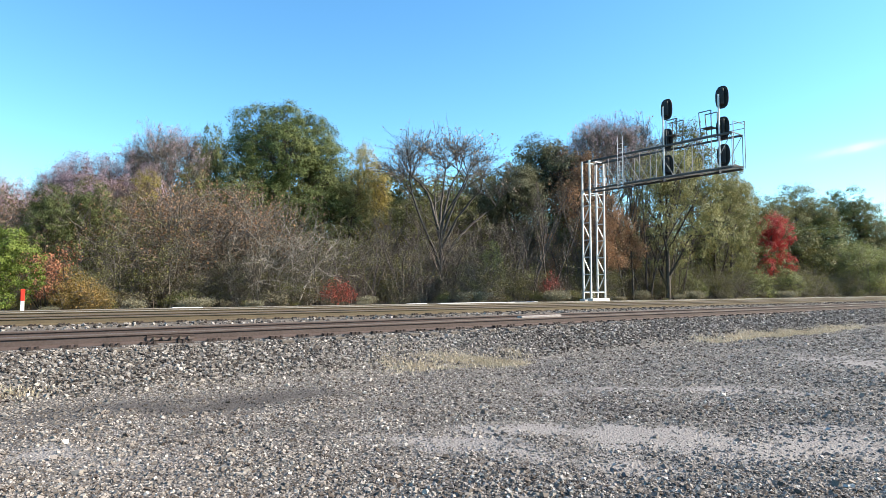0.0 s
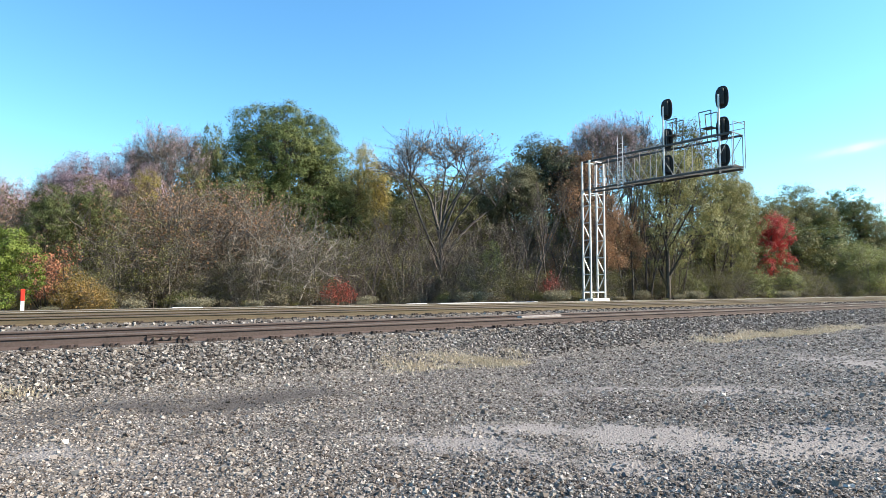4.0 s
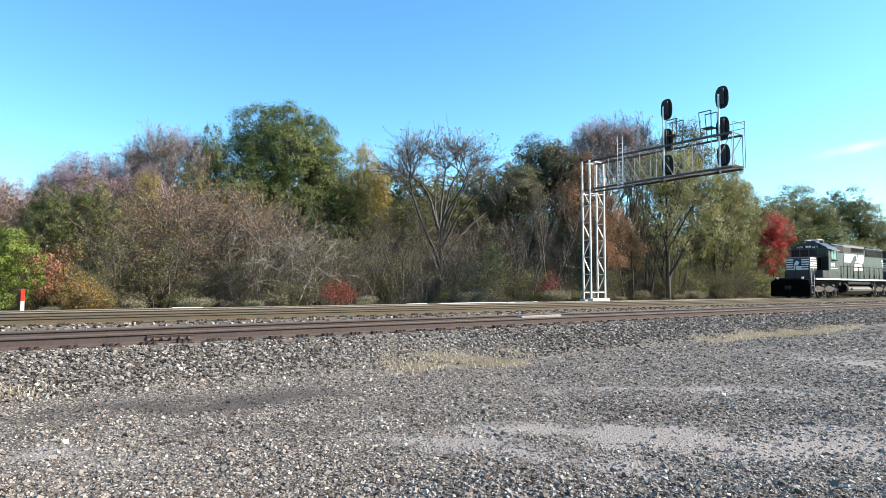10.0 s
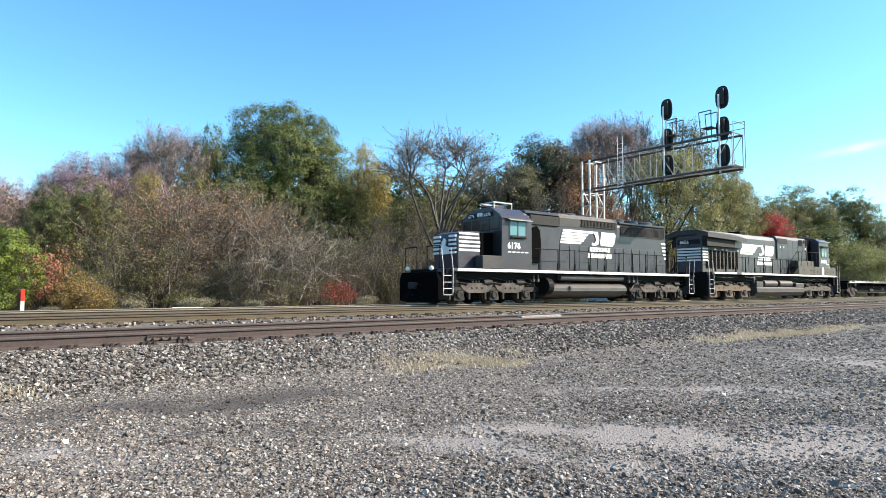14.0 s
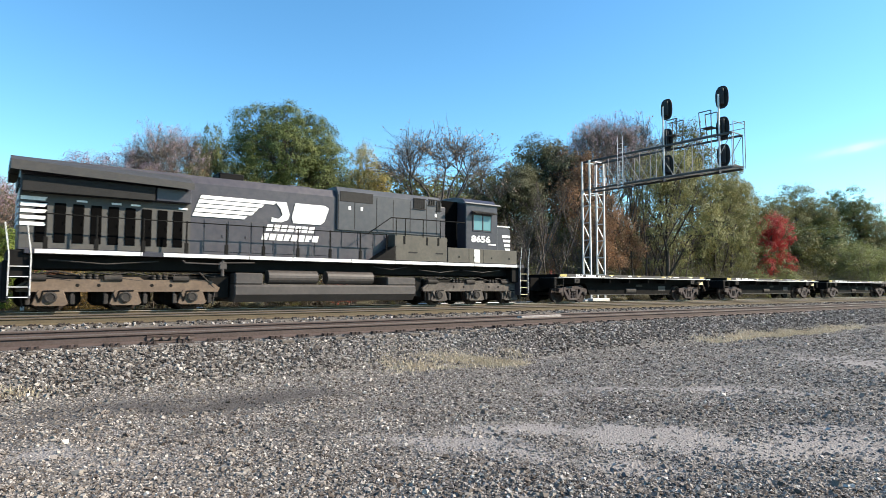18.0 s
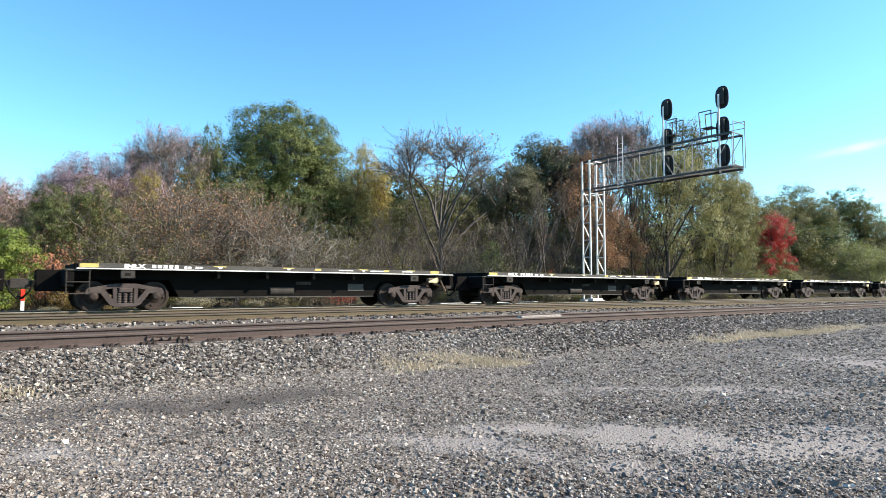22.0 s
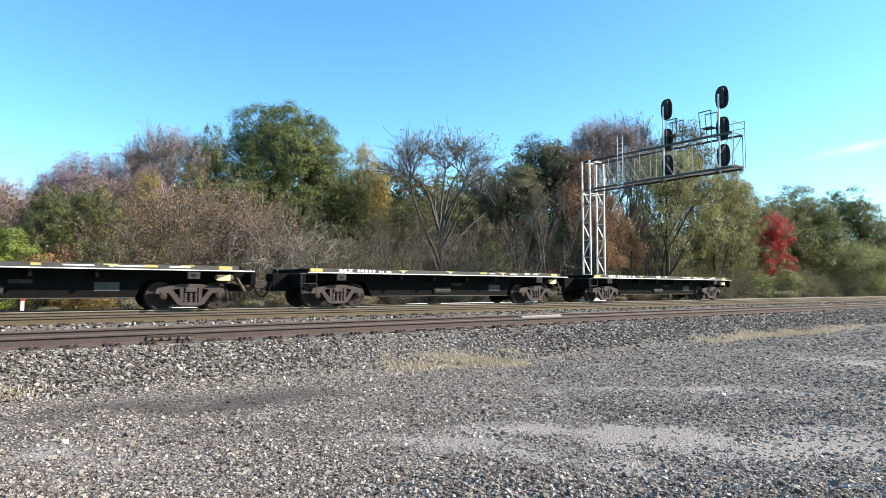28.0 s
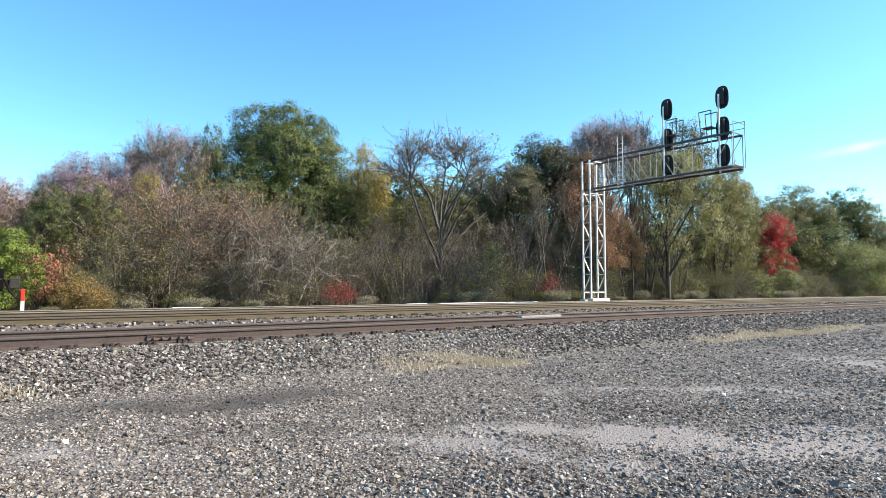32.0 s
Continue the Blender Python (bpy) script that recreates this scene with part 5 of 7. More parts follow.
plant("sapling", 31.9, 32.0, 8.4, 164, 0.8)
plant("sapling", 34.8, 32.5, 8.9, 78, 0.8)
plant("sapling", 37.3, 33.0, 8.7, 333, 0.8)
plant("sapling_pale", 4.9, 31.5, 3.9, 210, 0.8)
plant("sapling_pale", 7.2, 31.6, 3.9, 317, 1.0)
plant("sapling", 15.1, 32.0, 4.7, 348, 0.9)
plant("sapling", 17.2, 32.0, 4.7, 39, 0.8)
plant("sapling_pale", 10.5, 31.6, 4.1, 150, 0.8)
plant("sapling", 41.2, 33.0, 9.6, 316, 0.7)
plant("sapling", 44.6, 33.0, 11.4, 98, 0.7)
plant("sapling", 49.2, 33.0, 10.3, 227, 0.7)
plant("open", 46.5, 30.0, 13.4, 358, 0.75)


def fill_brush():
    """Brush of mixed kinds along the wood's edge and inside it."""
    rng = random.Random(77)
    zones = ((4.5, ("thicket_green", "thicket_olive", "thicket_rust")), (8.0, ("thicket_olive", "thicket_olive", "thicket", "thicket_green", "thicket_dark")),
             (13.0, ("thicket", "thicket_olive", "thicket_rust", "thicket")), (16.0, ("thicket_pale", "thicket", "thicket_olive", "thicket_dark")),
             (20.0, ("thicket_dark", "thicket_dark", "thicket_olive", "thicket")), (24.5, ("thicket_green", "thicket_olive", "thicket", "thicket_dark")),
             (34.0, ("thicket_dark", "thicket", "thicket_dark", "thicket_olive")), (44.0, ("thicket_dark", "thicket_olive", "thicket_dark", "thicket_green")),
             (999.0, ("thicket_green", "sage", "thicket_green", "sage", "thicket_dark")))
    for row, (y0, y1, h0, h1, step) in enumerate(((31.2, 33.0, 1.7, 3.8, 1.9), (33.2, 36.5, 3.6, 5.8, 2.2), (37.0, 41.0, 4.4, 6.4, 3.2), (42.0, 46.0, 5.0, 7.0, 5.0))):
        x = -26.0
        while x < 150:
            seen = x * 33.0 / ((y0 + y1) / 2)
            k = rng.choice(next(z[1] for z in zones if seen < z[0]))
            if row == 0 and rng.random() < 0.5:
                k = rng.choice(("thicket_olive", "thicket_green"))
            tall = rng.uniform(h0, h1) * (0.62 if k == "sage" else 1.0)
            plant(k, x + rng.uniform(-0.7, 0.7), rng.uniform(y0, y1), tall, rng.uniform(0, 360), rng.uniform(0.85, 1.25))
            x += step * rng.uniform(0.7, 1.3) * (1.0 if x < 60 else 1.6)
    for k in range(34):
        x = rng.uniform(46, 150)
        plant(rng.choice(["deep_olive", "deep_green", "deep_olive"]), x, rng.uniform(37, 46), rng.uniform(6.5, 10.0), rng.uniform(0, 360), rng.uniform(0.8, 1.1))
    for k in range(9):
        plant(rng.choice(["deep_olive", "thicket_dark", "vine", "thicket_dark"]), rng.uniform(34, 50), rng.uniform(33, 42), rng.uniform(5, 8.5), rng.uniform(0, 360), rng.uniform(0.8, 1.1))
    x = -24.0
    while x < 130:
        k = rng.choice(["weed", "weed_green", "pale_weed", "weed_green", "weed", "weed"])
        plant(k, x, rng.uniform(28.6, 30.8), rng.choice([0.3, 0.45, 0.6, 0.9]), rng.uniform(0, 360), rng.uniform(1.0, 1.9))
        x += rng.uniform(0.6, 1.4) * (1.0 if x < 60 else 1.7)


def far_woods():
    """The depth of the wood behind the separate trees."""
    rng = np.random.default_rng(31)
    for material, n, label in ((LEAF_OLIVE, 42000, "dim olive depth of the wood behind"), (LEAF_BROWN, 34000, "grey brown depth of the wood behind"), (LEAF_OLIVE, 30000, "dim low undergrowth deep in the wood")):
        x = rng.uniform(-50, 260, n)
        y = 47 + 16 * rng.uniform(0, 1, n)
        top = np.interp(x, [-50, -20, 0, 12, 40, 260], [4.5, 5.0, 5.6, 8.5, 9.0, 8.5]) + 0.9 * np.sin(0.35 * x) + 0.7 * np.sin(0.9 * x + 1)
        z = rng.uniform(0, 1, n) ** 0.8 * top
        low = n == 30000
        if low:
            y, z = rng.uniform(44, 58, n), rng.uniform(0, 4.2, n)
        a = np.stack([x, y, z], 1)
        tagged(new("far_woods", leaf_cloud("far_woods", a, n, 0.3, 0.75 if low else 0.45, material, rng)), label, "woods", kind="stuff")


fill_brush()
far_woods()


# ---- train ----
def axes_of_wheels(parent, name, x, r, gauge=0.755, label="steel wheelset on an axle"):
    """A pair of wheels on an axle, free to turn about its own centre."""
    s = Shape()
    for sy in (-1, 1):
        y = sy * gauge
        prof = [(0.09, 0.09), (0.12, 0.085), (r * 0.52, 0.03), (r * 0.80, 0.035), (r * 0.84, 0.068), (r, 0.066), (r, -0.03), (r + 0.026, -0.042), (r + 0.026, -0.066), (r * 0.84, -0.068), (r * 0.5, -0.03), (0.1, -0.09)]
        s.lathe([(a, -sy * -b) for a, b in prof], (0, y, 0), 1, 28)
    s.rod((0, -1.05, 0), (0, 1.05, 0), 0.075, 10)
    for k in range(4):
        a = math.pi / 2 * k
        for sy in (-1, 1):
            s.block(math.cos(a) * r * 0.66 - 0.03, math.cos(a) * r * 0.66 + 0.03, sy * 0.80 - 0.02, sy * 0.80 + 0.02, math.sin(a) * r * 0.66 - 0.03, math.sin(a) * r * 0.66 + 0.03, 0.01)
    ob = part("wheelset", s, WHEEL, parent, label)
    ob.location = (x, 0, r)
    SPINNING.append((ob, x, r))
    return ob


SPINNING = []


def rect(x0, x1, z0, z1, slant=0.0):
    return [(x0 + slant, z1), (x1 + slant, z1), (x1, z0), (x0, z0)]


def side_sign(name, pieces, y, material, parent, label="", thick=0.006):
    """Flat paint on a side facing -y: outlines in x and z."""
    s = Shape()
    for out in pieces:
        s.extrude(out, 1, y - thick, y)
    return part(name, s, material, parent, label)


def side_bars(name, pieces, y, material, parent, label=""):
    """Flat bars of paint, each one a part of its own."""
    for out in pieces:
        side_sign(name, [out], y, material, parent, label)


def lettering(text, x, y, z, size, material, parent, label, bold=0.012, stretch=1.0, face=-1, turn=0.0):
    """Raised text with the built-in font on a side facing -y (or an end facing -x when turned)."""
    cu = bpy.data.curves.new("lettering", "FONT")
    cu.body, cu.size, cu.extrude, cu.offset = text, size, 0.003, bold
    cu.resolution_u = 2
    tmp = bpy.data.objects.new("lettering", cu)
    scene.collection.objects.link(tmp)
    me = bpy.data.meshes.new_from_object(tmp.evaluated_get(bpy.context.evaluated_depsgraph_get()))
    bpy.data.objects.remove(tmp)
    me.materials.append(material)
    ob = new("lettering", me)
    ob.parent = parent
    ob.matrix_basis = pose(x, y, z, 90, 0, turn) @ Matrix.Diagonal((stretch, 1, 1, 1))
    return tagged(ob, label)


def livery(parent, x, z, y, k=1.0, long=1.0):
    """White side emblem: a striped banner, a curved wedge, a solid leaning block and two rows of unreadable bars."""
    stripes = []
    for i in range(5):
        z1 = z + (0.76 - i * 0.155) * k
        a = (0.76 - i * 0.155) * 0.34 * k
        end = x + (2.72, 2.28, 2.10, 1.96, 1.72)[i] * k
        stripes.append([(x + a, z1), (end, z1), (end - 0.10 * k, z1 - 0.125 * k), (x + a - 0.043 * k, z1 - 0.125 * k)])
    def drawn(pieces):
        return [[(x + (u - x) * long, w) for u, w in out] for out in pieces]
    side_sign("stripe_banner", drawn(stripes), y, WHITE, parent, "white banner of five slanted stripes")
    m = x + 2.75 * k
    wedge = [(m - 0.10 * k, z + 0.76 * k), (m + 0.30 * k, z + 0.76 * k), (m + 0.42 * k, z + 0.30 * k), (m + 0.36 * k, z + 0.10 * k), (m + 0.12 * k, z), (m - 0.22 * k, z),
             (m - 0.20 * k, z + 0.16 * k), (m + 0.04 * k, z + 0.12 * k), (m + 0.17 * k, z + 0.28 * k), (m + 0.10 * k, z + 0.5 * k)]
    block = [(m + 0.62 * k, z + 0.76 * k), (m + 1.72 * k, z + 0.76 * k), (m + 1.88 * k, z + 0.66 * k), (m + 1.72 * k, z + 0.14 * k), (m + 1.56 * k, z), (m + 0.56 * k, z), (m + 0.50 * k, z + 0.2 * k)]
    side_sign("block_emblem", drawn([wedge, block]), y, WHITE, parent, "white curved wedge and leaning block emblem")
    rows = []
    for zz, n, x0, w in ((z - 0.34 * k, 7, m - 0.40 * k, 1.75), (z - 0.68 * k, 8, m - 0.55 * k, 2.05)):
        step = w * k / n
        for i in range(n):
            a = x0 + i * step
            rows.append([(a + 0.06, zz + 0.24 * k), (a + step * 0.80 + 0.06, zz + 0.24 * k), (a + step * 0.80, zz), (a, zz)])
    side_bars("letter_bar", drawn(rows), y, WHITE, parent, "small white letter block")


def six_wheel_truck(parent, x, material, wheel_r, spread, dusty, beam=False):
    t = thing_part("truck", parent, (x, 0, 0))
    for k in (-1, 0, 1):
        axes_of_wheels(t, "wheelset", k * spread, wheel_r)
    for sy in (-1, 1):
        y = sy * 1.12
        def yy(a, b):
            return (y - b, y - a) if sy < 0 else (y + a, y + b)
        a, b = yy(-0.07, 0.07)
        front = y + sy * 0.07
        if beam:
            # straight cast beam, stepped down at the ends
            fr = Shape().extrude([(-spread - 0.9, 0.74), (-spread - 0.55, 0.98), (-0.5, 0.98), (-0.4, 1.06), (0.4, 1.06), (0.5, 0.98), (spread + 0.55, 0.98), (spread + 0.9, 0.74), (spread + 0.85, 0.6), (-spread - 0.85, 0.6)], 1, a, b, 0.02)
            side = part("side_frame", fr, material, t, "cast steel side frame")
            for e in (-1.32, -0.75, 0.75, 1.32):
                part("frame_hole", Shape().lathe([(0.055, 0.0), (0.055, 0.004 * sy), (0.02, 0.005 * sy)], (e, front, 0.80), 1, 10), BLACK, side)
        else:
            # low dark rail and two lighter boat-shaped castings between the axles
            fr = Shape().extrude([(-spread - 0.95, 0.66), (-spread - 0.9, 0.80), (spread + 0.9, 0.80), (spread + 0.95, 0.66), (spread + 0.7, 0.56), (-spread - 0.7, 0.56)], 1, a + 0.03, b - 0.03, 0.015)
            side = part("side_frame", fr, TRUCK_GREY, t, "cast steel side frame")
            for c in (-spread / 2, spread / 2):
                hull = [(c - 0.98, 0.90), (c - 0.62, 0.84), (c - 0.50, 0.98), (c + 0.50, 0.98), (c + 0.62, 0.84), (c + 0.98, 0.90), (c + 0.86, 0.70), (c + 0.52, 0.52), (c - 0.52, 0.52), (c - 0.86, 0.70)]
                part("frame_casting", Shape().extrude(hull, 1, a, b, 0.02), material, side, "dusty boat-shaped frame casting")
                for e in (-0.3, 0.0, 0.3):
                    part("frame_hole", Shape().lathe([(0.05, 0.0), (0.05, 0.004 * sy), (0.02, 0.005 * sy)], (c + e, front, 0.74), 1, 10), BLACK, side)
        for k in (-1, 0, 1):
            c = k * spread
            a, b = yy(-0.08, 0.09)
            w = 0.44 if beam else 0.30
            box = Shape().extrude([(c - w * 0.72, 0.66), (c + w * 0.72, 0.66), (c + w * 1.05, 0.24), (c + w * 0.85, 0.18), (c - w * 0.85, 0.18), (c - w * 1.05, 0.24)], 1, a, b, 0.02)
            ped = part("pedestal", box, material if beam else TRUCK_GREY, t)
            o = y + sy * 0.09
            part("journal_cap", Shape().lathe([(0.17, 0.0), (0.17, 0.05 * sy), (0.12, 0.07 * sy), (0.10, 0.05 * sy)], (c, o, 0.44), 1, 18), dusty, ped)
            part("pedestal_gap", Shape().pipe([(c - w * 0.8, o, 0.52), (c - w * 0.62, o, 0.30), (c - w * 0.42, o, 0.62), (c + w * 0.5, o, 0.64)], 0.03, 5), BLACK, ped)
            for e in (-0.62, 0.62):
                sh = Shape().rod((c + e, y, 0.98), (c + e * 0.86, y - sy * 0.02, 0.34), 0.045, 6)
                sh.block(c + e * 0.9 - 0.06, c + e * 0.9 + 0.06, y - 0.12, y - 0.02, 0.22, 0.52, 0.015)
                part("brake_hanger", sh, TRUCK_GREY, t, "brake hanger and shoe")
            part("brake_cylinder", Shape().rod((c - 0.62, y + sy * 0.05, 1.02), (c - 0.12, y + sy * 0.05, 1.02), 0.10, 12).rod((c - 0.12, y + sy * 0.05, 1.02), (c + 0.5, y + sy * 0.05, 0.94), 0.025, 6), dusty, t, "small brake cylinder with its rod")
            part("air_pipe", Shape().pipe([(c - 0.9, y, 1.20), (c - 0.35, y + sy * 0.08, 1.14), (c + 0.1, y + sy * 0.04, 1.22), (c + 0.75, y + sy * 0.02, 1.10)], 0.022, 5), TRUCK_GREY, t)
        for k in (-0.5, 0.5):
            spr = Shape()
            for e in (-0.18, 0.0, 0.18):
                spr.lathe([(0.06, 0.98), (0.08, 1.02), (0.06, 1.06), (0.08, 1.10), (0.06, 1.14)], (k * spread + e, y - sy * 0.05, 0), 2, 8)
            part("spring", spr, TRUCK_GREY, t)
        for e in (-1, 1):
            part("sand_pipe", Shape().pipe([(e * (spread + 0.2), y + sy * 0.1, 1.25), (e * (spread + 0.75), y + sy * 0.05, 0.7), (e * (spread + 0.68), y, 0.15)], 0.022), dusty, t)
    part("bolster", Shape().block(-spread - 0.7, spread + 0.7, -1.0, 1.0, 0.75, 1.12, 0.05), BLACK, t)
    for k in (-1, 0, 1):
        part("traction_motor", Shape().block(k * spread - 0.85, k * spread + 0.85, -0.62, 0.62, 0.16, 1.05, 0.12), BLACK, t)
    return t


def thing_part(name, parent, at):
    """An empty that carries the pieces of a larger part."""
    ob = new(name)
    ob.parent = parent
    ob.location = at
    return ob


def railing(parent, x0, x1, posts, z0, z1, y, low=True):
    for x in posts:
        p = Shape().rod((x, y, z0), (x, y, z1), 0.028, 6)
        p.block(x - 0.06, x + 0.06, y - 0.03, y + 0.03, z0, z0 + 0.36, 0.01)
        part("railing_post", p, BLACK, parent)
    part("handrail", Shape().rod((x0, y, z1 - 0.04), (x1, y, z1 - 0.04), 0.018, 6), BLACK, parent)


def steps(parent, x, y, sx, z_top, edge=None):
    """Corner steps: two side plates and four treads with white edges."""
    s = Shape()
    for e in (0.0, 0.52):
        s.block(x + sx * e - 0.02, x + sx * e + 0.02, y - 0.02, y + 0.42, 0.42, z_top, 0.005)
    step = part("step_well", s, LOCO_BLACK, parent, "black corner stairwell")
    for k in range(4):
        z = 0.44 + k * (z_top - 0.44) / 4
        lo, hi = min(x, x + sx * 0.52), max(x, x + sx * 0.52)
        tread = part("tread", Shape().block(lo, hi, y, y + 0.35, z, z + 0.03, 0.005), LOCO_BLACK, step)
        part("tread_edge", Shape().block(lo + 0.03, hi - 0.03, y - 0.012, y - 0.002, z, z + 0.02), edge or WHITE, step, "painted step edge")
    part("grab_iron", Shape().pipe([(x, y - 0.03, 0.5), (x, y - 0.03, z_top + 0.05), (x - sx * 0.12, y - 0.03, z_top + 0.95)], 0.013), WHITE, step, "white grab iron")
    part("grab_iron", Shape().pipe([(x + sx * 0.52, y - 0.03, 0.5), (x + sx * 0.52, y - 0.03, z_top + 0.05), (x + sx * 0.40, y - 0.03, z_top + 0.95)], 0.013), WHITE, step, "white grab iron")


def coupler(parent, x, sx, z=0.85):
    s = Shape().block(min(x, x - sx * 0.7), max(x, x - sx * 0.7), -0.10, 0.10, z - 0.10, z + 0.10, 0.02)
    s.extrude([(x - sx * 0.12, -0.2), (x + sx * 0.12, -0.22), (x + sx * 0.14, 0.05), (x + sx * 0.02, 0.10), (x + sx * 0.10, 0.22), (x - sx * 0.12, 0.2)], 2, z - 0.15, z + 0.15, 0.02)
    part("coupler", s, TRUCK_GREY, parent, "cast knuckle coupler")
    h = Shape().pipe([(x - sx * 0.25, -0.35, z + 0.1), (x - sx * 0.12, -0.36, z - 0.25), (x + sx * 0.05, -0.25, z - 0.45), (x + sx * 0.15, -0.1, z - 0.40)], 0.03, 6)
    part("air_hose", h, BLACK, parent, "black air brake hose")


def doors_row(parent, xs, width, z0, z1, y, material=None, name="hood_door"):
    for x in xs:
        d = Shape().block(x, x + width, y - 0.022, y, z0, z1, 0.008)
        d.block(x + width * 0.78, x + width * 0.86, y - 0.045, y - 0.02, (z0 + z1) / 2 - 0.05, (z0 + z1) / 2 + 0.05, 0.005)
        for zz in (z0 + 0.2, z1 - 0.2):
            d.block(x + 0.0, x + 0.05, y - 0.035, y - 0.02, zz - 0.04, zz + 0.04, 0.004)
        part(name, d, material or LOCO_BLACK, parent)


def louvre(parent, name, x0, x1, z0, z1, y, n, material=None, label=""):
    """A recessed dark screen with upright slats."""
    p = part(name, Shape().block(x0, x1, y - 0.012, y, z0, z1, 0.004), GRILLE, parent, label)
    s = Shape()
    for i in range(n):
        x = x0 + (i + 0.5) * (x1 - x0) / n
        s.block(x - 0.018, x + 0.018, y - 0.035, y - 0.01, z0 + 0.02, z1 - 0.02)
    s.block(x0 - 0.03, x1 + 0.03, y - 0.04, y - 0.005, z1, z1 + 0.03).block(x0 - 0.03, x1 + 0.03, y - 0.04, y - 0.005, z0 - 0.03, z0)
    part("slats", s, material or GRILLE, p)
    return p


def build_lead_engine():
    """Six-axle road switcher, cab and low nose leading to -x."""
    t = thing("locomotive", "black six-axle freight locomotive leading the train, cab forward", "locomotive", group="locomotives")
    deck_z = 1.63
    part("underframe", Shape().block(-9.3, 9.3, -1.05, 1.05, 1.10, 1.50, 0.03).block(-9.6, -9.0, -1.4, 1.4, 0.9, 1.6, 0.03).block(9.0, 9.6, -1.4, 1.4, 0.9, 1.6, 0.03), BLACK, t)
    part("walkway", Shape().block(-9.3, 9.3, -1.52, 1.52, 1.49, deck_z, 0.01), LOCO_BLACK, t, "black side walkway")
    for sy in (-1, 1):
        part("sill_stripe", Shape().block(-9.05, 9.2, sy * 1.535 - 0.008, sy * 1.535 + 0.008, 1.50, 1.625), WHITE, t, "white sill stripe")
    # nose
    nose = part("nose", Shape().extrude([(-8.55, deck_z), (-8.62, 3.0), (-8.42, 3.28), (-8.2, 3.36), (-6.4, 3.42), (-6.4, deck_z)], 1, -0.92, 0.92, 0.05), LOCO_BLACK, t, "low black nose")
    side_bars("nose_stripe", [rect(-8.50, -7.35 + 0.05 * i, 3.20 - i * 0.19, 3.30 - i * 0.19) for i in range(5)], -0.922, WHITE, nose, "short white stripe")
    for i in range(5):
        z = 3.08 - i * 0.19
        for y0, y1 in ((-0.86, -0.32), (0.32, 0.86)):
            part("nose_stripe", Shape().block(-8.645, -8.60, y0, y1, z, z + 0.10), WHITE, nose, "short white stripe")
    emb = Shape().extrude([(-0.3, 2.3), (0.3, 2.3), (0.2, 2.9), (0.05, 3.05), (-0.15, 2.95), (-0.05, 2.7), (-0.3, 2.6)], 0, -8.645, -8.6)
    part("nose_emblem", emb, WHITE, nose, "white emblem on the nose")
    # door panel enlarged and painted black for the shaded nook before the cab
    part("nose_door", Shape().block(-7.25, -6.46, -0.96, -0.90, 1.8, 3.34, 0.02), PIT_BLACK, nose, "nose door panel blackened for the shade before the cab")
    # cab
    cab_out = [(-1.5, deck_z), (-1.5, 4.05), (-1.28, 4.28), (-0.7, 4.62), (0.7, 4.62), (1.28, 4.28), (1.5, 4.05), (1.5, deck_z)]
    cab = part("cab", Shape().extrude(cab_out, 0, -6.42, -4.42, 0.03), LOCO_BLACK, t, "black crew cab with angled roof")
    part("cab_roof_edge", Shape().block(-6.5, -4.38, -1.58, -1.48, 4.02, 4.07, 0.01), LOCO_DUST, cab)
    part("cab_roof_edge", Shape().block(-6.5, -4.38, 1.48, 1.58, 4.02, 4.07, 0.01), LOCO_DUST, cab)
    part("roof_vent", Shape().block(-5.9, -5.0, -0.35, 0.35, 4.60, 4.80, 0.04), LOCO_BLACK, cab)
    part("horn", Shape().rod((-6.2, 0.4, 4.78), (-5.7, 0.4, 4.78), 0.05, 8, 0.09).rod((-5.95, 0.4, 4.6), (-5.95, 0.4, 4.78), 0.03), BLACK, cab)
    win = part("side_window", Shape().block(-5.9, -4.85, -1.512, -1.49, 3.25, 3.95, 0.01), GLASS_BLUE, cab, "bluish cab side window")
    fr = Shape()
    for x in (-5.92, -5.38, -4.83):
        fr.block(x - 0.03, x + 0.03, -1.53, -1.50, 3.2, 4.0, 0.006)
    fr.block(-5.95, -4.8, -1.53, -1.50, 3.19, 3.24, 0.006).block(-5.95, -4.8, -1.58, -1.50, 3.96, 4.0, 0.006)
    part("window_frame", fr, LOCO_BLACK, win)
    part("armrest", Shape().block(-5.9, -4.85, -1.60, -1.51, 3.10, 3.17, 0.02), BLACK, win)
    for y0, y1 in ((-1.35, -0.75), (-0.65, -0.05), (0.05, 0.65), (0.75, 1.35)):
        part("windscreen", Shape().block(-6.445, -6.41, y0, y1, 3.5, 4.05, 0.01), GLASS_DARK, cab, "cab windscreen pane")
    part("number_board", Shape().block(-6.47, -6.41, -0.9, -0.3, 4.16, 4.40, 0.01), GRILLE, cab)
    part("number_board", Shape().block(-6.47, -6.41, 0.3, 0.9, 4.16, 4.40, 0.01), GRILLE, cab)
    part("headlight", Shape().lathe([(0.10, 0.0), (0.10, -0.05), (0.08, -0.07)], (-6.43, -0.1, 4.30), 0, 12).lathe([(0.10, 0.0), (0.10, -0.05), (0.08, -0.07)], (-6.43, 0.12, 4.30), 0, 12), WHITE, cab, "paired headlights")
    for y in (-0.32, 0.88):
        lettering("6176", -6.478, y, 4.19, 0.23, WHITE, cab, "white number on a board", 0.004, 1.0, -1, -90)
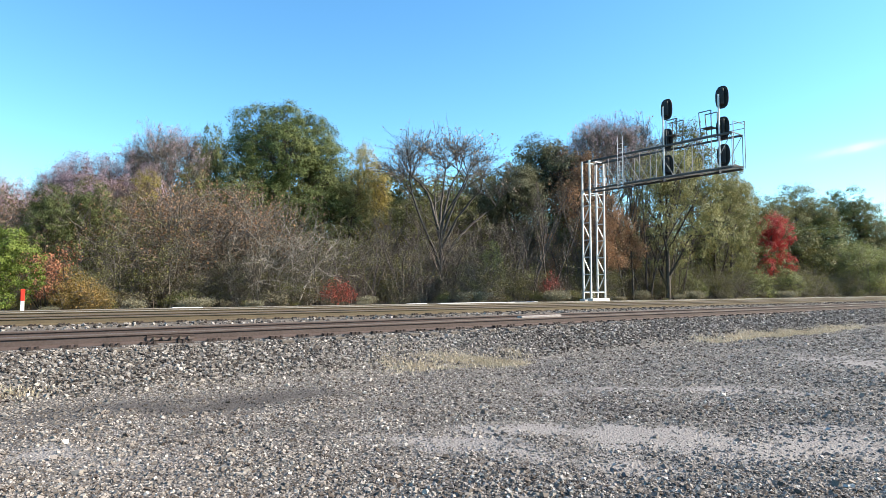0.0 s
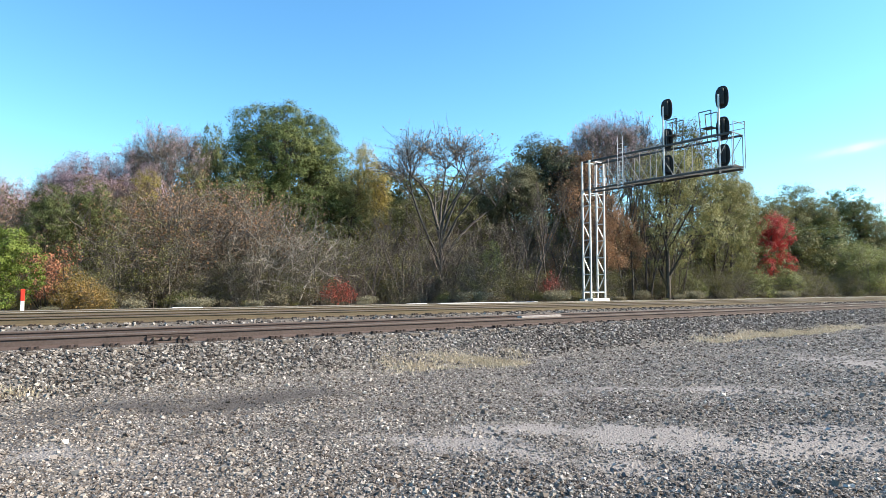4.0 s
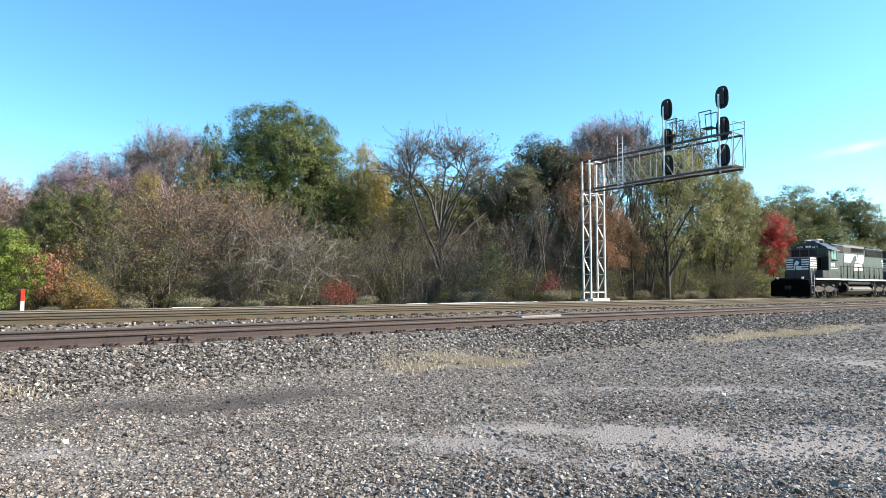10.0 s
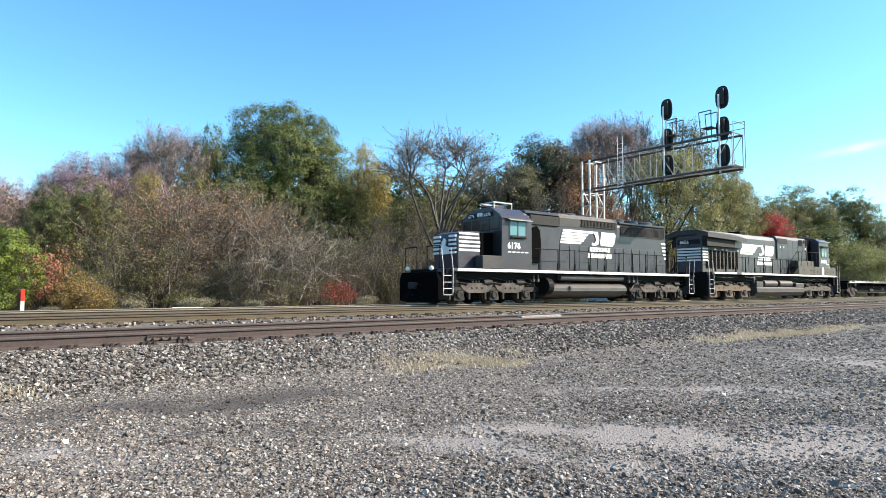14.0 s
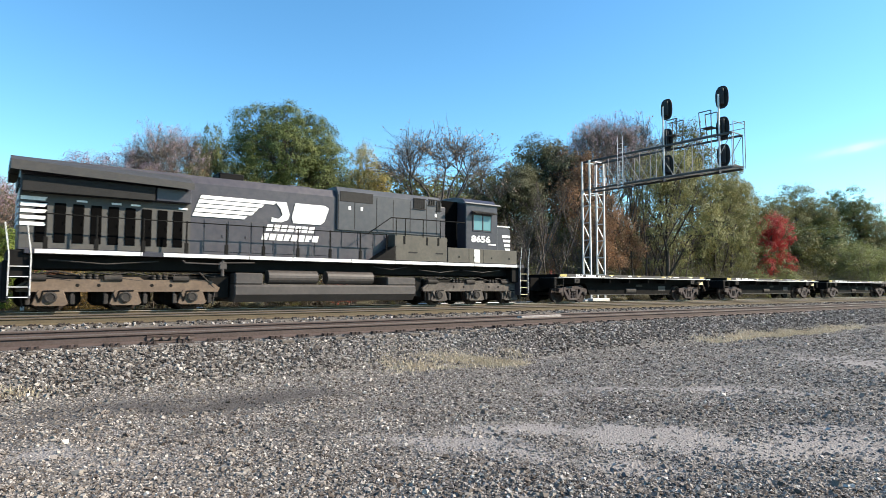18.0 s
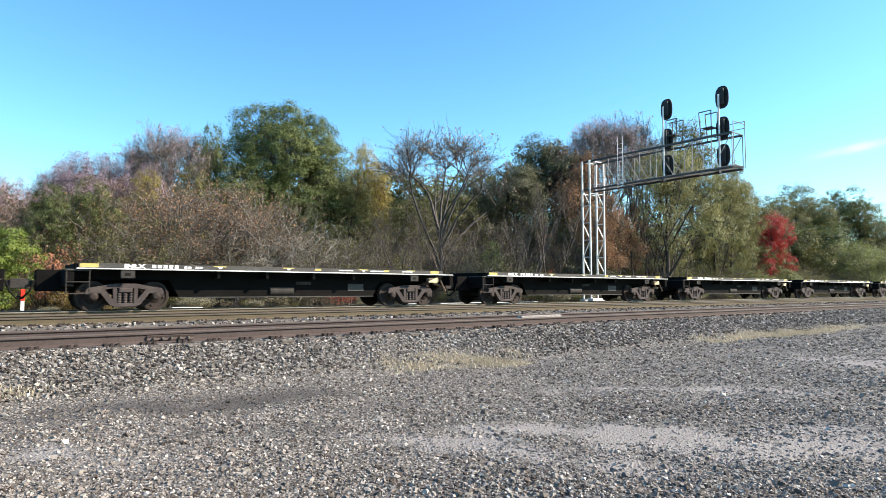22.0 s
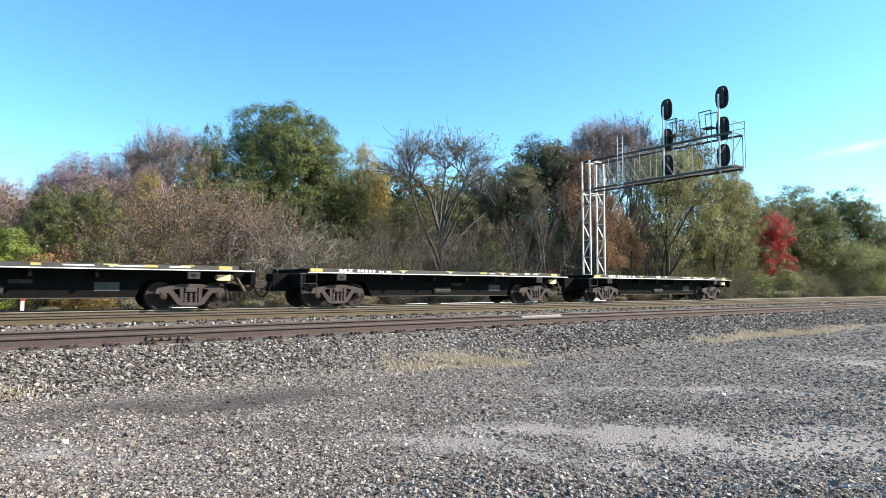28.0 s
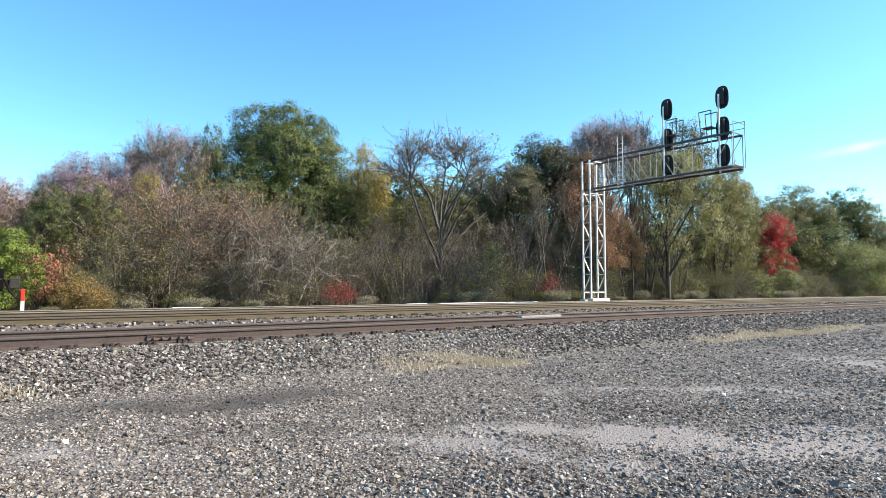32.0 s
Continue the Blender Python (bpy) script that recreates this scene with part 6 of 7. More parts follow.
    frame_top = Shape().pipe([(-6.1, -0.62, 4.6), (-6.1, -0.62, 4.9), (-4.95, -0.62, 4.9), (-4.95, -0.62, 4.6)], 0.035).pipe([(-6.1, 0.4, 4.6), (-6.1, 0.4, 4.9), (-4.95, 0.4, 4.9), (-4.95, 0.4, 4.6)], 0.035)
    frame_top.rod((-6.1, -0.62, 4.9), (-6.1, 0.4, 4.9), 0.035).rod((-4.95, -0.62, 4.9), (-4.95, 0.4, 4.9), 0.035)
    part("roof_rail", frame_top, STEEL_WHITE, cab, "pale roof guard frame")
    part("sunshade", Shape().add([(-6.1, -1.50, 4.06), (-4.6, -1.50, 4.06), (-4.6, -1.74, 3.97), (-6.1, -1.74, 3.97), (-6.1, -1.50, 4.02), (-4.6, -1.50, 4.02), (-4.6, -1.74, 3.94), (-6.1, -1.74, 3.94)], [(0, 1, 2, 3), (4, 7, 6, 5), (0, 4, 5, 1), (1, 5, 6, 2), (2, 6, 7, 3), (3, 7, 4, 0)]), STEEL_GREY, win, "pale awning over the window")
    part("cab_door", Shape().block(-6.44, -6.415, -1.45, -0.98, 1.7, 3.45, 0.01), GRILLE, cab)
    lettering("6176", -6.05, -1.506, 2.62, 0.40, WHITE, cab, "white painted road number", 0.014, 1.05)
    side_bars("data_bar", [rect(-6.02 + 0.28 * i, -5.82 + 0.28 * i, 2.43, 2.48) for i in range(5)], -1.504, WHITE, cab)
    part("battery_box", Shape().block(-7.6, -4.42, -1.5, -0.95, deck_z, 2.25, 0.03), LOCO_DUST, t, "low dusty battery box")
    part("battery_box", Shape().block(-7.6, -4.42, 0.95, 1.5, deck_z, 2.25, 0.03), LOCO_DUST, t)
    # long hood
    hood_out = [(-0.93, deck_z), (-0.93, 4.20), (-0.80, 4.46), (0.80, 4.46), (0.93, 4.20), (0.93, deck_z)]
    hood = part("long_hood", Shape().extrude(hood_out, 0, -4.42, 7.62, 0.03), LOCO_BLACK, t, "long black engine hood")
    # the duct stands proud; its recess shade is painted on in black
    part("blower_duct", Shape().extrude([(-4.02, 2.0), (-4.06, 3.45), (-3.92, 3.76), (-3.62, 3.86), (-3.40, 3.66), (-3.32, 2.9), (-3.40, 2.0)], 1, -1.06, -0.92, 0.02), PIT_BLACK, hood, "oval air duct painted black for its inner shade")
    part("inertial_filter", Shape().block(-4.05, -1.95, -1.02, -0.92, 3.92, 4.42, 0.03), GRILLE, hood, "dark filter housing")
    part("filter_roof", Shape().block(-4.42, -1.9, -0.98, 0.98, 4.44, 4.62, 0.05), LOCO_BLACK, hood)
    louvre(hood, "dynamic_brake_grille", -0.2, 2.7, 4.10, 4.40, -0.965, 24)
    part("brake_hatch", Shape().extrude([(-0.95, 3.98), (-0.97, 4.42), (-0.85, 4.64), (0.85, 4.64), (0.97, 4.42), (0.95, 3.98)], 0, -1.9, 2.95, 0.03), LOCO_DUST, hood)
    louvre(hood, "radiator_grille", 3.2, 7.5, 3.76, 4.30, -0.945, 46, RADIATOR, "long dark radiator intake with upright slats")
    part("radiator_top", Shape().block(3.1, 7.6, -0.97, 0.97, 4.40, 4.52, 0.03), LOCO_BLACK, hood)
    for x in (3.75, 5.1, 6.5):
        part("radiator_fan", Shape().lathe([(0.64, 4.44), (0.64, 4.70), (0.56, 4.76), (0.5, 4.72), (0.1, 4.68)], (x, 0, 0), 2, 20), LOCO_BLACK, hood, "round roof fan")
    for x in (-0.4, 1.2):
        part("brake_fan", Shape().lathe([(0.60, 4.56), (0.60, 4.76), (0.5, 4.80), (0.1, 4.72)], (x, 0, 0), 2, 20), LOCO_BLACK, hood, "round roof fan")
    part("exhaust_stack", Shape().block(2.95, 3.15, -0.3, 0.3, 4.5, 4.72, 0.03), BLACK, hood)
    for k, x in enumerate((3.3, 4.3, 5.3, 6.3, 7.3)):
        part("lifting_lug", Shape().block(x, x + 0.14, -0.90, -0.82, 4.44, 4.56, 0.01), TANK_PALE, hood)
    doors_row(hood, [-1.85 + 0.76 * i for i in range(12)], 0.70, 1.75, 3.0, -0.93)
    livery(hood, -1.85, 3.08, -0.958)
    side_bars("rear_stripe", [[(7.12 + 0.07 * i, 3.5 - i * 0.22), (7.60, 3.5 - i * 0.22), (7.60, 3.39 - i * 0.22), (7.16 + 0.07 * i, 3.39 - i * 0.22)] for i in range(5)], -0.955, WHITE, hood, "short white stripe")
    part("rear_headlight", Shape().block(7.62, 7.72, -0.25, 0.25, 4.05, 4.35, 0.03), BLACK, hood)
    # tank
    tank_out = [(1.42 * math.sin(a) if abs(math.sin(a)) > 0.2 else 0.3 * (1 if a < 3.14 else -1), 0.68 + 0.50 * math.cos(a)) for a in [2 * math.pi * (k + 0.5) / 20 for k in range(20)]]
    tank = part("fuel_tank", Shape().extrude(tank_out, 0, -3.05, 3.15, 0.05), TANK_PALE, t, "dusty grey fuel tank")
    part("air_reservoir", Shape().rod((-2.2, -1.22, 1.30), (2.9, -1.22, 1.30), 0.15, 14), TANK_PALE, t, "long air reservoir tube")
    part("air_reservoir", Shape().rod((-2.9, 1.25, 1.22), (2.9, 1.25, 1.22), 0.19, 14), TANK_PALE, t)
    part("fuel_filler", Shape().lathe([(0.11, 0.0), (0.11, -0.06), (0.07, -0.08)], (-1.6, -1.42, 0.78), 1, 12), TRUCK_PALE, tank)
    part("filter_drum", Shape().rod((-3.45, -1.30, 0.85), (-3.10, -1.30, 0.85), 0.42, 18), BLACK, t, "black round end cap by the tank")
    for x in (-4.2, -3.9, 3.35, 3.75, 4.1):
        part("valve", Shape().rod((x, -1.38, 1.46), (x, -1.38, 1.12), 0.03, 6).block(x - 0.07, x + 0.07, -1.42, -1.30, 1.05, 1.2, 0.02), TRUCK_PALE, t, "pale valve hanging under the sill")
    for x0, x1 in ((-4.25, -3.1), (3.2, 4.3)):
        part("underframe_box", Shape().block(x0, x1, -1.0, 1.0, 0.3, 1.15, 0.06), BLACK, t)
    part("sand_hose", Shape().pipe([(4.15, -1.2, 1.25), (3.95, -1.28, 0.95), (3.55, -1.3, 0.62), (4.0, -1.25, 0.3)], 0.03), TANK_PALE, t)
    # trucks, pilot, steps, rails
    for x in (-6.63, 6.63):
        six_wheel_truck(t, x, TRUCK_PALE, 0.508, 2.07, TRUCK_GREY)
    plow = Shape().extrude([(-1.5, 0.25), (-1.5, 1.15), (-1.35, 1.45), (1.35, 1.45), (1.5, 1.15), (1.5, 0.25), (0.7, 0.12), (-0.7, 0.12)], 0, -10.12, -9.55, 0.03)
    plow.add([(-10.1, -1.5, 0.15), (-10.1, 1.5, 0.15), (-10.1, 1.5, 0.85), (-10.1, -1.5, 0.85), (-10.75, 0, 0.12), (-10.35, 0, 0.85)], [(0, 3, 5, 4), (1, 4, 5, 2), (0, 4, 1), (3, 2, 5), (0, 1, 2, 3)])
    part("snowplow", plow, PIT_BLACK, t, "black front plow")
    part("rear_pilot", Shape().block(9.55, 9.75, -1.45, 1.45, 0.35, 1.45, 0.03), BLACK, t)
    part("front_light", Shape().lathe([(0.10, 0.0), (0.10, -0.1), (0.08, -0.12)], (-10.0, -0.95, 1.62), 0, 12), WHITE, t, "small white ditch light")
    part("front_light", Shape().lathe([(0.10, 0.0), (0.10, -0.1), (0.08, -0.12)], (-10.0, 0.95, 1.62), 0, 12), WHITE, t, "small white ditch light")
    part("front_railing", Shape().pipe([(-9.9, -1.35, 1.6), (-9.9, -1.35, 2.6), (-9.9, -0.4, 2.6), (-9.9, -0.4, 1.6)], 0.022).pipe([(-9.9, 0.4, 1.6), (-9.9, 0.4, 2.6), (-9.9, 1.35, 2.6), (-9.9, 1.35, 1.6)], 0.022), BLACK, t)
    for sy in (-1, 1):
        for x, sx in ((-9.83, 1), (9.72, -1)):
            if sy < 0:
                steps(t, x, -1.5, sx, 1.55)
        railing(t, -4.2, 9.1, [-3.9, -2.55, -1.29, -0.07, 1.15, 2.36, 3.59, 4.83, 5.87, 6.88, 8.0, 9.0], deck_z, 2.72, sy * 1.47)
    coupler(t, -10.4, -1)
    coupler(t, 10.4, 1)
    return t


def build_trail_engine():
    """Six-axle wide-radiator engine running long hood first: radiator wings at -x, cab at +x."""
    t = thing("locomotive", "black trailing locomotive running hood first, dusty tan cab skirting", "locomotive", group="locomotives")
    dz = 1.72
    part("underframe", Shape().block(-9.6, 9.6, -1.0, 1.0, 1.15, 1.6, 0.03).block(-10.0, -9.4, -1.4, 1.4, 0.9, 1.68, 0.03).block(9.5, 10.5, -1.4, 1.4, 0.9, 1.62, 0.03), BLACK, t)
    part("walkway", Shape().block(-9.6, 10.2, -1.52, 1.52, 1.58, dz, 0.01), LOCO_BLACK, t)
    gaps = [-9.35, -6.55, -5.9, -3.1, -1.5, 0.9, 2.9, 5.0, 7.1, 9.75]
    for sy in (-1, 1):
        s = Shape()
        for a, b in zip(gaps, gaps[1:]):
            s.block(a, b - (0.62 if abs(a + 6.55) < 0.01 else 0.03), sy * 1.535 - 0.008, sy * 1.535 + 0.008, 1.595, 1.715)
        part("sill_stripe", s, WHITE, t, "white sill stripe in lengths")
    hood_out = [(-0.93, dz), (-0.93, 4.18), (-0.78, 4.46), (0.78, 4.46), (0.93, 4.18), (0.93, dz)]
    hood = part("long_hood", Shape().extrude(hood_out, 0, -9.75, 5.9, 0.03), LOCO_FADED, t, "long faded black engine hood")
    # radiator wings
    wing = Shape()
    for sy in (-1, 1):
        v = [(-10.0, sy * 1.52, 3.98), (-10.0, sy * 1.52, 4.26), (-5.0, sy * 1.52, 4.06), (-5.0, sy * 1.52, 3.85), (-10.0, sy * 0.7, 4.14), (-10.0, sy * 0.7, 4.50), (-5.0, sy * 0.7, 4.40), (-5.0, sy * 0.7, 4.08)]
        wing.add(v, [(0, 1, 2, 3), (1, 5, 6, 2), (0, 3, 7, 4), (0, 4, 5, 1), (3, 2, 6, 7), (4, 7, 6, 5)])
    wing.block(-10.0, -5.0, -0.72, 0.72, 4.16, 4.49, 0.02)
    part("radiator_wing", wing, LOCO_DUST, hood, "overhanging grey radiator wings")
    part("wing_screen", Shape().block(-9.72, -6.15, -1.28, -0.93, 3.40, 3.88, 0.02), GRILLE, hood, "dark screen under the wing")
    part("wing_screen", Shape().block(-9.72, -6.15, 0.93, 1.28, 3.40, 3.88, 0.02), GRILLE, hood)
    part("wing_brace", Shape().block(-6.1, -5.0, -1.18, -0.93, 3.42, 3.88, 0.03), LOCO_BLACK, hood)
    part("radiator_side", Shape().block(-9.72, -4.95, -0.936, -0.92, 1.78, 3.42), RADIATOR_SIDE, hood, "dusty lighter panel under the wing")
    # flat doors in black, the shade between their louvres put into the colour
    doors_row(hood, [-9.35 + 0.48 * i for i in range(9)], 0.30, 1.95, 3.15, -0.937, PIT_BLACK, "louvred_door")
    doors_row(hood, [-4.5 + 0.82 * i for i in range(6)], 0.76, 1.85, 2.95, -0.93, LOCO_FADED)
    doors_row(hood, [0.75 + 0.72 * i for i in range(3)], 0.66, 2.2, 3.95, -0.93, LOCO_FADED)
    lab = Shape()
    for x in (-8.3, -7.35, -5.35, -6.8):
        lab.block(x, x + 0.28, -0.965, -0.95, 3.22, 3.28)
    part("notice", lab, WHITE, hood)
    side_bars("end_stripe", [[(-9.72, 3.30 - i * 0.19), (-9.05, 3.30 - i * 0.19), (-9.12, 3.19 - i * 0.19), (-9.72, 3.19 - i * 0.19)] for i in range(5)], -0.956, WHITE, hood, "short white stripe")
    for i in range(5):
        part("end_stripe", Shape().block(-9.785, -9.75, -0.85, 0.85, 3.19 - i * 0.19, 3.30 - i * 0.19), WHITE, hood, "short white stripe")
    part("number_board", Shape().block(-9.80, -9.74, -0.8, 0.8, 3.56, 3.86, 0.01), GRILLE, hood)
    lettering("8656", -9.815, 0.62, 3.59, 0.33, WHITE, hood, "white number on the hood's end", 0.004, 1.0, -1, -90)
    livery(hood, -4.92, 3.03, -0.957, 1.0, 1.1)
    part("exhaust_box", Shape().block(-3.9, -3.0, -0.45, 0.45, 4.44, 4.74, 0.04), BLACK, hood, "black exhaust box")
    part("roof_hatch", Shape().block(-1.3, -0.4, -0.5, 0.5, 4.45, 4.54, 0.02), LOCO_BLACK, hood)
    eq = part("equipment_cab", Shape().extrude([(-1.02, 2.9), (-1.02, 4.38), (-0.85, 4.62), (0.85, 4.62), (1.02, 4.38), (1.02, 2.9)], 0, 0.5, 5.62, 0.03), LOCO_TEAL, t, "taller dull blue-black equipment hood")
    part("blower_grille", Shape().block(0.62, 2.12, -1.034, -1.0, 4.03, 4.44, 0.008), GRILLE, eq, "dark blower intake")
    louvre(eq, "side_grille", 4.1, 4.72, 4.02, 4.44, -1.022, 6)
    louvre(eq, "side_grille", 4.9, 5.25, 4.24, 4.46, -1.022, 3)
    louvre(eq, "side_grille", 5.33, 5.56, 4.02, 4.44, -1.022, 3)
    seams = Shape()
    for x in (0.56, 1.28, 2.3, 3.1, 3.95, 4.8, 5.35):
        seams.block(x - 0.012, x + 0.012, -1.028, -1.0, 2.95, 4.30)
    part("panel_seam", seams, GRILLE, eq)
    for x in (1.0, 1.55, 5.25):
        part("notice", Shape().block(x, x + 0.1, -1.03, -1.018, 3.72, 3.86), WHITE, eq)
    # cab
    cab_out = [(-1.5, dz), (-1.5, 4.42), (-1.2, 4.66), (-0.6, 4.77), (0.6, 4.77), (1.2, 4.66), (1.5, 4.42), (1.5, dz)]
    cab = part("cab", Shape().extrude(cab_out, 0, 6.62, 8.52, 0.03), LOCO_BLACK, t, "black crew cab")
    # solid black block fills the space behind the cab as painted shade
    part("cab_back_shade", Shape().block(5.62, 6.62, -0.9, 0.9, dz, 4.52, 0.02), PIT_BLACK, t, "black block painted as the shade behind the cab")
    part("roof_edge", Shape().block(6.5, 8.64, -1.6, -1.48, 4.40, 4.46, 0.01), STEEL_GREY, cab, "pale roof edge")
    part("roof_dome", Shape().lathe([(0.16, 4.62), (0.16, 4.74), (0.10, 4.80), (0.02, 4.82)], (7.3, -0.2, 0), 2, 14), LOCO_DUST, cab, "small round roof aerial")
    part("horn", Shape().rod((7.6, -0.35, 4.76), (8.1, -0.35, 4.76), 0.04, 8, 0.08).rod((7.85, -0.35, 4.6), (7.85, -0.35, 4.76), 0.03), BLACK, cab)
    win = part("side_window", Shape().block(7.06, 8.1, -1.514, -1.49, 3.24, 3.92, 0.01), GLASS_BLUE, cab, "bluish cab side window")
    fr = Shape()
    for x in (7.04, 7.6, 8.12):
        fr.block(x - 0.03, x + 0.03, -1.535, -1.50, 3.2, 3.96, 0.006)
    fr.block(7.0, 8.16, -1.535, -1.5, 3.18, 3.23, 0.006)
    part("window_frame", fr, LOCO_BLACK, win)
    part("sunshade", Shape().add([(6.95, -1.50, 4.10), (8.3, -1.50, 4.10), (8.3, -1.80, 3.98), (6.95, -1.80, 3.98), (6.95, -1.50, 4.06), (8.3, -1.50, 4.06), (8.3, -1.80, 3.95), (6.95, -1.80, 3.95)], [(0, 1, 2, 3), (4, 7, 6, 5), (0, 4, 5, 1), (1, 5, 6, 2), (2, 6, 7, 3), (3, 7, 4, 0)]), BLACK, win, "black awning over the window")
    lettering("8656", 6.93, -1.506, 2.70, 0.40, WHITE, cab, "white painted road number", 0.014, 1.42)
    side_bars("data_bar", [rect(7.95, 8.4, 2.58, 2.64)], -1.504, WHITE, cab)
    nose = part("nose", Shape().extrude([(8.48, dz), (8.48, 3.62), (9.55, 3.54), (9.74, 3.40), (9.80, dz)], 1, -1.05, 1.05, 0.04), LOCO_BLACK, t, "low black nose")
    side_bars("nose_stripe", [rect(9.22 + 0.06 * i, 9.72, 3.02 - i * 0.21, 3.14 - i * 0.21) for i in range(5)], -1.053, WHITE, nose)
    part("nose_top_edge", Shape().block(8.6, 9.7, -1.08, -1.02, 3.52, 3.57), WHITE, nose)
    # skirting boxes along the walkway by the cab
    box = part("skirt_box", Shape().block(2.88, 5.58, -1.5, -0.95, dz + 0.01, 2.80, 0.02), TANK_TAN, t, "dusty olive grey equipment box")
    for x in (3.3, 4.45, 5.05):
        part("vent_slot", Shape().block(x, x + 0.10, -1.512, -1.49, 2.42, 2.76, 0.006), BLACK, box)
    part("vent_slot", Shape().block(3.55, 4.0, -1.508, -1.49, 2.06, 2.12).block(4.95, 5.35, -1.508, -1.49, 2.06, 2.12), GRILLE, box)
    box = part("skirt_box", Shape().block(5.60, 9.74, -1.515, -0.95, dz + 0.01, 2.38, 0.02), TANK_TAN, t, "dusty olive grey equipment box")
    part("box_seam", Shape().block(6.78, 6.805, -1.522, -1.5, dz + 0.03, 2.36).block(7.62, 7.645, -1.522, -1.5, dz + 0.03, 2.36), GRILLE, box)
    for x in (6.2, 7.05, 8.1, 9.2):
        part("latch", Shape().block(x, x + 0.06, -1.535, -1.51, 1.95, 2.02, 0.005), BLACK, box)
    part("skirt_panel", Shape().block(7.10, 7.42, -1.525, -1.51, dz + 0.05, 2.35), WHITE, box, "pale panel")
    # black wedge for the shadow triangle in the step opening
    part("walkway_ramp", Shape().add([(1.9, -1.5, dz), (2.95, -1.5, dz), (2.95, -1.5, 2.35), (1.9, -0.95, dz), (2.95, -0.95, dz), (2.95, -0.95, 2.35)], [(0, 1, 2), (3, 5, 4), (0, 2, 5, 3), (1, 4, 5, 2), (0, 3, 4, 1)]), BLACK, t)
    # under the frame
    tank_out = [(-1.35, 1.16), (-1.42, 1.0), (-1.42, 0.5), (-1.2, 0.26), (1.2, 0.26), (1.42, 0.5), (1.42, 1.0), (1.35, 1.16)]
    part("fuel_tank", Shape().extrude([(-1.35, 0.86), (-1.42, 0.78), (-1.42, 0.5), (-1.2, 0.24), (1.2, 0.24), (1.42, 0.5), (1.42, 0.78), (1.35, 0.86)], 0, -3.56, 4.0, 0.04), TANK_GREY, t, "dusty fuel tank")
    part("tank_box", Shape().block(-3.56, -2.55, -1.4, 1.4, 0.84, 1.26, 0.05), TANK_GREY, t)
    part("tank_box", Shape().block(2.6, 4.0, -1.4, 1.4, 0.84, 1.18, 0.05), TANK_GREY, t)
    for a, b in ((-2.35, -0.45), (-0.05, 1.95)):
        part("air_reservoir", Shape().rod((a, -1.2, 1.12), (b, -1.2, 1.12), 0.25, 18), TANK_GREY, t, "grey air reservoir")
    for x0, x1 in ((-4.5, -3.6), (4.05, 4.6)):
        part("underframe_box", Shape().block(x0, x1, -1.0, 1.0, 0.35, 1.2, 0.06), BLACK, t)
    for x in (-6.9, 7.5):
        six_wheel_truck(t, x, TRUCK_RUST if x < 0 else TRUCK_PALE, 0.508, 2.0 if x < 0 else 2.12, TRUCK_GREY, True)
    valve = Shape().rod((-4.0, -1.42, 1.56), (-4.0, -1.42, 1.0), 0.06, 8).block(-4.12, -3.86, -1.48, -1.34, 1.22, 1.48, 0.03)
    valve.pipe([(-5.3, -1.44, 1.50), (-5.2, -1.46, 1.42), (-4.1, -1.46, 1.40)], 0.025, 6).pipe([(-3.9, -1.45, 1.45), (-2.9, -1.45, 1.48)], 0.02, 6)
    part("drain_valve", valve, TANK_GREY, t, "grey valve and pipes under the sill")
    pipes = Shape()
    for x0, x1, z in ((2.0, 3.6, 1.46), (4.2, 6.4, 1.38), (6.6, 8.8, 1.42), (-9.0, -6.0, 1.42)):
        pipes.pipe([(x0, -1.3, z), ((x0 + x1) / 2, -1.36, z - 0.1), (x1, -1.3, z + 0.03)], 0.025, 5)
    part("sill_pipes", pipes, TRUCK_GREY, t)
    part("front_pilot", Shape().block(10.40, 10.60, -1.45, 1.45, 0.3, 1.5, 0.03), BLACK, t)
    part("rear_pilot", Shape().block(-10.1, -9.95, -1.45, 1.45, 0.3, 1.5, 0.03), BLACK, t)
    steps(t, -9.95, -1.5, 1, 1.62)
    steps(t, 10.46, -1.5, -1, 1.74, YELLOW_PALE)
    railing(t, -9.2, 2.6, [-9.1, -7.8, -6.5, -5.2, -3.9, -2.6, -1.3, 0.0, 1.3, 2.5], dz, 2.80, -1.47)
    railing(t, -9.2, 9.2, [-9.1, -6.5, -3.9, -1.3, 1.3, 3.9, 6.5, 9.1], dz, 2.80, 1.47)
    part("cab_handrail", Shape().pipe([(1.6, -1.5, 2.75), (2.7, -1.5, 3.48), (6.55, -1.52, 3.52)], 0.022), BLACK, t)
    for x in (2.95, 3.4, 4.3, 5.2, 6.1):
        part("railing_post", Shape().rod((x, -1.5, 2.75), (x, -1.5, 3.5), 0.02), BLACK, t)
    coupler(t, -10.7, -1)
    coupler(t, 11.15, 1)
    # the body rides a little higher over the trucks than the lead engine's
    low = ("truck", "fuel_tank", "tank_box", "air_reservoir", "underframe_box", "coupler", "air_hose", "step_well", "front_pilot", "rear_pilot")
    for ob in t.children:
        if not ob.name.startswith(low):
            ob.location.z += 0.13
    return t


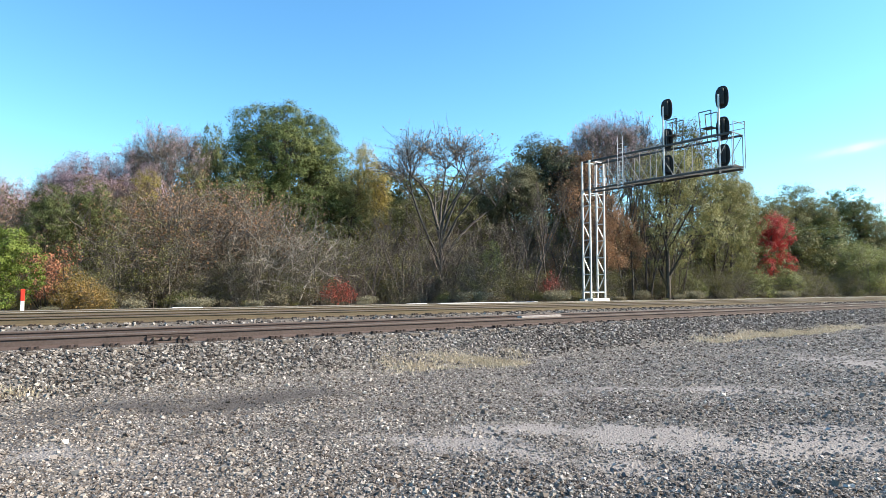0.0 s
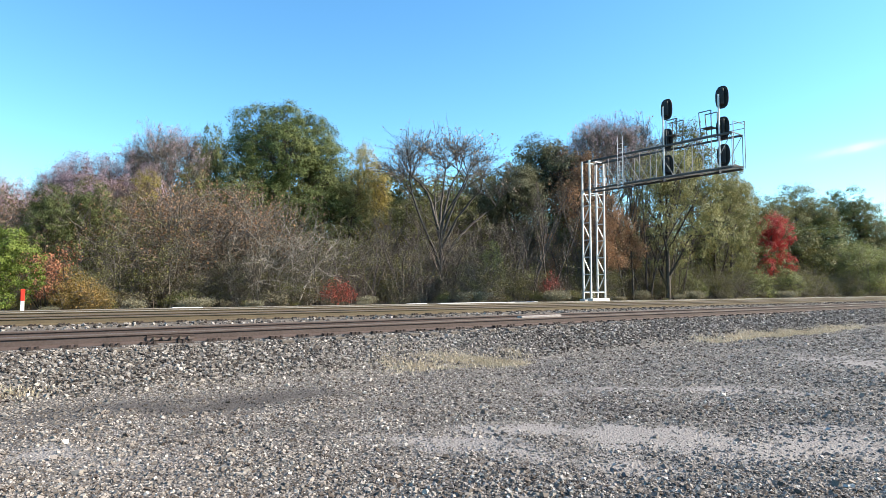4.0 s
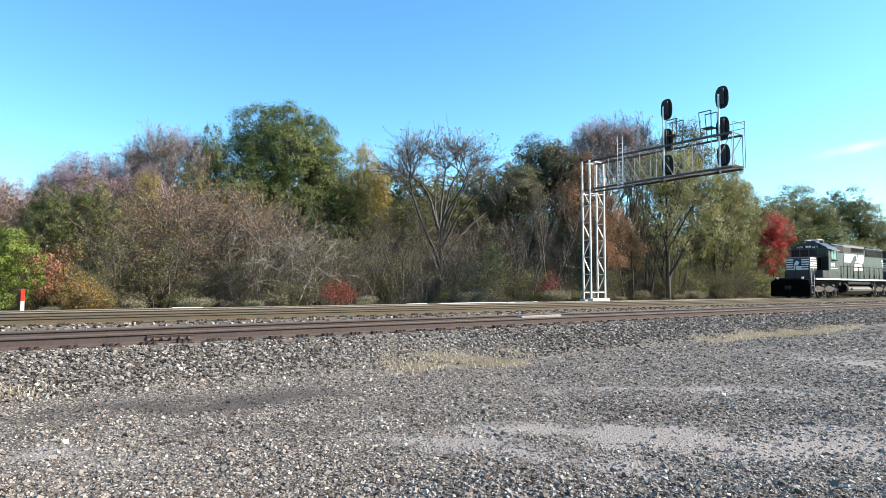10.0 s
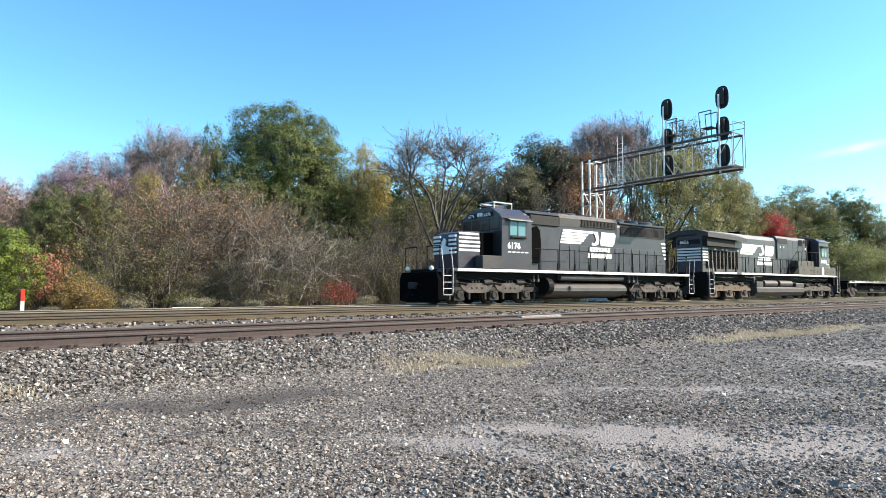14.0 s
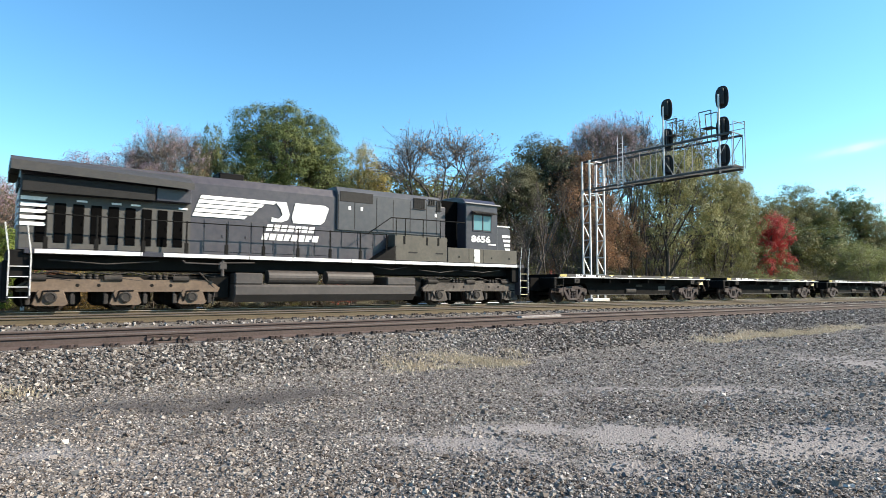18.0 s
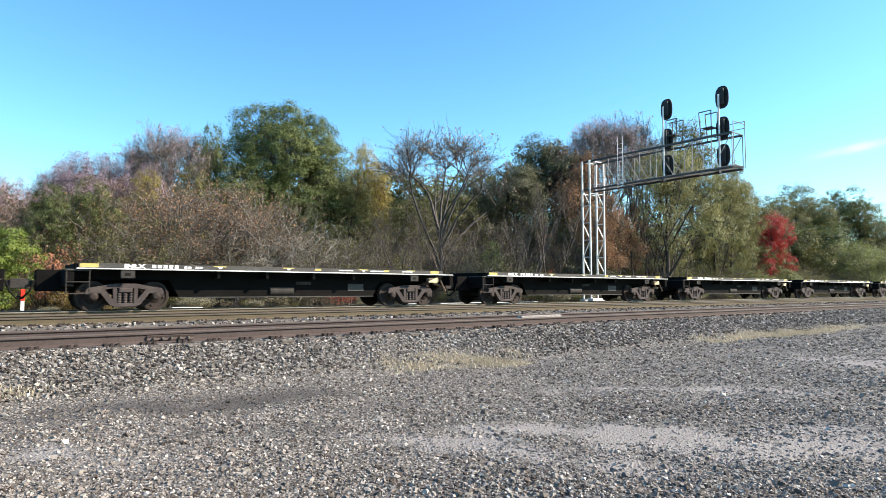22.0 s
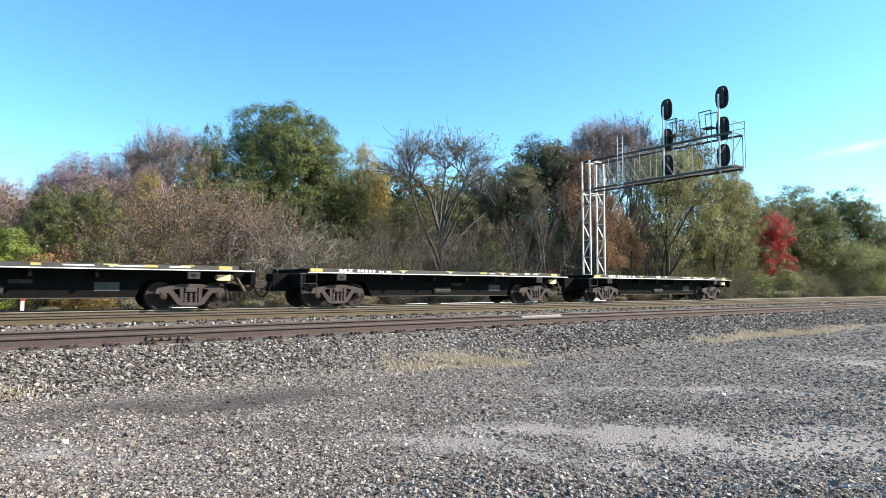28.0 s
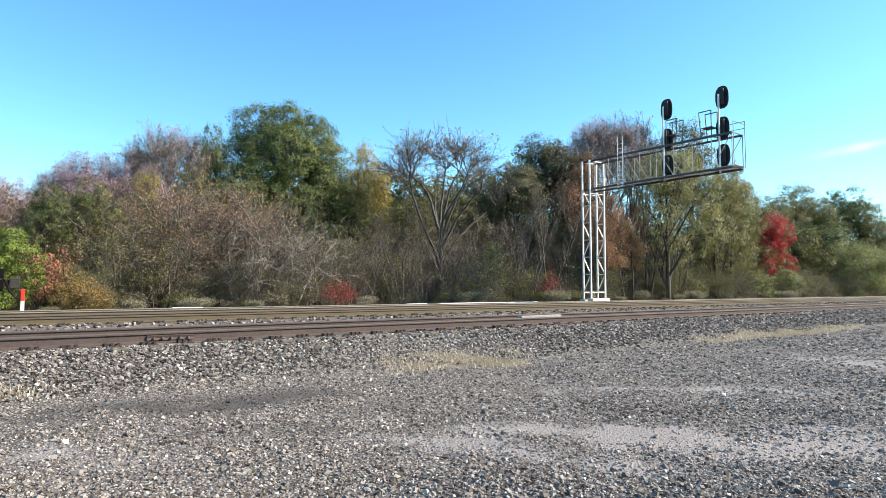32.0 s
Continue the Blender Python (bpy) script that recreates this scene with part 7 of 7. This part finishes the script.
def freight_truck(parent, x):
    """Two-axle cast freight truck with open side frames and springs."""
    t = thing_part("truck", parent, (x, 0, 0))
    r = 0.457
    for k in (-0.89, 0.89):
        axes_of_wheels(t, "wheelset", k, r)
    for sy in (-1, 1):
        y = sy * 1.06
        f = Shape()
        w = 0.085
        a, b = y - w, y + w
        f.extrude([(-1.12, 0.60), (-1.05, 0.72), (-0.6, 0.80), (-0.3, 0.86), (0.3, 0.86), (0.6, 0.80), (1.05, 0.72), (1.12, 0.60), (1.1, 0.52), (0.68, 0.56), (0.64, 0.66), (0.3, 0.73), (-0.3, 0.73), (-0.64, 0.66), (-0.68, 0.56), (-1.1, 0.52)], 1, a, b, 0.015)
        for s in (-1, 1):
            f.extrude([(s * 0.80, 0.70), (s * 0.62, 0.72), (s * 0.26, 0.26), (s * 0.30, 0.15), (s * 0.42, 0.17)], 1, a, b, 0.015)
            f.extrude([(s * 0.24, 0.78), (s * 0.36, 0.78), (s * 0.34, 0.2), (s * 0.24, 0.2)], 1, a, b, 0.012)
        f.block(-0.34, 0.34, a, b, 0.12, 0.24, 0.02)
        part("side_frame", f, CAR_TRUCK, t, "grimy cast side frame")
        for k in (-0.89, 0.89):
            cap = Shape().lathe([(0.135, 0.0), (0.135, 0.05 * sy), (0.09, 0.09 * sy), (0.05, 0.10 * sy)], (k, y + sy * 0.05, r), 1, 16)
            part("bearing_cap", cap, WHEEL, t, "round bearing end cap")
        spr = Shape()
        for e in (-0.17, 0.0, 0.17):
            spr.lathe([(0.07, 0.24 + 0.04 * i) if i % 2 else (0.055, 0.24 + 0.04 * i) for i in range(9)], (e, y, 0), 2, 10)
        part("spring", spr, CAR_TRUCK, t, "coil spring nest")
        part("bolster_end", Shape().block(-0.2, 0.2, y - 0.1, y + 0.1, 0.57, 0.73, 0.03), CAR_TRUCK, t)
    part("bolster", Shape().block(-0.22, 0.22, -1.0, 1.0, 0.5, 0.78, 0.03).block(-0.6, 0.6, -0.7, -0.6, 0.3, 0.42).block(-0.6, 0.6, 0.6, 0.7, 0.3, 0.42), BLACK, t)
    return t


def build_flat_car(pattern):
    """Low black flat car with a grey deck edge, a white line and deep side sills."""
    rng = random.Random(pattern)
    t = thing("flat_car", "empty black low flat railway car with a grey deck edge", "flat car", group="flat cars of the train")
    part("deck", Shape().block(-6.85, 7.0, -1.38, 1.38, 1.30, 1.46, 0.015), FLAT_BLACK, t, "flat steel deck")
    for sy in (-1, 1):
        part("deck_edge", Shape().block(-6.75, 6.9, sy * 1.40 - 0.02, sy * 1.40 + 0.02, 1.335, 1.475, 0.006), FLAT_GREY, t, "dull grey deck edge strip")
        part("white_line", Shape().block(-6.8, 7.45, sy * 1.415 - 0.03, sy * 1.415 + 0.03, 1.295, 1.33, 0.005), WHITE, t, "thin white line along the side")
        # side sill, deeper between the trucks
        part("side_sill", Shape().extrude([(-6.9, 1.30), (7.4, 1.30), (7.4, 0.98), (4.05, 0.98), (3.75, 0.42), (-3.75, 0.42), (-4.05, 0.98), (-6.9, 0.98)], 1, sy * 0.80 - 0.03, sy * 0.80 + 0.03), FLAT_BLACK, t, "black deep side sill")
        part("sill_flange", Shape().block(-3.75, 3.75, sy * 0.80 - 0.10, sy * 0.80 + 0.10, 0.39, 0.42, 0.005), FLAT_GREY, t)
        for x in (-5.41, 5.41):
            pad = part("jacking_pad", Shape().block(x - 0.2, x + 0.2, sy * 1.39 - 0.03, sy * 1.39 + 0.03, 1.02, 1.27, 0.015), TRUCK_GREY, t, "grey square jacking pad")
            part("pad_hole", Shape().block(x - 0.08, x + 0.08, sy * 1.405 - 0.025, sy * 1.405 + 0.025, 1.10, 1.19), BLACK, pad)
    yl = -1.422
    lettering("INLX", -5.52, yl - 0.002, 1.348, 0.17, WHITE, t, "white reporting letters on the deck edge", 0.008, 1.55)
    side_bars("letter_bar", [rect(-4.72 + 0.17 * i, -4.605 + 0.17 * i, 1.353, 1.46) for i in range(5)], yl, WHITE, t, "small white letter block")
    side_bars("letter_bar", [rect(-3.75 + 0.13 * i + (0.1 if i > 1 else 0), -3.66 + 0.13 * i + (0.1 if i > 1 else 0), 1.36, 1.43) for i in range(4)], yl, WHITE, t, "small white letter block")
    for x in ((-1.1, 2.1), (0.9, 3.9), (1.6, 4.4))[pattern % 3]:
        w = rng.choice([0.25, 0.32, 0.4])
        side_sign("reflector", [rect(x, x + w, 1.38, 1.455)], yl, YELLOW if rng.random() < 0.7 else WHITE, t, "small reflective plate")
    for x in (1.9, 3.3, 4.7):
        side_bars("stencil_bar", [rect(x + rng.uniform(-0.3, 0.3), x + 0.6, 1.39, 1.43)], yl, WHITE, t)
    # yellow plates with a white drop below, spaced along the edge, and a wide yellow plate at the end
    for x in (-2.8, -0.35, 2.75, 5.0):
        plate = side_sign("edge_plate", [rect(x, x + 0.42, 1.43, 1.468)], yl - 0.004, YELLOW, t, "thin yellow edge plate")
        side_sign("edge_mark", [[(x + 0.14, 1.43), (x + 0.30, 1.43), (x + 0.25, 1.375), (x + 0.19, 1.375)]], yl - 0.004, WHITE, plate)
    side_sign("end_plate", [rect(6.22, 6.66, 1.345, 1.465)], yl - 0.005, YELLOW, t, "wide yellow plate at the deck's end")
    side_sign("end_plate", [rect(-6.72, -6.22, 1.345, 1.465)], yl - 0.005, YELLOW, t, "wide yellow plate at the deck's end")
    side_sign("hand_plate", [[(6.15, 1.02), (6.62, 1.20), (6.62, 0.98), (6.2, 0.98)]], -1.385, YELLOW_PALE, t, "pale yellow corner plate under the deck")
    side_sign("data_panel", [rect(2.6, 3.3, 0.62, 0.90), ], -0.834, FLAT_GREY, t, "small framed data panel")
    part("data_plate", Shape().block(0.4, 1.0, -0.85, -0.83, 0.85, 0.97, 0.004), TRUCK_GREY, t)
    part("centre_sill", Shape().block(-7.75, 7.75, -0.35, 0.35, 0.62, 1.28, 0.02), FLAT_BLACK, t)
    for x in (-2.6, -0.9, 0.9, 2.6):
        part("cross_bearer", Shape().block(x - 0.05, x + 0.05, -1.33, 1.33, 1.05, 1.30, 0.01), FLAT_BLACK, t)
    part("brake_cylinder", Shape().rod((-0.6, -0.75, 0.62), (0.3, -0.75, 0.62), 0.17, 14).rod((0.3, -0.75, 0.62), (2.2, -0.7, 0.55), 0.03), TRUCK_GREY, t)
    # end platform with ladder and brake wheel
    part("end_beam", Shape().block(-7.1, -6.85, -1.35, 1.35, 0.75, 1.30, 0.02), FLAT_BLACK, t)
    part("end_beam", Shape().block(7.35, 7.55, -1.3, 1.3, 0.85, 1.28, 0.02), FLAT_BLACK, t)
    part("end_platform", Shape().block(-7.1, -6.4, -1.38, -0.4, 1.24, 1.29, 0.01), FLAT_GREY, t)
    lad = Shape().pipe([(-7.05, -1.40, 1.28), (-7.05, -1.40, 0.55), (-6.45, -1.40, 0.55), (-6.45, -1.40, 1.28)], 0.016)
    lad.rod((-7.05, -1.40, 0.9), (-6.45, -1.40, 0.9), 0.016)
    part("ladder", lad, TRUCK_GREY, t, "thin steel corner ladder")
    part("grab_iron", Shape().pipe([(-6.5, -1.38, 1.3), (-6.5, -1.38, 1.62), (-6.35, -1.38, 1.62), (-6.35, -1.38, 1.46)], 0.016), TRUCK_GREY, t)
    part("grab_iron", Shape().pipe([(6.9, -1.38, 1.46), (6.9, -1.38, 1.66), (7.4, -1.38, 1.66), (7.4, -1.38, 1.28)], 0.016), TRUCK_GREY, t)
    part("brake_wheel", Shape().lathe([(0.25, 0.0), (0.28, 0.02), (0.25, 0.04), (0.22, 0.02)], (-7.25, 0.75, 1.22), 0, 20).rod((-7.22, 0.75, 0.8), (-7.22, 0.75, 1.22), 0.02), BLACK, t)
    part("end_casting", Shape().block(6.15, 6.75, -1.36, -1.15, 0.98, 1.18, 0.05).rod((6.6, -1.1, 0.95), (7.5, -0.6, 0.8), 0.05).rod((6.9, -1.2, 1.1), (7.2, -1.2, 0.6), 0.04), TRUCK_RUST, t, "rusty end casting and brake rod")
    part("cut_lever", Shape().pipe([(7.55, -1.3, 0.95), (7.6, -0.9, 0.95), (7.7, -0.4, 0.98)], 0.014).pipe([(-7.1, 1.3, 0.95), (-7.5, 0.4, 0.98)], 0.014), TRUCK_GREY, t)
    for x in (-5.41, 5.41):
        freight_truck(t, x)
    coupler(t, -8.02, -1)
    coupler(t, 8.02, 1)
    return t


CAR_TRUCK = worn("car_truck_grime", (0.042, 0.033, 0.032), (0.088, 0.070, 0.066), 0.85, 0.05, 0.8, 3.0, 16, 0.4)
RADIATOR_SIDE = worn("dusty_panel", (0.056, 0.055, 0.053), (0.10, 0.093, 0.082), 0.65, 0.0, 0.7, 1.3, 9)
TANK_TAN = worn("tan_dust", (0.062, 0.060, 0.052), (0.115, 0.105, 0.085), 0.75, 0.0, 0.85, 1.6, 8)
RADIATOR = worn("radiator_slats", (0.022, 0.021, 0.021), (0.045, 0.041, 0.038), 0.7, 0.0, 0.5, 3, 20)
TRAIN = []   # (thing, its centre's place behind the train's front)
TRAIN.append((build_lead_engine(), 10.49))
TRAIN.append((build_trail_engine(), 32.0))
for i in range(7):
    TRAIN.append((build_flat_car(i), 51.545 + 16.272 * i))


# ---- ballast, stones, ties ----
near_track = build_track("track_1", 12.12, -60, 160, -10, 60, "nearest rusty railway track on grey ballast", RAIL_NEAR, RAIL_DULL, 1, HARDWARE)
joint_bar(near_track)
build_track("track_2", 18.75, -60, 200, -14, 60, "middle railway track with brown rails", RAIL, RAIL_DULL, 2, HARDWARE)
build_track("track_3", 22.57, -80, 300, -14, 60, "far main track with polished rails", RAIL, RAIL_TOP, 3, RAIL)
scatter_lot()
scatter_ballast()


# ---- movement ----
TRAIN_Y = 22.57


def front_of_train(t):
    """Where the train's front stands along the track at t seconds: it rolls to -x and slowly gathers speed."""
    u = t - 16
    return -3.096 - 9.173 * u - 0.0145 * u ** 2 - 0.0007 * u ** 3


def motions():
    times = [0, 4, 8, 10, 12, 14, 16, 18, 20, 21, 22, 23, 24, 25, 26, 27, 28, 29, 30, 31, 32]
    for ob, back in TRAIN:
        rows = []
        for t in times:
            x = front_of_train(t) + back
            rows.append((t, pose(x, TRAIN_Y, GRADE * x, 0, math.degrees(math.atan(-GRADE)), 0)))
        walk(ob, rows)
    # wheels turn as the train rolls to -x
    spots = [i / 15 for i in range(481)]
    for ob, x, r in SPINNING:
        start = front_of_train(0)
        rows = []
        for t in spots:
            rows.append((t, pose(x, 0, r, 0, math.degrees((front_of_train(t) - start) / r), 0)))
        walk(ob, rows)


motions()
